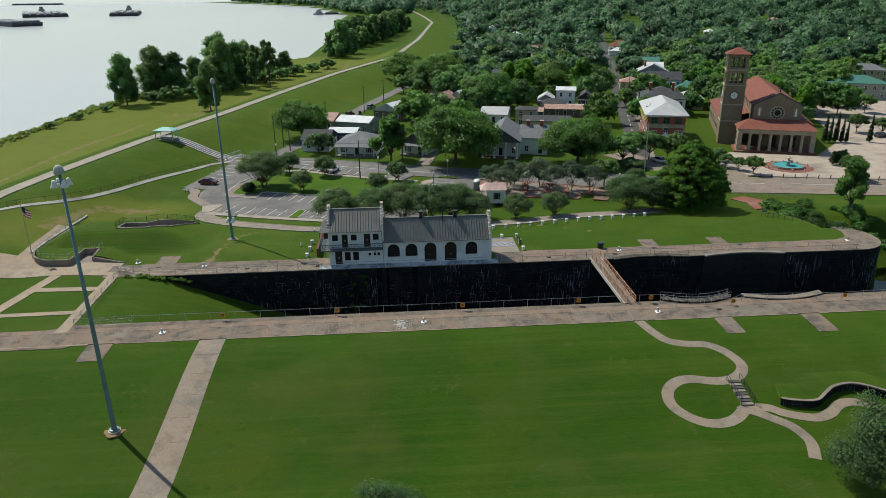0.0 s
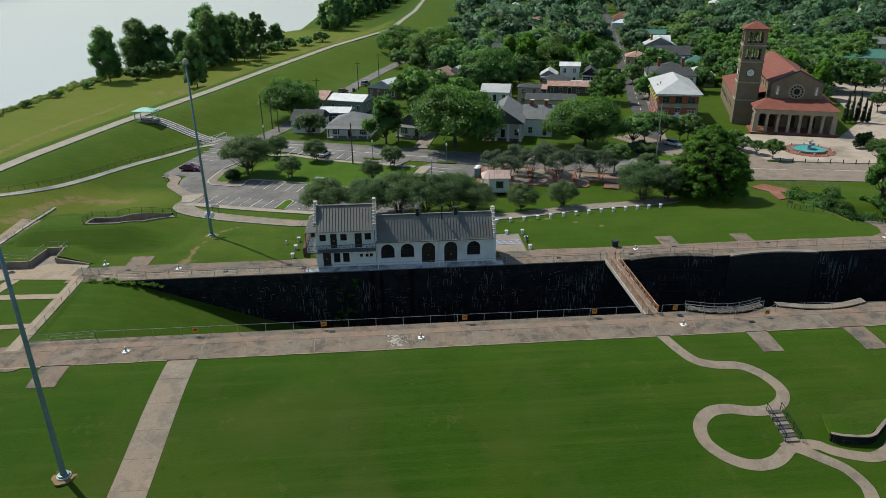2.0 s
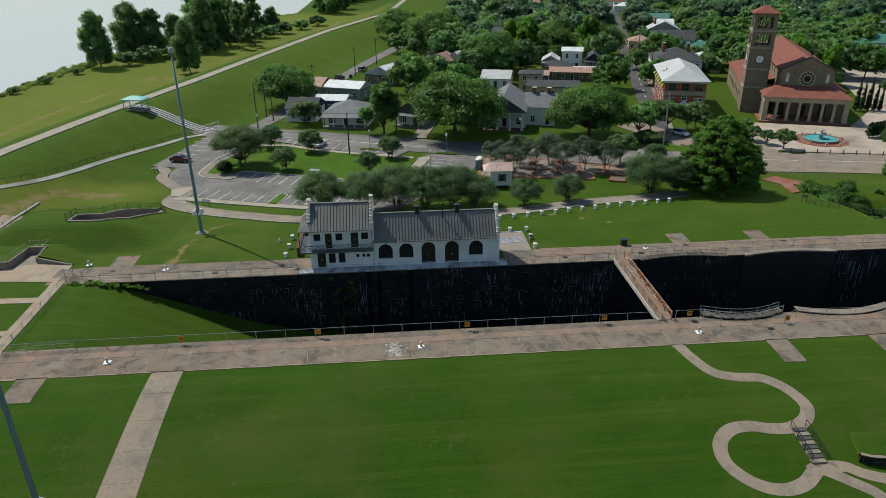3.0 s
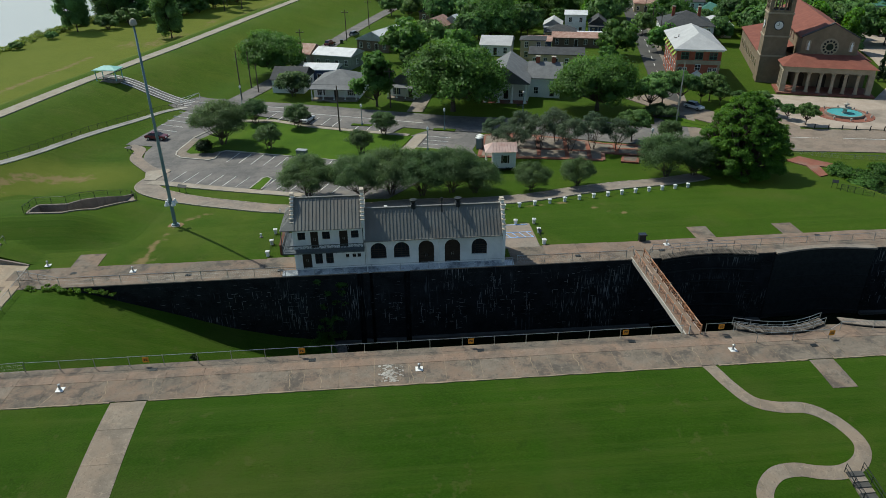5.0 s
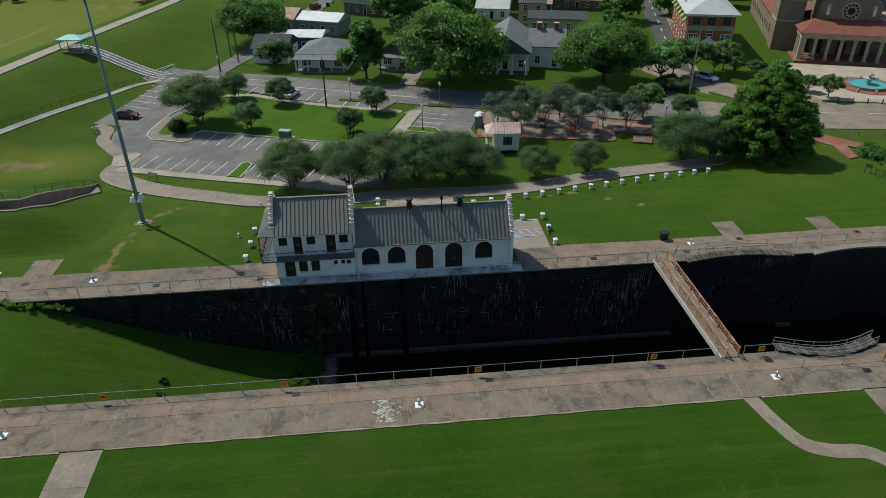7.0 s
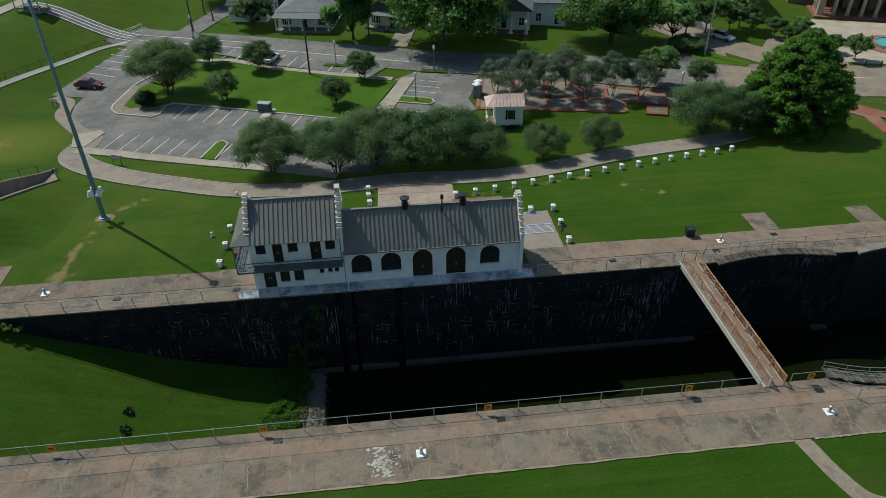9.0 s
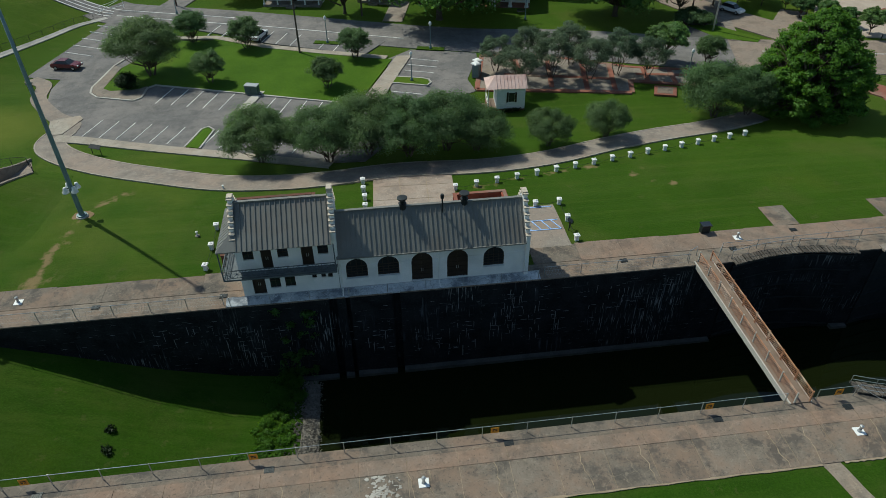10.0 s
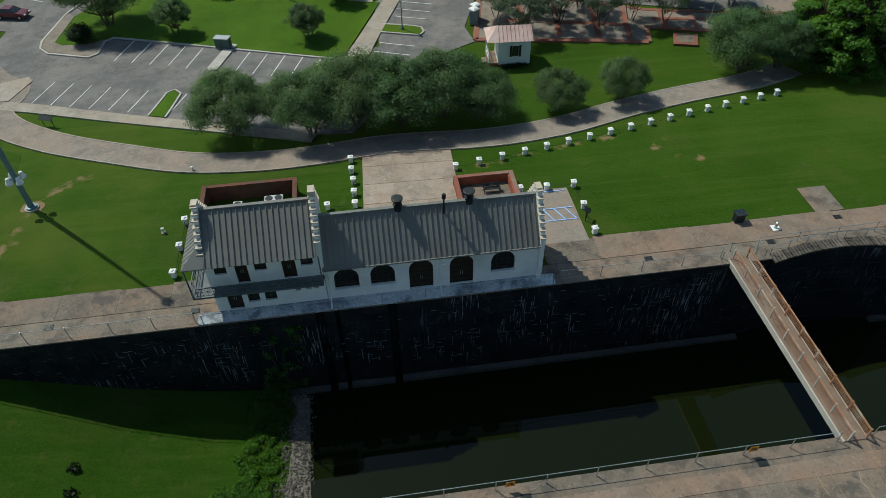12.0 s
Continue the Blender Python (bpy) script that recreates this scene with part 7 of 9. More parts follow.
# garden stairs with pipe rails
st = thing("garden_stairs", pose(6.7, -36.7, 0), "concrete garden steps with dark pipe rails", "stairs")
for k in range(8):
    u = k / 7
    x, y = 0.2 - 0.15 * u, 1.75 - 3.5 * u
    z = ground(6.9, -34.9) + (ground(6.8, -38.6) - ground(6.9, -34.9)) * u + 0.08
    part("step", boxes((x - 0.65, y - 0.27, z - 0.5, x + 0.65, y + 0.23, z + 0.06)), "concrete_plain" if k % 2 else "dark_asphalt", st)
for sx in (-0.7, 0.75):
    z0, z1 = ground(6.9, -34.9), ground(6.8, -38.6)
    rail = part("handrail", tube(bmesh.new(), [(sx + 0.2, 2.1, z0 + 0.9), (sx + 0.05, -1.9, z1 + 0.95)], 0.035, n=6), "dark_iron", st)
    part("midrail", tube(bmesh.new(), [(sx + 0.2, 2.1, z0 + 0.5), (sx + 0.05, -1.9, z1 + 0.55)], 0.03, n=6), "dark_iron", rail)
    for u in (0, 0.33, 0.66, 1):
        part("post", tube(bmesh.new(), [(sx + 0.2 - 0.15 * u, 2.1 - 4 * u, z0 + (z1 - z0) * u - 0.1), (sx + 0.2 - 0.15 * u, 2.1 - 4 * u, z0 + (z1 - z0) * u + 0.92)], 0.03, n=6), "dark_iron", rail)

# ---- scrub, rubble and grass on the banks ----
def scrub(name, label, areas, per, size, leaf, seed, height):
    r = random.Random(seed)
    lumps = []
    for x0, y0, x1, y1, n, s in areas:
        for _ in range(n):
            x, y, q = r.uniform(x0, x1), r.uniform(y0, y1), s * r.uniform(0.5, 1.2)
            lumps.append((x, y, height(x, y) + q * 0.35, q, q, q * 0.75))
    me = leaf_mesh(name, lumps, per * len(lumps), size, seed, 0.4)
    return tagged(part(name, me, leaf), label, "bushes", kind="stuff")


scrub("bank_scrub", "lush green weeds at the foot of the grass bank", [(-43.2, -16.0, -39.2, -9, 200, 0.42), (-41.2, -9, -38.4, -3, 50, 0.45), (-40.2, -3, -37.6, -0.4, 20, 0.7)], 330, 0.085, "weeds", 7, lambda x, y: bank(x))
scrub("wall_creeper", "dark green creeper hanging down the lock wall", [(-39.2, -0.15, -36.0, 0.05, 26, 0.62)], 200, 0.13, "leaf_oak", 8, lambda x, y: -1.2 - 8 * abs(math.sin(x * 37)))
scrub("wall_creeper", "weeds rooted on the lock wall's top", [(-72.8, -0.5, -68, 0.7, 26, 0.3), (-68, -0.7, -62.5, 0.0, 30, 0.26)], 150, 0.085, "weeds", 9, lambda x, y: bank(x) * 0.45)
scrub("bank_bushes", "dense green bushes below the street bend", [(46.5, 22, 54, 31, 30, 1.4), (51, 18, 58, 24, 18, 0.9), (56, 22, 64, 28, 14, 1.3), (52, 11, 60, 18, 30, 0.8), (62, 4, 74, 16, 20, 1.4)], 900, 0.2, "leaf_oak", 11, lambda x, y: max(sheet(x, y), -4.5))
cx_, cy_ = [p[0] for p in CREST], [p[1] for p in CREST]
strips_ = []
for k in range(90):
    yy = 40 + 4.2 * k
    xx = float(np.interp(yy, cy_, cx_)) - shore(yy) * (1.03 if yy < 250 else 1.06)
    strips_.append((xx + 0.5, yy, xx + 13, yy + 5, 12 if yy < 250 else 4, 0.85 if yy < 190 else 1.5))
scrub("riverbank_scrub", "yellow-green scrub along the river's edge", strips_, 150, 0.3, "leaf_scrub", 12, lambda x, y: max(sheet(x, y), -5.3))
scrub("stump_weeds", "small weed clumps on the grass bank", [(-52.9, -7.6, -52.3, -7.0, 4, 0.32), (-52.7, -9.7, -52.1, -9.1, 4, 0.32)], 60, 0.12, "leaf_dark", 13, lambda x, y: bank(x))
# the lower lawn's trees, at the picture's edge at the start
near_oak = make_tree("lawn_tree", "green broadleaf tree on the lower lawn", 8.5, 8.5, "leaf_olive", 36000, 0.13, 95, 0.22, 2.2, 1, 0.25, 12)
plant(near_oak, 12.4, -51.2, 1.0)
plant(near_oak, -32.2, -55.6, 0.72, 90, 0.86)
retire(near_oak)
r = random.Random(3)
verts, faces = [], []
for k in range(2200):
    y = r.uniform(-16, -0.6)
    x = -36.9 + r.gauss(0, 0.8) - (0.5 if y < -9 else 0)
    s = r.uniform(0.05, 0.15) * (1.8 if k % 23 == 0 else 1)
    z = bank(x) + 0.06
    b0 = len(verts)
    for i in range(6):
        d = ((1, 0, 0), (-1, 0, 0), (0, 1, 0), (0, -1, 0), (0, 0, 0.8), (0, 0, -0.6))[i]
        verts.append((x + d[0] * s * r.uniform(0.6, 1.1), y + d[1] * s * r.uniform(0.6, 1.1), z + d[2] * s))
    faces += [(b0 + i, b0 + j, b0 + 4) for i, j in ((0, 2), (2, 1), (1, 3), (3, 0))] + [(b0 + j, b0 + i, b0 + 5) for i, j in ((0, 2), (2, 1), (1, 3), (3, 0))]
me = bpy.data.meshes.new("rubble")
me.from_pydata(verts, [], faces)
M["rubble"] = mat("rubble", (0.085, 0.078, 0.066), (0.19, 0.172, 0.148), 0.95, 1.5, 9, 0.3, island=0.3)
tagged(part("rubble", me, "rubble"), "grey rubble and broken stone at the water's edge", "rubble", kind="stuff")
patch("rubble_bank", [(-38.9, -16.1), (-35.2, -16.1), (-35.2, -1), (-37.0, -1), (-37.3, -4), (-37.6, -8), (-38.0, -10), (-38.8, -12.5), (-38.4, -14)], "rubble", 0.06, label="bare gravel bank at the water's edge", category="bank", height=lambda x, y: bank(x))


# ---- the town ----
M["church_brick"] = mat("church_brick", (0.165, 0.130, 0.088), (0.27, 0.215, 0.150), 0.85, 0.6, 7, 0.3, c=(0.22, 0.165, 0.105))
M["church_stone"] = mat("church_stone", (0.30, 0.25, 0.18), (0.42, 0.36, 0.27), 0.85, 0.6, 7, 0.2)
M["red_tile"] = mat("red_tile", (0.17, 0.054, 0.038), (0.26, 0.094, 0.066), 0.85, 0.6, 8, 0.3, c=(0.19, 0.07, 0.05), stretch=(1, 1, 1))
M["grey_roof"] = mat("grey_roof", (0.13, 0.135, 0.14), (0.21, 0.215, 0.22), 0.8, 0.7, 6, 0.2)
M["dark_roof"] = mat("dark_roof", (0.04, 0.042, 0.045), (0.085, 0.088, 0.092), 0.85, 0.7, 6, 0.2)
M["white_roof"] = mat("white_roof", (0.60, 0.61, 0.62), (0.78, 0.79, 0.80), 0.5, 0.7, 6, 0.05, c=(0.5, 0.5, 0.5))
M["light_roof"] = mat("light_roof", (0.40, 0.40, 0.40), (0.55, 0.55, 0.55), 0.55, 0.4, 6, 0.05)
M["rust_roof"] = mat("rust_roof", (0.28, 0.12, 0.08), (0.50, 0.36, 0.30), 0.7, 0.8, 5, 0.1)
M["green_roof"] = mat("green_roof", (0.05, 0.16, 0.12), (0.08, 0.22, 0.17), 0.6, 0.7, 6, 0.05)
M["red_brick"] = mat("red_brick", (0.24, 0.06, 0.035), (0.38, 0.12, 0.07), 0.85, 0.8, 9, 0.2)
M["brown_brick"] = mat("brown_brick", (0.13, 0.09, 0.065), (0.21, 0.155, 0.115), 0.85, 0.8, 9, 0.2)
M["grey_siding"] = mat("grey_siding", (0.24, 0.26, 0.22), (0.33, 0.35, 0.30), 0.7, 0.8, 9, 0.1)
M["tan_wall"] = mat("tan_wall", (0.42, 0.33, 0.19), (0.55, 0.45, 0.29), 0.8, 0.8, 9, 0.1)
M["blue_siding"] = mat("blue_siding", (0.03, 0.05, 0.11), (0.05, 0.075, 0.15), 0.7, 0.8, 9, 0.1)
M["awning_green"] = mat("awning_green", (0.20, 0.28, 0.04), (0.30, 0.40, 0.07), 0.7, 1, 8, 0.1)
M["pool"] = water_mat("pool", (0.10, 0.42, 0.45), 0.05, 1.5, 0.1)
M["car_red"] = mat("car_red", (0.10, 0.012, 0.016), (0.14, 0.02, 0.024), 0.25, 1, 5, 0, spec=0.6)
M["car_white"] = mat("car_white", (0.72, 0.73, 0.74), (0.78, 0.79, 0.80), 0.25, 1, 5, 0, spec=0.6)
M["car_grey"] = mat("car_grey", (0.18, 0.20, 0.22), (0.22, 0.24, 0.26), 0.3, 1, 5, 0, spec=0.6)
M["car_dark"] = mat("car_dark", (0.02, 0.022, 0.03), (0.03, 0.032, 0.04), 0.3, 1, 5, 0, spec=0.6)
M["tyre"] = mat("tyre", (0.012, 0.012, 0.012), (0.025, 0.025, 0.025), 0.9, 3, 12, 0.2)


def roof_mesh(w, d, h, rise, style, over):
    """A gable or hip roof over a w x d plan with its eaves at h; the front is at y = 0."""
    bm = bmesh.new()
    a, b, c, e = -w / 2 - over, w / 2 + over, -over, d + over
    if style == "gable_front":
        r = [(0, c, h + rise), (0, e, h + rise)]
        quads = ((0, 4, 5, 3), (1, 2, 5, 4), (0, 1, 4), (2, 3, 5))
    elif style == "gable_side":
        r = [(a, d / 2, h + rise), (b, d / 2, h + rise)]
        quads = ((0, 1, 5, 4), (2, 3, 4, 5), (3, 0, 4), (1, 2, 5))
    else:
        k = min(w, d) / 2
        r = [(0, c + k + over, h + rise), (0, e - k - over, h + rise)] if d >= w else [(a + k + over, d / 2, h + rise), (b - k - over, d / 2, h + rise)]
        quads = ((0, 1, 4), (1, 2, 5, 4), (2, 3, 5), (3, 0, 4, 5)) if d >= w else ((0, 1, 5, 4), (1, 2, 5), (2, 3, 4, 5), (3, 0, 4))
    v = [bm.verts.new(p) for p in ((a, c, h), (b, c, h), (b, e, h), (a, e, h), *r)]
    for q in quads:
        bm.faces.new([v[i] for i in q])
    ex = bmesh.ops.extrude_face_region(bm, geom=bm.faces[:])
    for g in ex["geom"]:
        if isinstance(g, bmesh.types.BMVert):
            g.co.z += 0.16
    bmesh.ops.recalc_face_normals(bm, faces=bm.faces[:])
    return bm


def add_window(parent, m, w, h, frame_m="white_paint", shutters=None):
    """A framed window on a wall; m places its lower middle, facing local -y."""
    win = part("window", boxes((-w / 2, -0.05, 0, w / 2, 0.0, h)), "glass", parent)
    win.matrix_basis = m
    part("window_frame", boxes((-w / 2 - 0.08, -0.09, h, w / 2 + 0.08, 0.0, h + 0.1), (-w / 2 - 0.08, -0.09, 0, -w / 2, 0.0, h), (w / 2, -0.09, 0, w / 2 + 0.08, 0.0, h), (-w / 2 - 0.12, -0.12, -0.1, w / 2 + 0.12, 0.0, 0), (-0.03, -0.08, 0, 0.03, -0.051, h), (-w / 2, -0.08, h / 2 - 0.03, -0.03, -0.051, h / 2 + 0.03), (0.03, -0.08, h / 2 - 0.03, w / 2, -0.051, h / 2 + 0.03)), frame_m, win)
    if shutters:
        for x in (-w / 2 - 0.4, w / 2 + 0.1):
            part("shutter", boxes((x, -0.08, 0, x + 0.3, -0.01, h)), shutters, win)
    return win


TOWN = []


def town_house(x, y, rz, w, d, h, rise, style, wall, roof, label, porch=0.0, storeys=1, cols=0, base=0.4, chimney=0, over=0.4, shutters=None, category="house", side_windows=True, door=True):
    """A house whose front middle stands at (x, y), turned by rz, with walls, roof, openings and porch as parts."""
    TOWN.append((x, y))
    z = min(ground(x, y), ground(x, y + d * 0.5))
    t = thing("house", pose(x, y, z, 0, 0, rz), label, category)
    bm = boxes((-w / 2, 0, -0.4, w / 2, d, h))
    if style != "hip":
        for yy in ((0, 0.2), (d - 0.2, d)) if style == "gable_front" else ():
            slab(bm, [(-w / 2, h), (w / 2, h), (0, h + rise)], yy[0], yy[1])
        for xx in ((-w / 2, -w / 2 + 0.2), (w / 2 - 0.2, w / 2)) if style == "gable_side" else ():
            a = [bm.verts.new((xx[i], yy, zz)) for i in (0, 1) for yy, zz in ((0, h), (d, h), (d / 2, h + rise))]
            for q in ((0, 2, 1), (3, 4, 5), (0, 1, 4, 3), (1, 2, 5, 4), (2, 0, 3, 5)):
                bm.faces.new([a[i] for i in q])
    part("wall", bm, wall, t)
    part("roof", roof_mesh(w, d, h, rise, style, over), roof, t)
    n = max(2, int(w / 2.8))
    for s in range(storeys):
        zs = 0.9 + s * (h / storeys)
        for k in range(n):
            wx = -w / 2 + w * (k + 0.5) / n
            if door and s == 0 and k == n // 2:
                dd = part("door", boxes((wx - 0.5, -0.05, 0.3, wx + 0.5, -0.002, 2.4)), "dark_wood", t)
                part("door_frame", boxes((wx - 0.62, -0.08, 0.3, wx - 0.5, -0.002, 2.5), (wx + 0.5, -0.08, 0.3, wx + 0.62, -0.002, 2.5), (wx - 0.62, -0.08, 2.4, wx + 0.62, -0.002, 2.52)), "white_paint", dd)
            else:
                add_window(t, pose(wx, -0.002, zs), 0.95, 1.5, shutters=shutters)
        if side_windows:
            for k in range(max(1, int(d / 4.5))):
                yy = d * (k + 0.5) / max(1, int(d / 4.5))
                add_window(t, pose(-w / 2 - 0.002, yy, zs, 0, 0, -90), 0.9, 1.4)
                add_window(t, pose(w / 2 + 0.002, yy, zs, 0, 0, 90), 0.9, 1.4)
    if porch:
        part("porch_floor", boxes((-w / 2, -porch, -0.3, w / 2, -0.01, base)), "concrete_plain", t)
        bm = bmesh.new()
        v = [bm.verts.new(p) for p in ((-w / 2 - 0.3, -porch - 0.3, h - 0.55), (w / 2 + 0.3, -porch - 0.3, h - 0.55), (w / 2 + 0.3, 0.3, h + 0.12), (-w / 2 - 0.3, 0.3, h + 0.12))]
        bm.faces.new(v)
        ex = bmesh.ops.extrude_face_region(bm, geom=bm.faces[:])
        for g in ex["geom"]:
            if isinstance(g, bmesh.types.BMVert):
                g.co.z += 0.14
        bmesh.ops.recalc_face_normals(bm, faces=bm.faces[:])
        part("porch_roof", bm, roof, t)
        cols = cols or 5
        for k in range(cols):
            cx = -w / 2 + 0.2 + (w - 0.4) * k / (cols - 1)
            part("column", lathe(bmesh.new(), [(0.2, base), (0.2, base + 0.12), (0.13, base + 0.2), (0.11, h - 0.75), (0.18, h - 0.66), (0.18, h - 0.54)], 8, (cx, -porch + 0.15, 0)), "white_paint", t)
        part("step", boxes((-0.9, -porch - 0.9, -0.3, 0.9, -porch - 0.01, base * 0.5)), "concrete_plain", t)
    for k in range(chimney):
        cx = -w * 0.25 + k * w * 0.5
        ch = part("chimney", boxes((cx - 0.45, d * 0.45, h, cx + 0.45, d * 0.45 + 0.9, h + rise + 1.3)), "red_brick", t)
        part("chimney_cap", boxes((cx - 0.55, d * 0.45 - 0.1, h + rise + 1.302, cx + 0.55, d * 0.45 + 1.0, h + rise + 1.45)), "stone_cap", ch)
    return t


town_house(-41.4, 90.2, -11, 11, 11, 3.3, 2.4, "hip", "white_paint", "grey_roof", "white clapboard cottage with a columned porch and grey hip roof", 2.4, cols=5, shutters="dark_wood")
town_house(-53.5, 97.0, -11, 8, 9, 3.2, 2.2, "gable_side", "white_paint", "dark_roof", "white clapboard house with a dark roof behind a grey shrub")
town_house(-46.5, 106, -11, 8.5, 7, 3.4, 1.0, "gable_side", "blue_siding", "white_roof", "low blue outbuilding with a white metal roof")
town_house(-44.2, 122.8, -24, 11.5, 8, 3.5, 1.5, "gable_side", "grey_siding", "white_roof", "grey-green clapboard house with a white metal roof")
town_house(-53.5, 128, -24, 6, 8, 3.2, 2.2, "gable_side", "grey_siding", "rust_roof", "small shed with a brown rusted roof")
town_house(-33.1, 145.6, -33, 11.6, 16, 3.2, 2.6, "gable_front", "brown_brick", "white_roof", "brown brick hall with a white metal gable roof", side_windows=True)
town_house(-25.4, 88.8, -25, 7.0, 13, 3.4, 2.6, "gable_front", "white_paint", "grey_roof", "small white cottage with a front porch under trees", 1.8, cols=4, shutters="blue_siding")
wph = town_house(-1.6, 84.4, -14, 10.5, 15, 4.6, 3.6, "gable_front", "white_paint", "grey_roof", "white house with tall columns and a grey gable roof", 0, shutters=None)
for k in range(4):
    part("column", lathe(bmesh.new(), [(0.42, 0.0), (0.42, 0.25), (0.3, 0.35), (0.27, 4.3), (0.4, 4.45), (0.4, 4.62)], 12, (-4.6 + 3.07 * k, -2.6, 0)), "white_paint", wph)
part("portico_floor", boxes((-5.2, -3.1, -0.4, 5.2, -0.02, 0.02)), "brick_paving", wph)
bm = roof_mesh(10.5, 3.2, 4.6, 3.6, "gable_front", 0.4)
bm.transform(Matrix.Translation((0, -3.2, 0.003)))
part("portico_roof", bm, "grey_roof", wph)
part("pediment", slab(bmesh.new(), [(-5.1, 4.62), (5.1, 4.62), (0, 8.1)], -3.0, -2.8), "white_paint", wph)
town_house(7.8, 86, -14, 7.5, 10, 4.4, 2.8, "gable_side", "white_paint", "grey_roof", "white side wing with a blue-grey roof and chimneys", chimney=2)
town_house(3.5, 134, -15, 9, 12, 3.0, 1.8, "gable_side", "white_paint", "light_roof", "low white house with a patched light metal roof")
town_house(18.5, 119, -15, 15, 9, 3.4, 1.2, "gable_side", "tan_wall", "dark_roof", "low tan building with a dark flat-pitched roof")
town_house(13.5, 128, -15, 7, 6, 5.6, 0.8, "hip", "tan_wall", "dark_roof", "square tan two-storey block with a dark roof", storeys=2)
town_house(18.2, 140, -15, 7, 8, 3.2, 1.0, "gable_side", "blue_siding", "rust_roof", "small blue house with a rusty striped roof")
town_house(31.5, 146.5, -15, 15, 7, 2.8, 1.2, "gable_side", "brown_brick", "rust_roof", "long low shed with a rusty metal roof")
town_house(28.5, 156, -15, 10, 8, 3.0, 1.8, "hip", "tan_wall", "dark_roof", "low house with a brown roof")
town_house(39.5, 155, -15, 11, 3, 2.6, 0.3, "gable_side", "white_paint", "white_roof", "white flat carport beside the side street", door=False, side_windows=False)
town_house(29.2, 169.5, -15, 6, 9, 3.0, 2.0, "gable_front", "white_paint", "light_roof", "small white house with a grey porch gable", 1.5, cols=3)
town_house(37.0, 169, -15, 7.2, 8, 6.4, 1.0, "gable_side", "white_paint", "white_roof", "narrow white two-storey house with a white roof", storeys=2)
town_house(43.8, 164.5, -15, 6, 9, 3.8, 2.4, "gable_front", "blue_siding", "dark_roof", "dark blue gabled house with white trim", 1.6, cols=3)
town_house(-14.5, 166, -28, 8, 13, 3.0, 2.8, "gable_front", "tan_wall", "rust_roof", "cottage with a rusted brown metal roof")
town_house(-5.6, 174, -28, 7, 12, 3.2, 2.6, "gable_front", "grey_siding", "white_roof", "grey cottage with a bright white metal roof")
town_house(-12, 200, -28, 8, 10, 3.2, 2.4, "gable_front", "brown_brick", "dark_roof", "brown cottage with a pale gable under trees")
town_house(6, 214, -20, 10, 9, 3.4, 2.0, "gable_side", "white_paint", "white_roof", "house with a white metal roof among trees")
town_house(26, 297, -18, 9, 10, 3.4, 2.6, "gable_front", "white_paint", "white_roof", "white-roofed cottage among trees")
town_house(50, 313, -18, 12, 10, 5.6, 3.4, "gable_front", "brown_brick", "dark_roof", "tall brown house with a steep dark gable", storeys=2)
town_house(66, 143, -16, 16, 16, 6.2, 3.6, "hip", "white_paint", "dark_roof", "large old house with a dark hip roof and brick chimneys", storeys=2, chimney=2)
town_house(88, 198, -16, 14, 11, 5.8, 3.2, "gable_side", "white_paint", "dark_roof", "white two-storey house with a black roof", storeys=2)
town_house(93, 226, -16, 14, 12, 6.4, 3.6, "gable_front", "white_paint", "light_roof", "large white house with dormered gables", storeys=2, chimney=1)
town_house(104, 258, -16, 12, 10, 5.0, 2.4, "gable_side", "white_paint", "white_roof", "white house with a bright metal roof", storeys=2)
town_house(95.5, 190, -16, 10, 12, 3.4, 2.4, "hip", "white_paint", "green_roof", "low house with a teal-green metal roof")
town_house(82, 156, -16, 10, 12, 3.8, 1.6, "gable_front", "tan_wall", "light_roof", "tan metal shed with a pale roof", side_windows=False)
town_house(78, 213, -16, 9, 9, 3.4, 2.2, "hip", "tan_wall", "rust_roof", "small brown-roofed cottage beside the street")
town_house(129, 388, -16, 15, 13, 6.0, 4.0, "hip", "white_paint", "red_tile", "large white house with a red tile hip roof", storeys=2)
town_house(158, 171, -22, 22, 14, 6.4, 2.6, "hip", "grey_siding", "green_roof", "two-storey school wing with a grey-green hip roof", storeys=2, category="building")
town_house(196, 222, -22, 20, 12, 5.6, 2.6, "hip", "tan_wall", "grey_roof", "yellow-walled building with a grey roof", storeys=2, category="building")
town_house(178, 290, -20, 16, 12, 3.6, 1.2, "gable_side", "white_paint", "white_roof", "long low house with a white roof")
town_house(214, 262, -20, 16, 12, 4.2, 2.4, "gable_front", "white_paint", "light_roof", "pale gabled house among trees")
town_house(246, 320, -20, 16, 12, 6.0, 3.6, "gable_front", "white_paint", "grey_roof", "white gabled house with a blue-grey roof", storeys=2)
town_house(232, 380, -20, 22, 12, 3.6, 0.8, "gable_side", "tan_wall", "white_roof", "long low building with a flat white roof", category="building")
rh = random.Random(21)
ROOFS = ("white_roof", "light_roof", "grey_roof", "dark_roof", "rust_roof", "light_roof", "red_tile", "green_roof")
HOMES = []
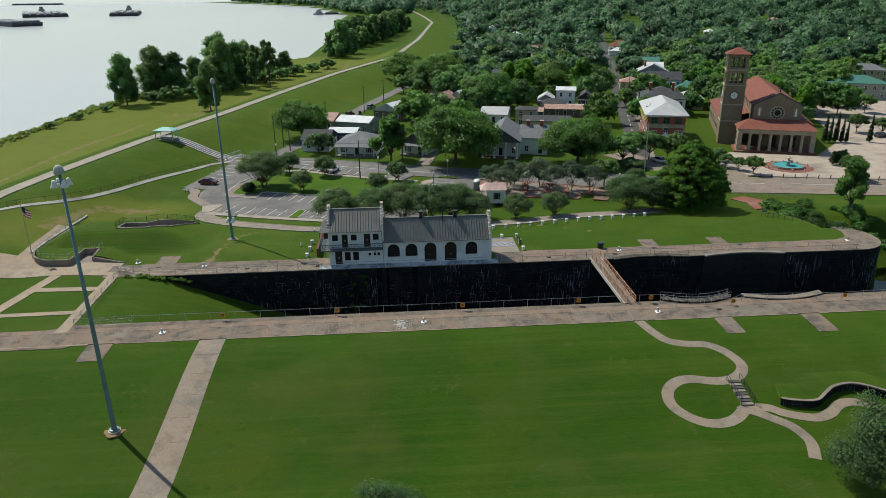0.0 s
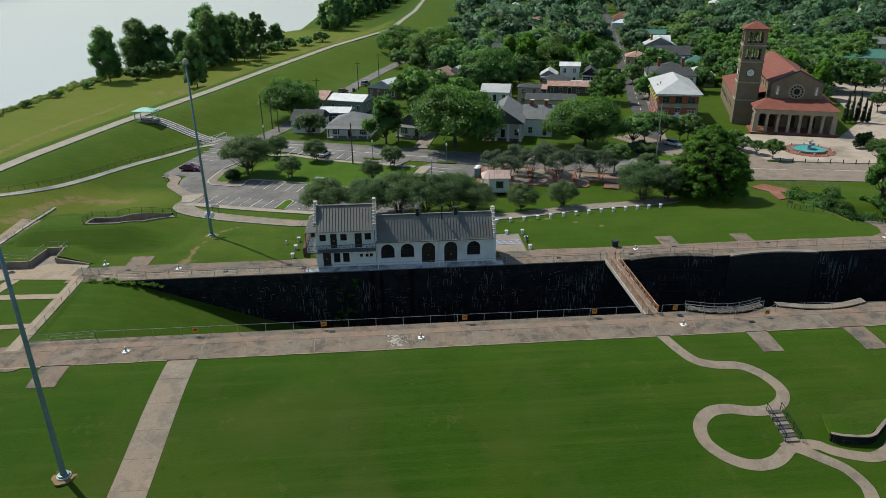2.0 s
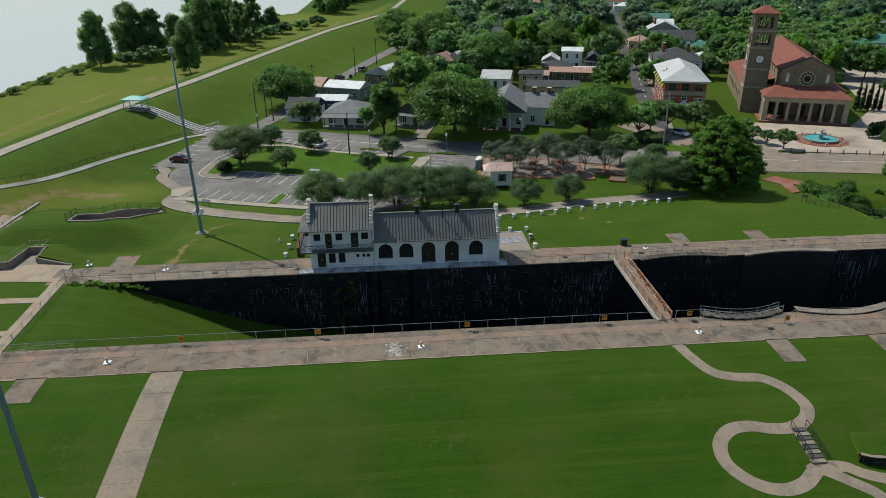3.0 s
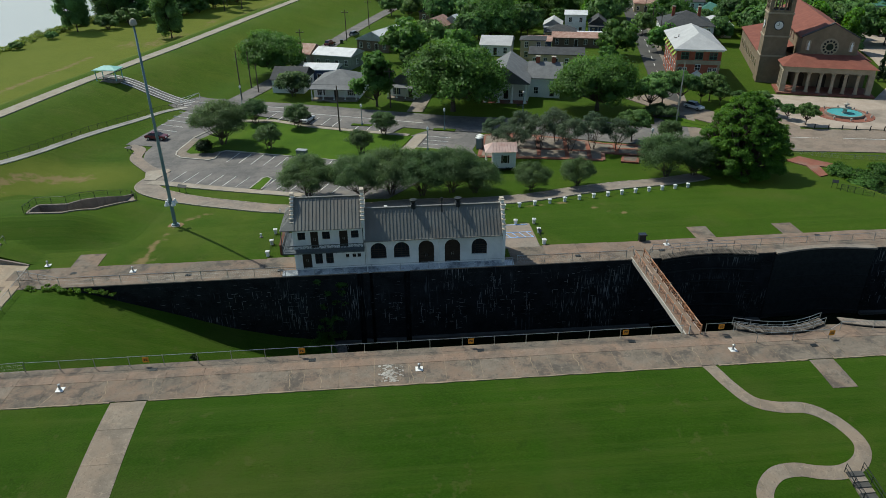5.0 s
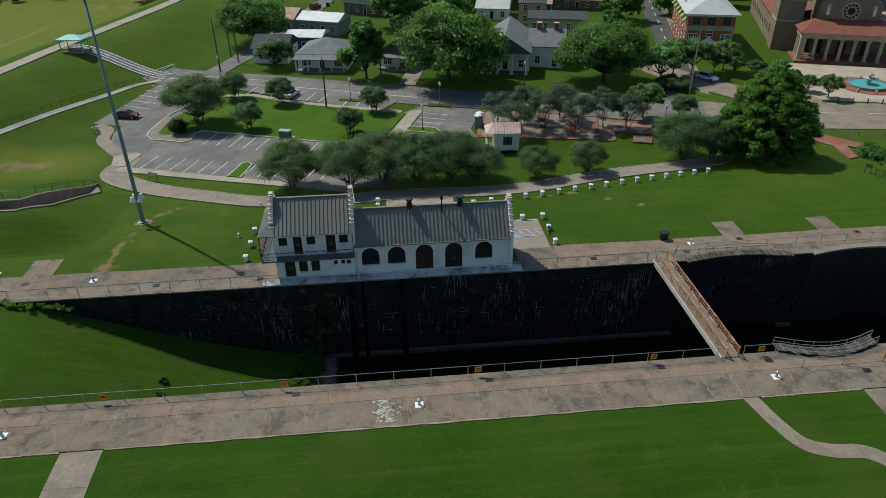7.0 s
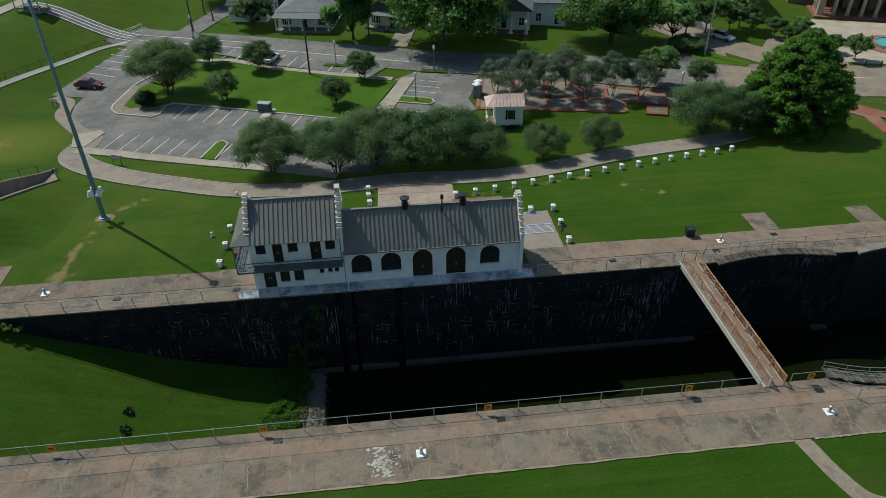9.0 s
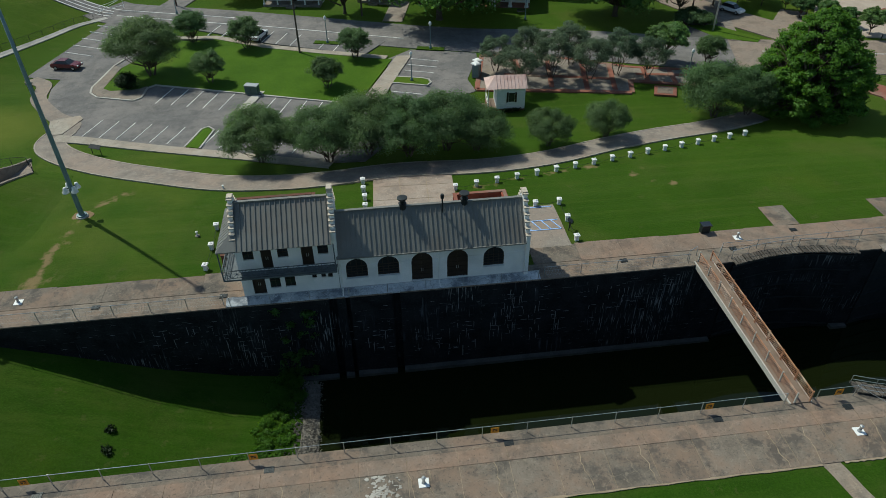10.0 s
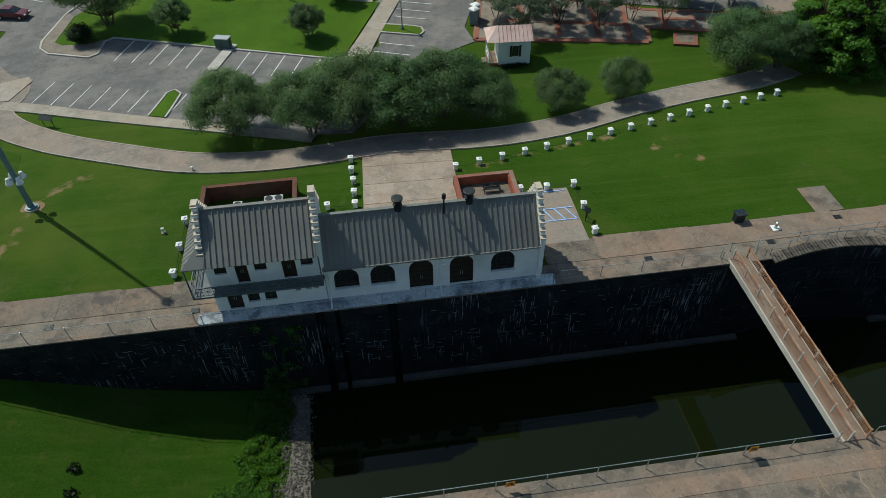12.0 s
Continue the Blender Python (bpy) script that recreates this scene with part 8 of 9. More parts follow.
for k in range(120):
    yy = 235 * math.exp(rh.random() ** 1.25 * 1.7)
    xx = -20 + 0.12 * yy + rh.random() * (0.72 * yy + 40)
    if all(math.hypot(xx - a, yy - b) > 26 for a, b in HOMES) and abs(xx - 30 - 0.268 * (yy - 62)) > 14:
        HOMES.append((xx, yy))
        big = rh.random() < 0.25
        rf = ROOFS[rh.randrange(8)]
        nm = {"white_roof": "white metal", "light_roof": "pale grey metal", "grey_roof": "grey shingle", "dark_roof": "dark shingle", "rust_roof": "rusted metal", "red_tile": "red tile", "green_roof": "green metal"}[rf]
        town_house(xx, yy, rh.choice((-20, 70, -16)), 22 if big else rh.uniform(9, 13), 14 if big else rh.uniform(9, 13), rh.choice((3.2, 3.4, 5.8)), rh.uniform(1.4, 3.0), rh.choice(("hip", "gable_front", "gable_side")), rh.choice(("white_paint", "tan_wall", "white_paint", "brown_brick")), rf, "distant house with a %s roof among trees" % nm, side_windows=False)

# ---- the brick office ----
off = thing("office_building", pose(42.9, 94.4, -3.0, 0, 0, -15.3), "three-storey red brick building with a pale grey hip roof", "building")
W, D, H = 10.5, 25, 9.2
part("wall", boxes((0, 0, -0.4, W, D, H)), "red_brick", off)
bm = roof_mesh(W, D, H, 3.0, "hip", 0.9)
bm.transform(Matrix.Translation((W / 2, 0, 0)))
part("roof", bm, "light_roof", off, "pale grey metal hip roof")
part("cornice", boxes((-0.5, -0.5, H - 0.35, W + 0.5, -0.003, H - 0.02), (-0.5, 0, H - 0.35, -0.003, D, H - 0.02), (W + 0.003, 0, H - 0.35, W + 0.5, D, H - 0.02)), "white_paint", off)
part("stone_belt", boxes((-0.06, -0.08, 5.6, W + 0.06, -0.003, 6.6), (-0.08, -0.003, 5.9, -0.003, D, 6.2)), "church_stone", off, "pale stone belt course")
for k in range(3):
    add_window(off, pose(1.9 + 3.35 * k, -0.002, 6.9), 1.7, 1.6, "green_roof")
for k, x in enumerate((1.7, 8.8)):
    for zz in (3.4, 0.8):
        for dx in (-0.55, 0.55):
            add_window(off, pose(x + dx, -0.002, zz), 0.8, 1.4)
add_window(off, pose(5.25, -0.002, 4.3), 1.2, 1.3)
ent = part("entrance", boxes((3.85, -1.5, -0.4, 6.65, -0.003, 2.9)), "church_stone", off)
part("pediment", slab(bmesh.new(), [(3.4, 2.9), (7.1, 2.9), (5.25, 4.2)], -1.7, -0.01), "white_paint", ent)
part("fanlight", slab(bmesh.new(), arch_pts(4.55, 5.95, 0.3, 2.6), -1.54, -1.502), "glass", ent)
for x in (0.0, W - 0.55):
    for k in range(9):
        part("quoin", boxes((x - 0.03, -0.06, 0.66 * k - 0.3, x + (0.58 if k % 2 else 0.42), -0.003, 0.66 * k + 0.3)), "church_stone", off)
for k in range(6):
    y = 2.0 + 4.1 * k
    aw = bmesh.new()
    a = [aw.verts.new(p) for p in ((-0.01, y - 0.9, 8.4), (-0.01, y + 0.9, 8.4), (-0.9, y + 0.9, 7.4), (-0.9, y - 0.9, 7.4))]
    aw.faces.new(a)
    ex = bmesh.ops.extrude_face_region(aw, geom=aw.faces[:])
    for g in ex["geom"]:
        if isinstance(g, bmesh.types.BMVert):
            g.co.z -= 0.12
    part("awning", aw, "awning_green", off, "faded yellow-green window awning")
    for zz in (6.9, 3.6, 0.9):
        add_window(off, pose(-0.002, y, zz, 0, 0, -90), 1.3, 1.6)
        add_window(off, pose(W + 0.002, y, zz, 0, 0, 90), 1.3, 1.6)

# ---- the church ----
ch = thing("church", pose(66.0, 85.7, -3.05, 0, 0, -20.4), "tan brick church with a red tile roof and clock tower", "church")
# portico
part("portico_floor", boxes((-0.6, -1.6, -0.3, 20.8, 7.0, 0.45)), "brick_paving", ch)
part("entablature", boxes((0.2, -0.3, 5.2, 19.9, 0.6, 6.5), (0.2, 0.6, 5.2, 1.1, 6.5, 6.5), (19.0, 0.6, 5.2, 19.9, 6.5, 6.5)), "church_stone", ch)
for k in range(8):
    x = 0.65 + 18.8 * k / 7
    if k in (0, 7):
        part("pier", boxes((x - 0.6, -0.3, 0.45, x + 0.6, 0.9, 5.2)), "church_stone", ch)
    else:
        part("column", lathe(bmesh.new(), [(0.55, 0.45), (0.55, 0.65), (0.42, 0.75), (0.36, 4.7), (0.55, 4.95), (0.55, 5.2)], 12, (x, 0.15, 0)), "church_stone", ch)
for k in range(3):
    part("column", lathe(bmesh.new(), [(0.5, 0.45), (0.4, 0.7), (0.34, 4.7), (0.5, 4.95), (0.5, 5.2)], 10, (0.65, 1.9 + 1.7 * k, 0)), "church_stone", ch)
bm = bmesh.new()
v = [bm.verts.new(p) for p in ((-0.4, -0.9, 6.5), (20.5, -0.9, 6.5), (20.5, 7, 6.5), (-0.4, 7, 6.5), (3.4, 6.6, 8.4), (17.4, 6.6, 8.4))]
for q in ((0, 1, 5, 4), (1, 2, 5), (3, 0, 4), (2, 3, 4, 5), (0, 3, 2, 1)):
    bm.faces.new([v[i] for i in q])
part("portico_roof", bm, "red_tile", ch, "red tile lean-to roof")
# nave
part("facade", slab(bmesh.new(), [(4.2, -0.4), (16.7, -0.4), (16.7, 12.2), (10.45, 15.4), (4.2, 12.2)], 6.3, 7.1), "church_brick", ch)
part("nave_wall", boxes((4.4, 7.1, -0.4, 16.5, 54, 11.8)), "church_brick", ch)
bm = roof_mesh(12.1, 47, 11.8, 3.2, "gable_front", 0.5)
bm.transform(Matrix.Translation((10.4, 7.6, 0)))
part("nave_roof", bm, "red_tile", ch, "weathered red tile roof")
for y0, y1 in ((6.2, 7.2),):
    for s in (1, -1):
        bm = bmesh.new()
        a = [bm.verts.new(p) for y in (y0, y1) for p in ((10.45 - s * 6.5, y, 12.1), (10.45 - s * 6.5, y, 12.4), (10.45, y, 15.75), (10.45, y, 15.45))]
        for q in ((0, 1, 2, 3), (7, 6, 5, 4), (0, 4, 5, 1), (1, 5, 6, 2), (2, 6, 7, 3), (3, 7, 4, 0)):
            bm.faces.new([a[i] for i in q])
        bmesh.ops.recalc_face_normals(bm, faces=bm.faces[:])
        part("gable_coping", bm, "dark_roof", ch)
part("cross", boxes((10.3, 6.5, 15.9, 10.5, 6.7, 17.6), (9.85, 6.52, 16.8, 10.95, 6.68, 17.0)), "dark_iron", ch)
rose = part("rose_window", lathe(bmesh.new(), [(2.0, 0), (2.0, 0.12), (1.75, 0.14)], 24), "church_stone", ch)
rose.matrix_basis = pose(10.45, 6.3, 10.1, 90, 0, 0)
for k in range(12):
    a = 2 * math.pi * k / 12
    part("light", lathe(bmesh.new(), [(0.27, 0.142), (0.27, 0.17)], 10, (1.38 * math.cos(a), 1.38 * math.sin(a), 0)), "glass", rose)
part("hub_light", lathe(bmesh.new(), [(0.8, 0.142), (0.8, 0.17)], 16), "glass", rose)
for x in (5.7, 15.2):
    n_ = part("niche", slab(bmesh.new(), arch_pts(x - 0.55, x + 0.55, 9.2, 11.6), 6.2, 6.298), "church_stone", ch)
    part("statue", lathe(bmesh.new(), [(0.3, 9.25), (0.22, 10.2), (0.26, 10.7), (0.1, 10.85), (0.16, 11.1), (0.05, 11.3)], 8, (x, 6.1, 0)), "white_paint", n_, "small white statue")
for x in (5.4, 10.4, 15.4):
    part("door", slab(bmesh.new(), arch_pts(x - 0.9, x + 0.9, 0.45, 3.8), 6.2, 6.298), "dark_wood", ch)
# aisles with their own roofs
for s, x0, x1 in ((-1, -3.6, 4.4), (1, 16.5, 20.6)):
    part("aisle_wall", boxes((x0, 16 if s < 0 else 9, -0.4, x1, 54, 6.6)), "church_brick", ch)
    bm = bmesh.new()
    lo, hi = (x0 - 0.5, x1) if s < 0 else (x1 + 0.5, x0)
    ya = 16 if s < 0 else 9
    a = [bm.verts.new(p) for p in ((lo, ya - 0.4, 6.6), (hi, ya - 0.4, 8.4), (hi, 54.4, 8.4), (lo, 54.4, 6.6))]
    bm.faces.new(a)
    ex = bmesh.ops.extrude_face_region(bm, geom=bm.faces[:])
    for g in ex["geom"]:
        if isinstance(g, bmesh.types.BMVert):
            g.co.z -= 0.2
    bmesh.ops.recalc_face_normals(bm, faces=bm.faces[:])
    part("aisle_roof", bm, "red_tile", ch)
for k in range(9):
    y = 19 + 3.9 * k
    for dz, xx in ((9.4, 4.4), (2.2, -3.6)):
        wv = part("window", slab(bmesh.new(), arch_pts(-0.5, 0.5, 0, 1.9), -0.06, -0.002), "glass", ch)
        wv.matrix_basis = pose(xx, y, dz, 0, 0, -90)
        part("window_frame", tube(bmesh.new(), [(px, -0.07, pz) for px, pz in arch_pts(-0.55, 0.55, 0, 1.95)], 0.06, n=4), "church_stone", wv)
# tower
TX, TY, TW = -4.1, 9.6, 5.7
part("tower_shaft", boxes((TX, TY, -0.4, TX + TW, TY + TW, 17.0)), "church_brick", ch)
for z in (6.6, 11.4, 16.9, 21.2):
    part("tower_band", boxes((TX - 0.2, TY - 0.2, z, TX + TW + 0.2, TY + TW + 0.2, z + 0.35)), "church_stone", ch)
for z0, z1 in ((17.25, 21.2), (21.55, 25.6)):
    for face in range(4):
        bm = opening_wall(bmesh.new(), -TW / 2 + (0.0 if face % 2 == 0 else 0.5), TW / 2 - (0.0 if face % 2 == 0 else 0.5), z0, z1, [(-1.95, -0.85, z0 + 0.5, z1 - 0.6, True), (-0.55, 0.55, z0 + 0.5, z1 - 0.6, True), (0.85, 1.95, z0 + 0.5, z1 - 0.6, True)], -TW / 2, -TW / 2 + 0.5)
        bm.transform(pose(TX + TW / 2, TY + TW / 2, 0, 0, 0, 90 * face))
        part("belfry_wall", bm, "church_brick", ch)
    part("belfry_floor", boxes((TX + 0.5, TY + 0.5, z0, TX + TW - 0.5, TY + TW - 0.5, z0 + 0.1)), "dark_iron", ch)
bm = roof_mesh(TW, TW, 25.6, 1.9, "hip", 0.6)
bm.transform(Matrix.Translation((TX + TW / 2, TY, 0)))
part("tower_roof", bm, "red_tile", ch, "low red tile pyramid roof")
part("finial", tube(bmesh.new(), [(TX + TW / 2, TY + TW / 2, 27.4), (TX + TW / 2, TY + TW / 2, 29.6)], 0.07, n=6), "dark_iron", ch)
for m_ in (pose(TX + TW / 2, TY - 0.002, 14.2, 90, 0, 0), pose(TX - 0.002, TY + TW / 2, 14.2, 90, 0, -90)):
    cl = part("clock", lathe(bmesh.new(), [(1.15, 0), (1.15, 0.1), (1.0, 0.12)], 24), "dark_iron", ch)
    cl.matrix_basis = m_
    part("dial", lathe(bmesh.new(), [(0.95, 0.121), (0.95, 0.15)], 24), "white_paint", cl)
    part("hand", boxes((-0.04, 0, 0.151, 0.04, 0.8, 0.17), (-0.5, -0.04, 0.172, 0, 0.04, 0.19)), "dark_iron", cl)
# fountain
ft = thing("fountain", pose(70.0, 65.4, ground(70, 65.4) + 0.13), "tiered stone fountain with blue water in a round pool", "fountain")
part("ring", lathe(bmesh.new(), [(6.0, 0.0), (6.0, 0.06), (3.9, 0.065)], 32), "brick_paving", ft, "red brick ring round the pool")
bm = bmesh.new()
lathe(bm, [(3.9, 0.05), (3.9, 0.55), (3.5, 0.55), (3.5, 0.2)], 32)
part("basin", bm, "concrete_plain", ft)
part("pool_water", lathe(bmesh.new(), [(3.49, 0.2), (3.49, 0.42), (0.4, 0.425)], 32), "pool", ft, "bright turquoise water")
part("pedestal", lathe(bmesh.new(), [(0.7, 0.3), (0.45, 0.6), (0.35, 1.2), (1.1, 1.5), (1.2, 1.65), (0.25, 1.6), (0.2, 2.1), (0.6, 2.3), (0.62, 2.4), (0.1, 2.4), (0.08, 2.9)], 16), "pale_concrete", ft, smooth=True)
for k in range(10):
    a = 2 * math.pi * k / 10
    b = thing("stone_post", pose(70 + 5.2 * math.cos(a), 65.4 + 5.2 * math.sin(a), ground(70, 65.4) + 0.2), "small pale stone post round the fountain", "post", "posts round the fountain")
    part("post", lathe(bmesh.new(), [(0.2, 0), (0.16, 0.4), (0.24, 0.5), (0.1, 0.62)], 8), "pale_concrete", b)
# columnar cypresses and conifers on the plaza
col = make_tree("column_cypress", "narrow dark columnar cypress on the church plaza", 8.5, 1.5, "leaf_dark", 4500, 0.17, 97, 0.1, 0.5, 1, lumps=[(0, 0, 1.2 + 0.8 * k, 0.72 - 0.055 * k, 0.72 - 0.055 * k, 1.0) for k in range(9)], inner=0.2)
for x, y, s in ((96.8, 93.1, 1.0), (98.6, 93.4, 0.9), (100.2, 93.1, 1.05), (101.6, 92.4, 0.85), (103, 92.2, 0.75), (109.7, 91.5, 0.95)):
    plant(col, x, y, s)
con = make_tree("small_conifer", "dense dark conifer clipped to a cone", 4.0, 2.2, "leaf_dark", 1500, 0.25, 98, 0.1, 0.4, 1, lumps=[(0, 0, 1.1, 1.0, 1.0, 1.0), (0, 0, 2.3, 0.75, 0.75, 1.0), (0, 0, 3.3, 0.4, 0.4, 0.7)], inner=0.2)
for x, y in ((82.3, 66), (83.6, 66.3), (84.9, 66.8), (86.1, 67.3)):
    plant(con, x, y, 1.0)
retire(col), retire(con)


# ---- vehicles ----
def car(x, y, rz, paint, label, suv=0.0, lift=0.1):
    t = thing("car", pose(x, y, ground(x, y) + lift, 0, 0, rz), label, "car")
    k = suv
    bm = bmesh.new()
    prof = [(-2.2, 0.35), (2.2, 0.35), (2.25, 0.62), (2.05, 0.82), (1.05, 0.95), (-1.7, 1.0 + 0.05 * k), (-2.2, 0.92), (-2.28, 0.6)]
    slab(bm, prof, -0.88, 0.88)
    bmesh.ops.bevel(bm, geom=bm.edges[:], offset=0.07, segments=2, affect="EDGES")
    part("body", bm, paint, t, smooth=False)
    bm = bmesh.new()
    top = 1.42 + 0.25 * k
    a = [bm.verts.new(p) for p in ((1.1, -0.8, 0.93), (-1.75 - 0.3 * k, -0.8, 0.97), (-1.75 - 0.3 * k, 0.8, 0.97), (1.1, 0.8, 0.93), (0.3, -0.62, top), (-1.0 - 0.7 * k, -0.62, top), (-1.0 - 0.7 * k, 0.62, top), (0.3, 0.62, top))]
    for q in ((3, 2, 1, 0), (4, 5, 6, 7), (0, 1, 5, 4), (2, 3, 7, 6), (1, 2, 6, 5), (3, 0, 4, 7)):
        bm.faces.new([a[i] for i in q])
    bmesh.ops.recalc_face_normals(bm, faces=bm.faces[:])
    part("cabin", bm, "glass", t, "dark glazed cabin")
    part("roof", bevelled(boxes((-1.02 - 0.7 * k, -0.63, top - 0.03, 0.32, 0.63, top + 0.04)), 0.02), paint, t)
    for wx in (-1.4, 1.4):
        for s in (-1, 1):
            bm = lathe(bmesh.new(), [(0.2, -0.11), (0.33, -0.1), (0.34, 0.1), (0.2, 0.11)], 14)
            wl = part("wheel", bm, "tyre", t)
            wl.matrix_basis = pose(wx, 0.84 * s, 0.34, 90, 0, 0)
            part("rim", lathe(bmesh.new(), [(0.2, -0.125), (0.2, 0.125)], 12), "galvanised", wl)
    for s in (-0.6, 0.6):
        part("headlight", boxes((2.1, s - 0.2, 0.62, 2.24, s + 0.2, 0.76)), "white_paint", t)
        part("tail_light", boxes((-2.27, s - 0.2, 0.7, -2.17, s + 0.2, 0.86)), "car_red", t)
    return t


car(-75.6, 63.2, -12, "car_red", "dark red sedan parked in a bay")
car(-46.6, 71.6, 70, "car_white", "white sedan parked in a street bay", lift=0.2)
car(48.4, 149, 75, "car_white", "white car on the side street", 1.0, 0.15)
car(-39.6, 172.4, 62, "car_grey", "grey-blue car parked beside the levee street", 1.0, 0.15)
car(-47, 156.5, 62, "car_red", "red pickup-like car beside the levee street", 1.0, 0.15)
car(39.6, 73.6, -58, "car_white", "white car on the slip road before the brick office", 0.6, 0.15)
car(118, 98, 20, "car_dark", "dark car parked beyond the church", 1.0)
car(-1.5, 128, 75, "car_white", "white car parked in a yard", 0.6)
bin_ = thing("waste_bin", pose(-43.4, 160, ground(-43.4, 160)), "dark blue wheeled waste bin by the street", "bin")
part("body", bevelled(boxes((-0.5, -0.5, 0.05, 0.5, 0.5, 1.1)), 0.05), "car_dark", bin_)
part("lid", boxes((-0.53, -0.55, 1.101, 0.53, 0.53, 1.18)), "car_dark", bin_)

# ---- shelter on the levee, gate and street furniture ----
z = ground(-93, 91.4)
kk = thing("levee_shelter", pose(-93, 91.4, z, 0, 0, -8), "open shelter with a pale teal hip roof on the levee", "shelter")
M["teal_roof"] = mat("teal_roof", (0.22, 0.48, 0.44), (0.30, 0.58, 0.53), 0.6, 0.8, 6, 0.05)
bm = roof_mesh(5.2, 3.6, 2.5, 0.7, "hip", 0.2)
bm.transform(Matrix.Translation((0, -1.8, 0)))
part("roof", bm, "teal_roof", kk)
for x in (-2.3, 2.3):
    for y in (-1.5, 1.5):
        part("post", boxes((x - 0.08, y - 0.08, -0.3, x + 0.08, y + 0.08, 2.5)), "teal_roof", kk)
part("floor", boxes((-2.6, -1.8, -0.3, 2.6, 1.8, 0.12)), "concrete_plain", kk)
part("bench_top", boxes((-1.8, -0.2, 0.45, 1.8, 0.25, 0.52)), "wood_deck", kk)
part("bench_support", boxes((-1.5, -0.1, 0.12, -1.4, 0.15, 0.45), (1.4, -0.1, 0.12, 1.5, 0.15, 0.45)), "dark_iron", kk)
gt = thing("pipe_gate", pose(-77.2, 88.4, ground(-77, 89), 0, 0, 35), "white pipe gate across the levee road", "gate")
bm = bmesh.new()
for a, b in (((0, 0, 0), (0, 0, 1.3)), ((0, 0, 1.25), (4.6, 0, 1.9)), ((0, 0, 0.5), (4.6, 0, 0.6)), ((4.6, 0, 0), (4.6, 0, 1.95)), ((0, 0, 0.5), (4.6, 0, 1.9))):
    tube(bm, [a, b], 0.045, n=6)
part("gate_frame", bm, "white_paint", gt)


def street_lamp(x, y, h=4.2):
    t = thing("street_lamp", pose(x, y, ground(x, y) + 0.1), "dark teal cast street lamp with a white globe", "street lamp", "street lamps")
    part("post", lathe(bmesh.new(), [(0.24, 0), (0.22, 0.35), (0.12, 0.5), (0.08, 0.7), (0.06, h - 0.5), (0.12, h - 0.35), (0.1, h - 0.3)], 10), "teal_pole", t, smooth=True)
    part("globe", lathe(bmesh.new(), [(0.1, h - 0.3), (0.22, h - 0.1), (0.24, h + 0.1), (0.14, h + 0.32), (0.02, h + 0.45)], 12), "white_paint", t, "white glass globe", smooth=True)


for x, y in ((-22.2, 50.4), (19.5, 46.4), (-34.9, 67.8), (-18.0, 62.6), (0.5, 74), (-63, 27 + 60)):
    street_lamp(x, y)
for x, y in ((-34.9, 67.8), (-18, 62.6)):
    strip("grass_strip", [(x - 2.2, y + 0.6), (x + 2.2, y - 0.6)], 1.3, "grass", 0.24, label="small kerbed grass strip under a lamp", category="lawn")


def utility_pole(x, y, h, label, arm=True, lean=0.0, m="bark", wires=()):
    z = ground(x, y)
    t = thing("utility_pole", pose(x, y, z, lean, 0, 0), label, "utility pole")
    part("pole", tube(bmesh.new(), [(0, 0, -0.3), (0, 0, h)], 0.17, 0.11, 8), m, t)
    if arm:
        part("crossarm", boxes((-1.1, -0.07, h - 0.9, 1.1, 0.07, h - 0.75)), "bark", t)
        for k in (-0.95, 0, 0.95):
            part("insulator", lathe(bmesh.new(), [(0.05, h - 0.75), (0.08, h - 0.62), (0.03, h - 0.52)], 6, (k, 0, 0)), "galvanised", t)
    return (x, y, z + h - 0.6)


utility_pole(-63.9, 91.7, 11.5, "bare wooden utility pole beside the levee street", False)
utility_pole(-63.6, 103.7, 9, "bare wooden utility pole beside the levee street", False)
utility_pole(-61.0, 98.5, 7, "short wooden pole beside the levee street", False)
utility_pole(-39.4, 64.2, 9.5, "dark wooden pole at the parking lot", False)
utility_pole(-28.7, 80.8, 9, "wooden utility pole before the cottages")
utility_pole(-41.9, 163.6, 10, "wooden utility pole along the levee street")
utility_pole(-34.7, 187, 10, "wooden utility pole along the levee street")
utility_pole(-53, 128, 10, "wooden utility pole along the levee street")
utility_pole(32.2, 65.2, 12.5, "tall grey steel pole at the street corner", False, 0, "galvanised")
tops = [utility_pole(35.5 + 0.268 * (y - 62), y, 11, "wooden utility pole with crossarm along the side street") for y in (104, 122, 142, 166, 195, 230)]
for k, (a, b) in enumerate(zip(tops, tops[1:])):
    c = thing("cable", pose(*a), "black overhead cable between utility poles", "cable", "overhead cables")
    for dx in (-0.9, 0.9):
        pts = [((b[0] - a[0]) * u + dx, (b[1] - a[1]) * u, (b[2] - a[2]) * u - 0.9 * 4 * u * (1 - u)) for u in np.linspace(0, 1, 9)]
        part("wire", tube(bmesh.new(), pts, 0.025, n=4), "dark_iron", c)
for k in range(12):
    x, y = 58 + 2.6 * k, 56.6 - 0.62 * k
    b = thing("street_bollard", pose(x, y, ground(x, y) + 0.1), "dark slim bollard along the plaza kerb", "bollard", "bollards along the plaza")
    part("post", lathe(bmesh.new(), [(0.1, 0), (0.1, 0.85), (0.14, 0.9), (0.05, 1.0)], 8), "dark_iron", b)

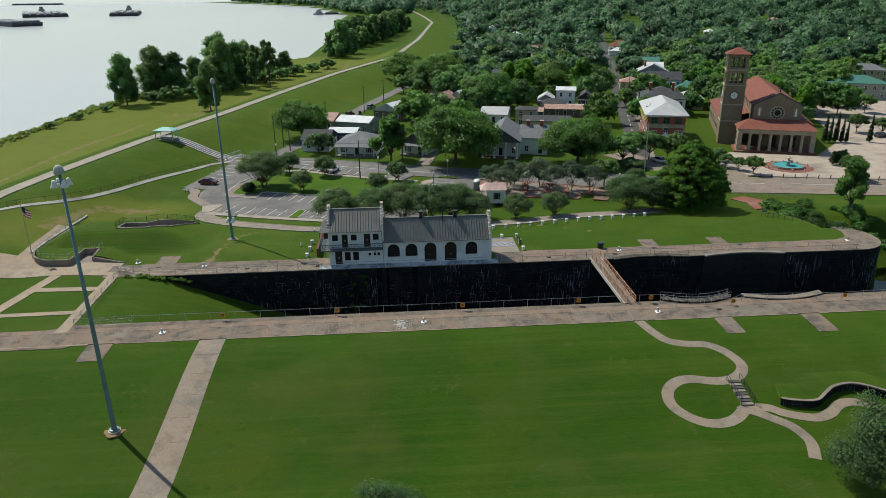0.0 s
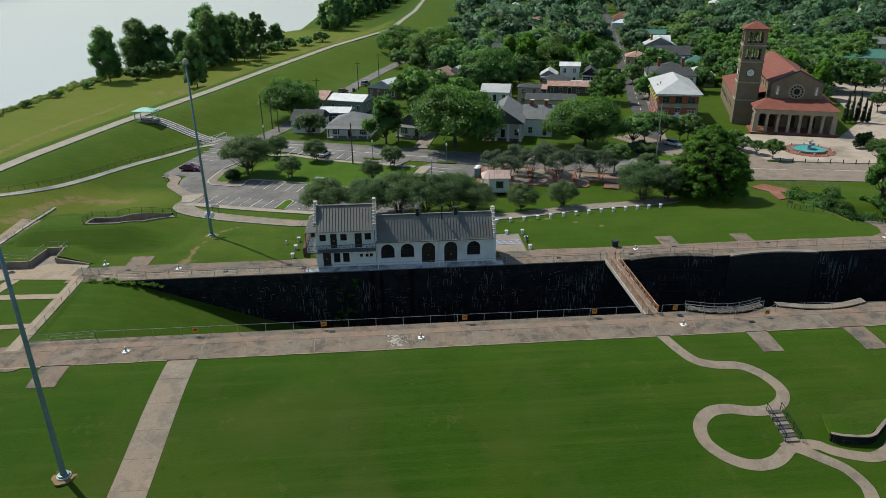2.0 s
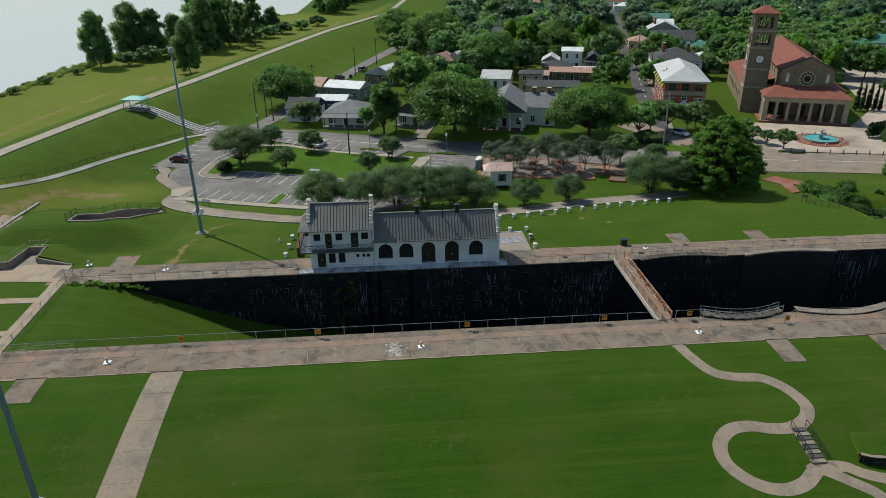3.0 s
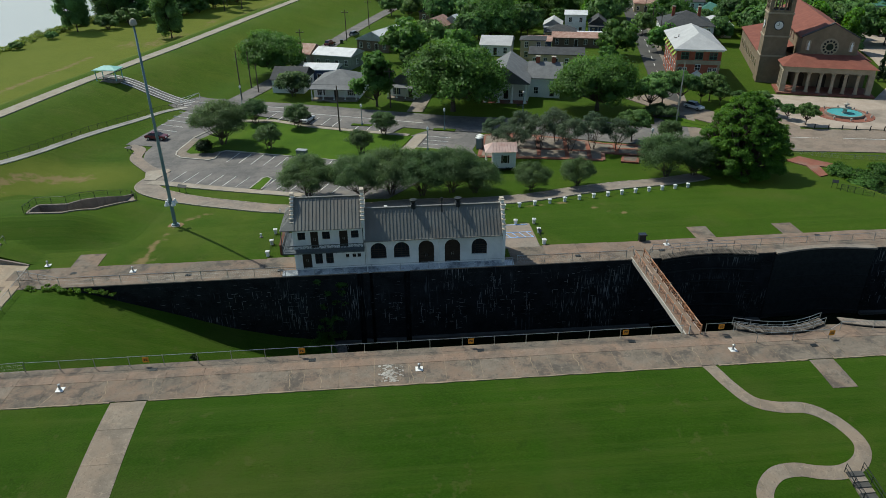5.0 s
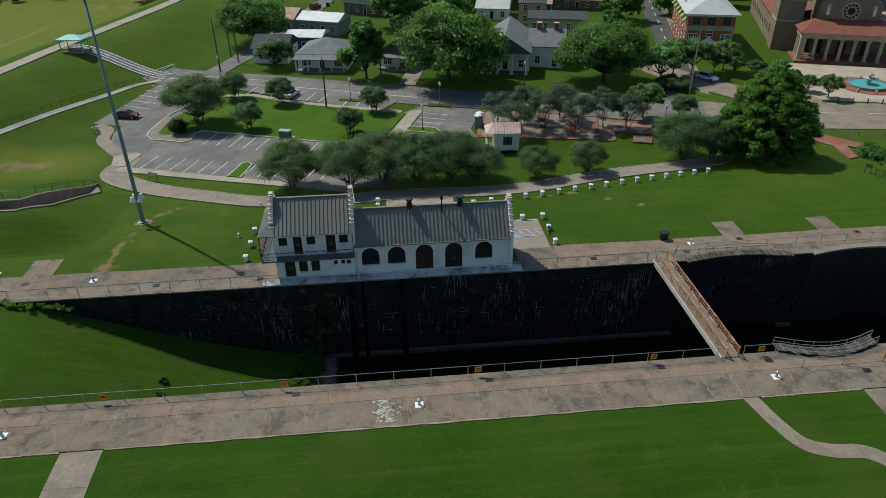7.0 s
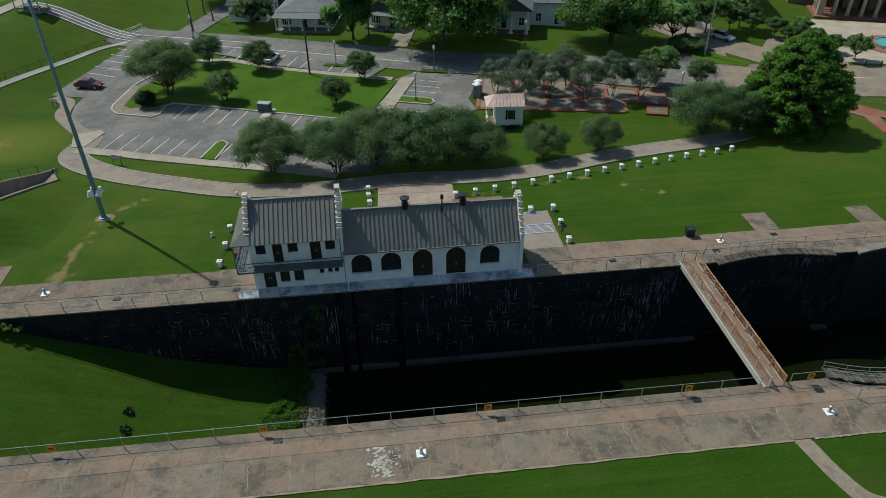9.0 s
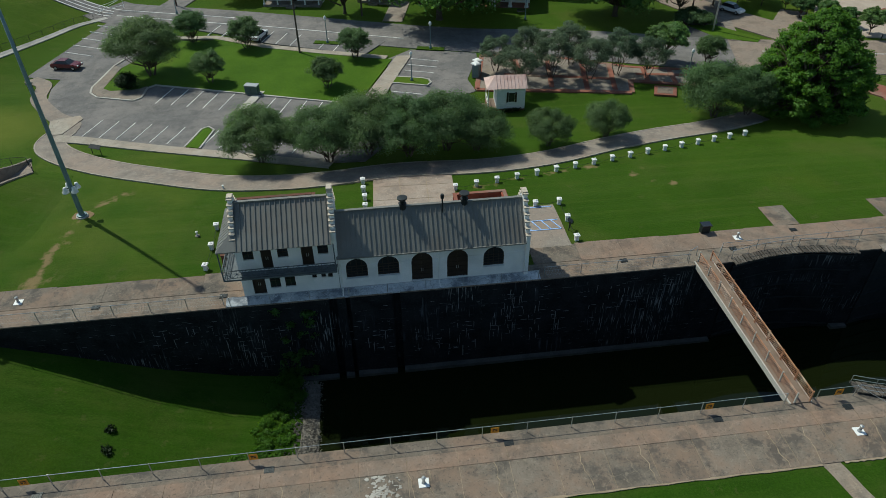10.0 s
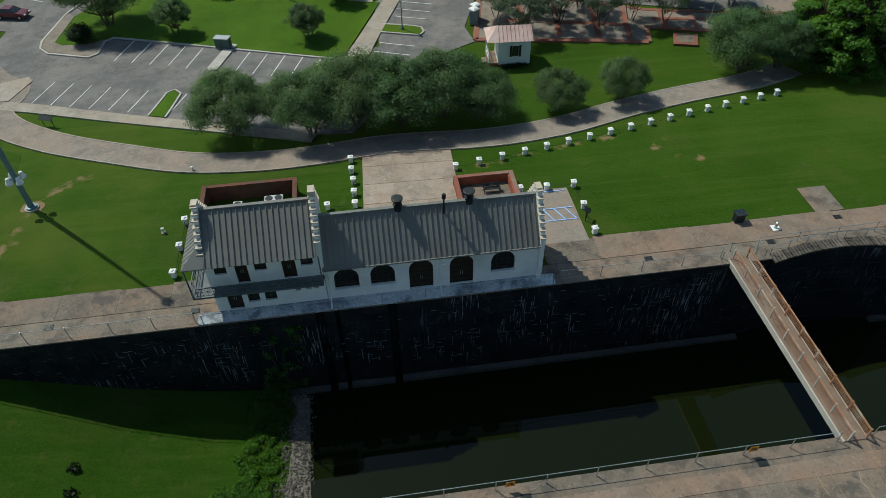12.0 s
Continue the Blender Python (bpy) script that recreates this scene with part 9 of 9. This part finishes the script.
# ---- barges on the river ----
def barge(x, y, rz, n, wide, label, tug=True, size=1.0):
    t = thing("barge_tow", pose(x, y, -5.6, 0, 0, rz), label, "barge")
    t.scale = (size, size, size)
    for i in range(n):
        for j in range(wide):
            cx, cy = -n * 30 + 60 * i + 30, (j - (wide - 1) / 2) * 16
            b = part("barge", slab(bmesh.new(), [(cx - 29, 0.2), (cx + 26, 0.2), (cx + 29, 6), (cx - 29, 6)], cy - 7.6, cy + 7.6), "barge_hull", t)
            part("hatch_cover", bevelled(boxes((cx - 26, cy - 5.8, 6.0, cx + 24, cy + 5.8, 9.0)), 0.8), "barge_cover" if (i + 2 * j) % 3 else "grey_roof", b)
    if tug:
        tg = part("towboat", boxes((-n * 30 - 46, -9, 0.3, -n * 30 - 2, 9, 6), (-n * 30 - 36, -7, 6, -n * 30 - 10, 7, 14), (-n * 30 - 30, -4.5, 14, -n * 30 - 16, 4.5, 20)), "barge_cover", t, "pale towboat with stacked decks")


M["barge_hull"] = mat("barge_hull", (0.045, 0.055, 0.07), (0.08, 0.09, 0.105), 0.7, 0.1, 1, 0)
M["barge_cover"] = mat("barge_cover", (0.22, 0.23, 0.25), (0.36, 0.36, 0.37), 0.7, 0.06, 0.5, 0)
barge(-905, 1790, 296, 5, 6, "broad tow of dark covered barges with a towboat")
barge(-690, 1190, 315, 3, 3, "moored row of dark barges", False)
barge(-705, 1800, 287, 5, 4, "tow of dark covered barges with a towboat")
barge(-2070, 4250, -10, 5, 3, "distant line of dark barges", False)
barge(-165, 1560, 10, 1, 1, "small towboat with a barge near the far bank", size=0.55)

# added glowing panel: pale distance haze painted where the river's water ends
M["far_haze_glow"] = bpy.data.materials.new("far_haze_glow")
M["far_haze_glow"].use_nodes = True
hz = M["far_haze_glow"].node_tree.nodes["Principled BSDF"]
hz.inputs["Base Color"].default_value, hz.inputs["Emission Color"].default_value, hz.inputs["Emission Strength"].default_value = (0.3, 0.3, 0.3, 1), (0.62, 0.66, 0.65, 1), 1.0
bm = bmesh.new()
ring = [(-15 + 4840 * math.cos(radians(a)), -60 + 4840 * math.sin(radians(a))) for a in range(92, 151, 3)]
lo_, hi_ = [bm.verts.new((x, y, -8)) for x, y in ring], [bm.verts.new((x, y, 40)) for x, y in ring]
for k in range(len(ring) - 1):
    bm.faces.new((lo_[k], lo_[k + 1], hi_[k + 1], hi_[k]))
tagged(part("backdrop", bm, "far_haze_glow"), "glowing backdrop panel painted as pale haze over the river", "backdrop", kind="structure")

# ---- woods of the town ----
tt = [make_tree("town_tree", "green broadleaf tree between the houses", 10.5, 11, "leaf_wood" if k < 2 else "leaf_oak", 4600, 0.62, 120 + k, 0.25, 2.4, 1, lumps=dome_lumps(11, 11.5, 120 + k, 14, 0.40, 0.44) + [(0, 0, 5.4, 4.2, 4.2, 3.6)], subs=7, rounded=0.8, core=0.7) for k in range(3)]
tb_ = make_tree("town_tree", "tall bright green tree behind the houses", 15, 12, "leaf_bright", 12000, 0.55, 131, 0.3, 2.0, 1, lumps=column_lumps(15, 13, 131, 16, 0.16), rounded=0.8, core=0.65)
taken = [(-41, 95, 9), (-53, 100, 7), (-46, 110, 7), (-44, 128, 9), (-33, 152, 12), (-25, 95, 8), (0, 92, 10), (8, 91, 7), (50, 108, 16), (72, 95, 17), (78, 112, 17), (84, 128, 16), (70, 66, 18), (100, 80, 22), (125, 95, 24), (66, 150, 13), (36, 172, 10), (30, 150, 14), (18, 124, 12), (4, 138, 9), (-14, 172, 9), (-6, 180, 9), (82, 162, 9), (95, 196, 9), (60, 118, 8), (90, 120, 10), (150, 150, 26), (125, 130, 12), (140, 138, 14), (160, 160, 12)]
rt = random.Random(77)
spots = []
for x, y, s, b in ((26, 196, 1.0, 1), (48, 186, 1.05, 1), (20, 205, 0.9, 1), (100, 130, 0.9, 1), (104, 140, 0.9, 1), (110, 128, 0.8, 1), (-30, 262, 1.1, 0), (-18, 240, 1.1, 0), (2, 160, 1.2, 0), (-2, 152, 1.0, 0), (9, 155, 1.0, 0), (-8, 196, 1.1, 0), (60, 128, 0.8, 0), (56, 136, 0.8, 0), (60, 165, 0.7, 0), (78, 146, 0.8, 0), (104, 150, 1.2, 0), (112, 146, 1.3, 0), (120, 140, 1.2, 0), (94, 152, 1.1, 0), (128, 136, 1.1, 0), (-26, 215, 0.8, 0)):
    plant(tb_ if b else tt[int(x) % 3], x, y, s, x * 7)
    spots.append((x, y))
tries = 0
while len(spots) < 165 and tries < 7000:
    tries += 1
    y = rt.uniform(118, 240)
    x = rt.uniform(-24 + 0.05 * (y - 118), 0.62 * (y + 100) - 10)
    if abs(x - 31 - 0.268 * (y - 62)) < 9 or crest(x, y) < 34 + max(0, 20 - (y - 118) * 0.1):
        continue
    if any(math.hypot(x - a, y - b) < r + 4 for a, b, r in taken) or any(math.hypot(x - a, y - b) < 7 for a, b in spots) or any(abs(x - a) < 8 and -18 < y - b < 9 for a, b in TOWN):
        continue
    spots.append((x, y))
    plant(tt[len(spots) % 3], x, y, rt.choice((0.5, 0.62, 0.74, 0.86, 1.0, 1.15)), rt.uniform(0, 360))
cheap = [make_tree("town_tree", "green broadleaf tree in the far streets", 11, 12, "leaf_far_haze" if k else "leaf_wood", 1700, 1.0, 126 + k, 0.25, 2.4, 1, lumps=dome_lumps(11, 12, 126 + k, 12, 0.40, 0.44) + [(0, 0, 5.4, 4.6, 4.6, 3.8)], subs=6, rounded=0.9, core=0.75) for k in range(3)]
tries = near = 0
while near < 125 and tries < 9000:
    tries += 1
    y = rt.uniform(235, 330)
    x = rt.uniform(-20 + 0.1 * (y - 118), 0.66 * (y + 100))
    if abs(x - 31 - 0.268 * (y - 62)) < 9 or crest(x, y) < 40:
        continue
    if any(math.hypot(x - a, y - b) < r + 4 for a, b, r in taken) or any(math.hypot(x - a, y - b) < 8.5 for a, b in spots) or any(abs(x - a) < 9 and -24 < y - b < 9 for a, b in TOWN):
        continue
    spots.append((x, y))
    near += 1
    plant(cheap[near % 3], x, y, rt.choice((0.75, 0.9, 1.05, 1.2, 1.4)), rt.uniform(0, 360))
for t in (tb_, *tt, *cheap):
    retire(t)
lumps = []
for k in range(2500):
    y = 318 * math.exp(rt.random() ** 0.95 * 2.55)
    x = -34 + rt.random() * (0.74 * y + 190)
    if crest(x, y) < 26 + 0.02 * y or abs(x - 31 - 0.268 * (y - 62)) < (8 if y < 500 else 0) or any(abs(x - a) < 14 and -46 < y - b < 11 for a, b in TOWN):
        continue
    s = rt.choice((0.6, 0.8, 0.95, 1.1, 1.3, 1.5)) * (1 + max(0, y - 500) / 1500)
    g = ground(x, y)
    h = rt.uniform(10, 15) * s
    q = rt.uniform(4.2, 5.4) * s
    lumps.append((x, y, g + h - q, q * 1.1, q * 1.1, q))
    for m in range(2):
        a = rt.uniform(0, 6.28)
        lumps.append((x + math.cos(a) * q * 0.95, y + math.sin(a) * q * 0.95, g + h * rt.uniform(0.38, 0.72), q, q, q * 0.85))
me = leaf_mesh("far_woods", lumps, 620000, 1.45, 140, 0.2, 8, jitter=0.3, grow=4.8, rounded=0.7, core=0.6)
tagged(part("far_woods", me, "leaf_far_haze"), "green canopy of town trees reaching to the horizon", "woods", kind="stuff")
lumps = []
for k in range(900):
    y = 1300 * math.exp(rt.random() * 1.25)
    x = river_edge(y) + 12 + rt.random() ** 1.7 * (260 + 0.1 * y)
    if crest(x, y) > -14:
        continue
    q = rt.uniform(9, 15)
    lumps.append((x, y, -3 + q * rt.uniform(0.7, 1.4), q, q, q * 0.9))
tagged(part("bank_woods", leaf_mesh("bank_woods", lumps, 60000, 3.6, 150, 0.2, 5, rounded=0.9, core=0.8), "leaf_far_haze"), "wooded far riverbank along the river's bend", "woods", kind="stuff")
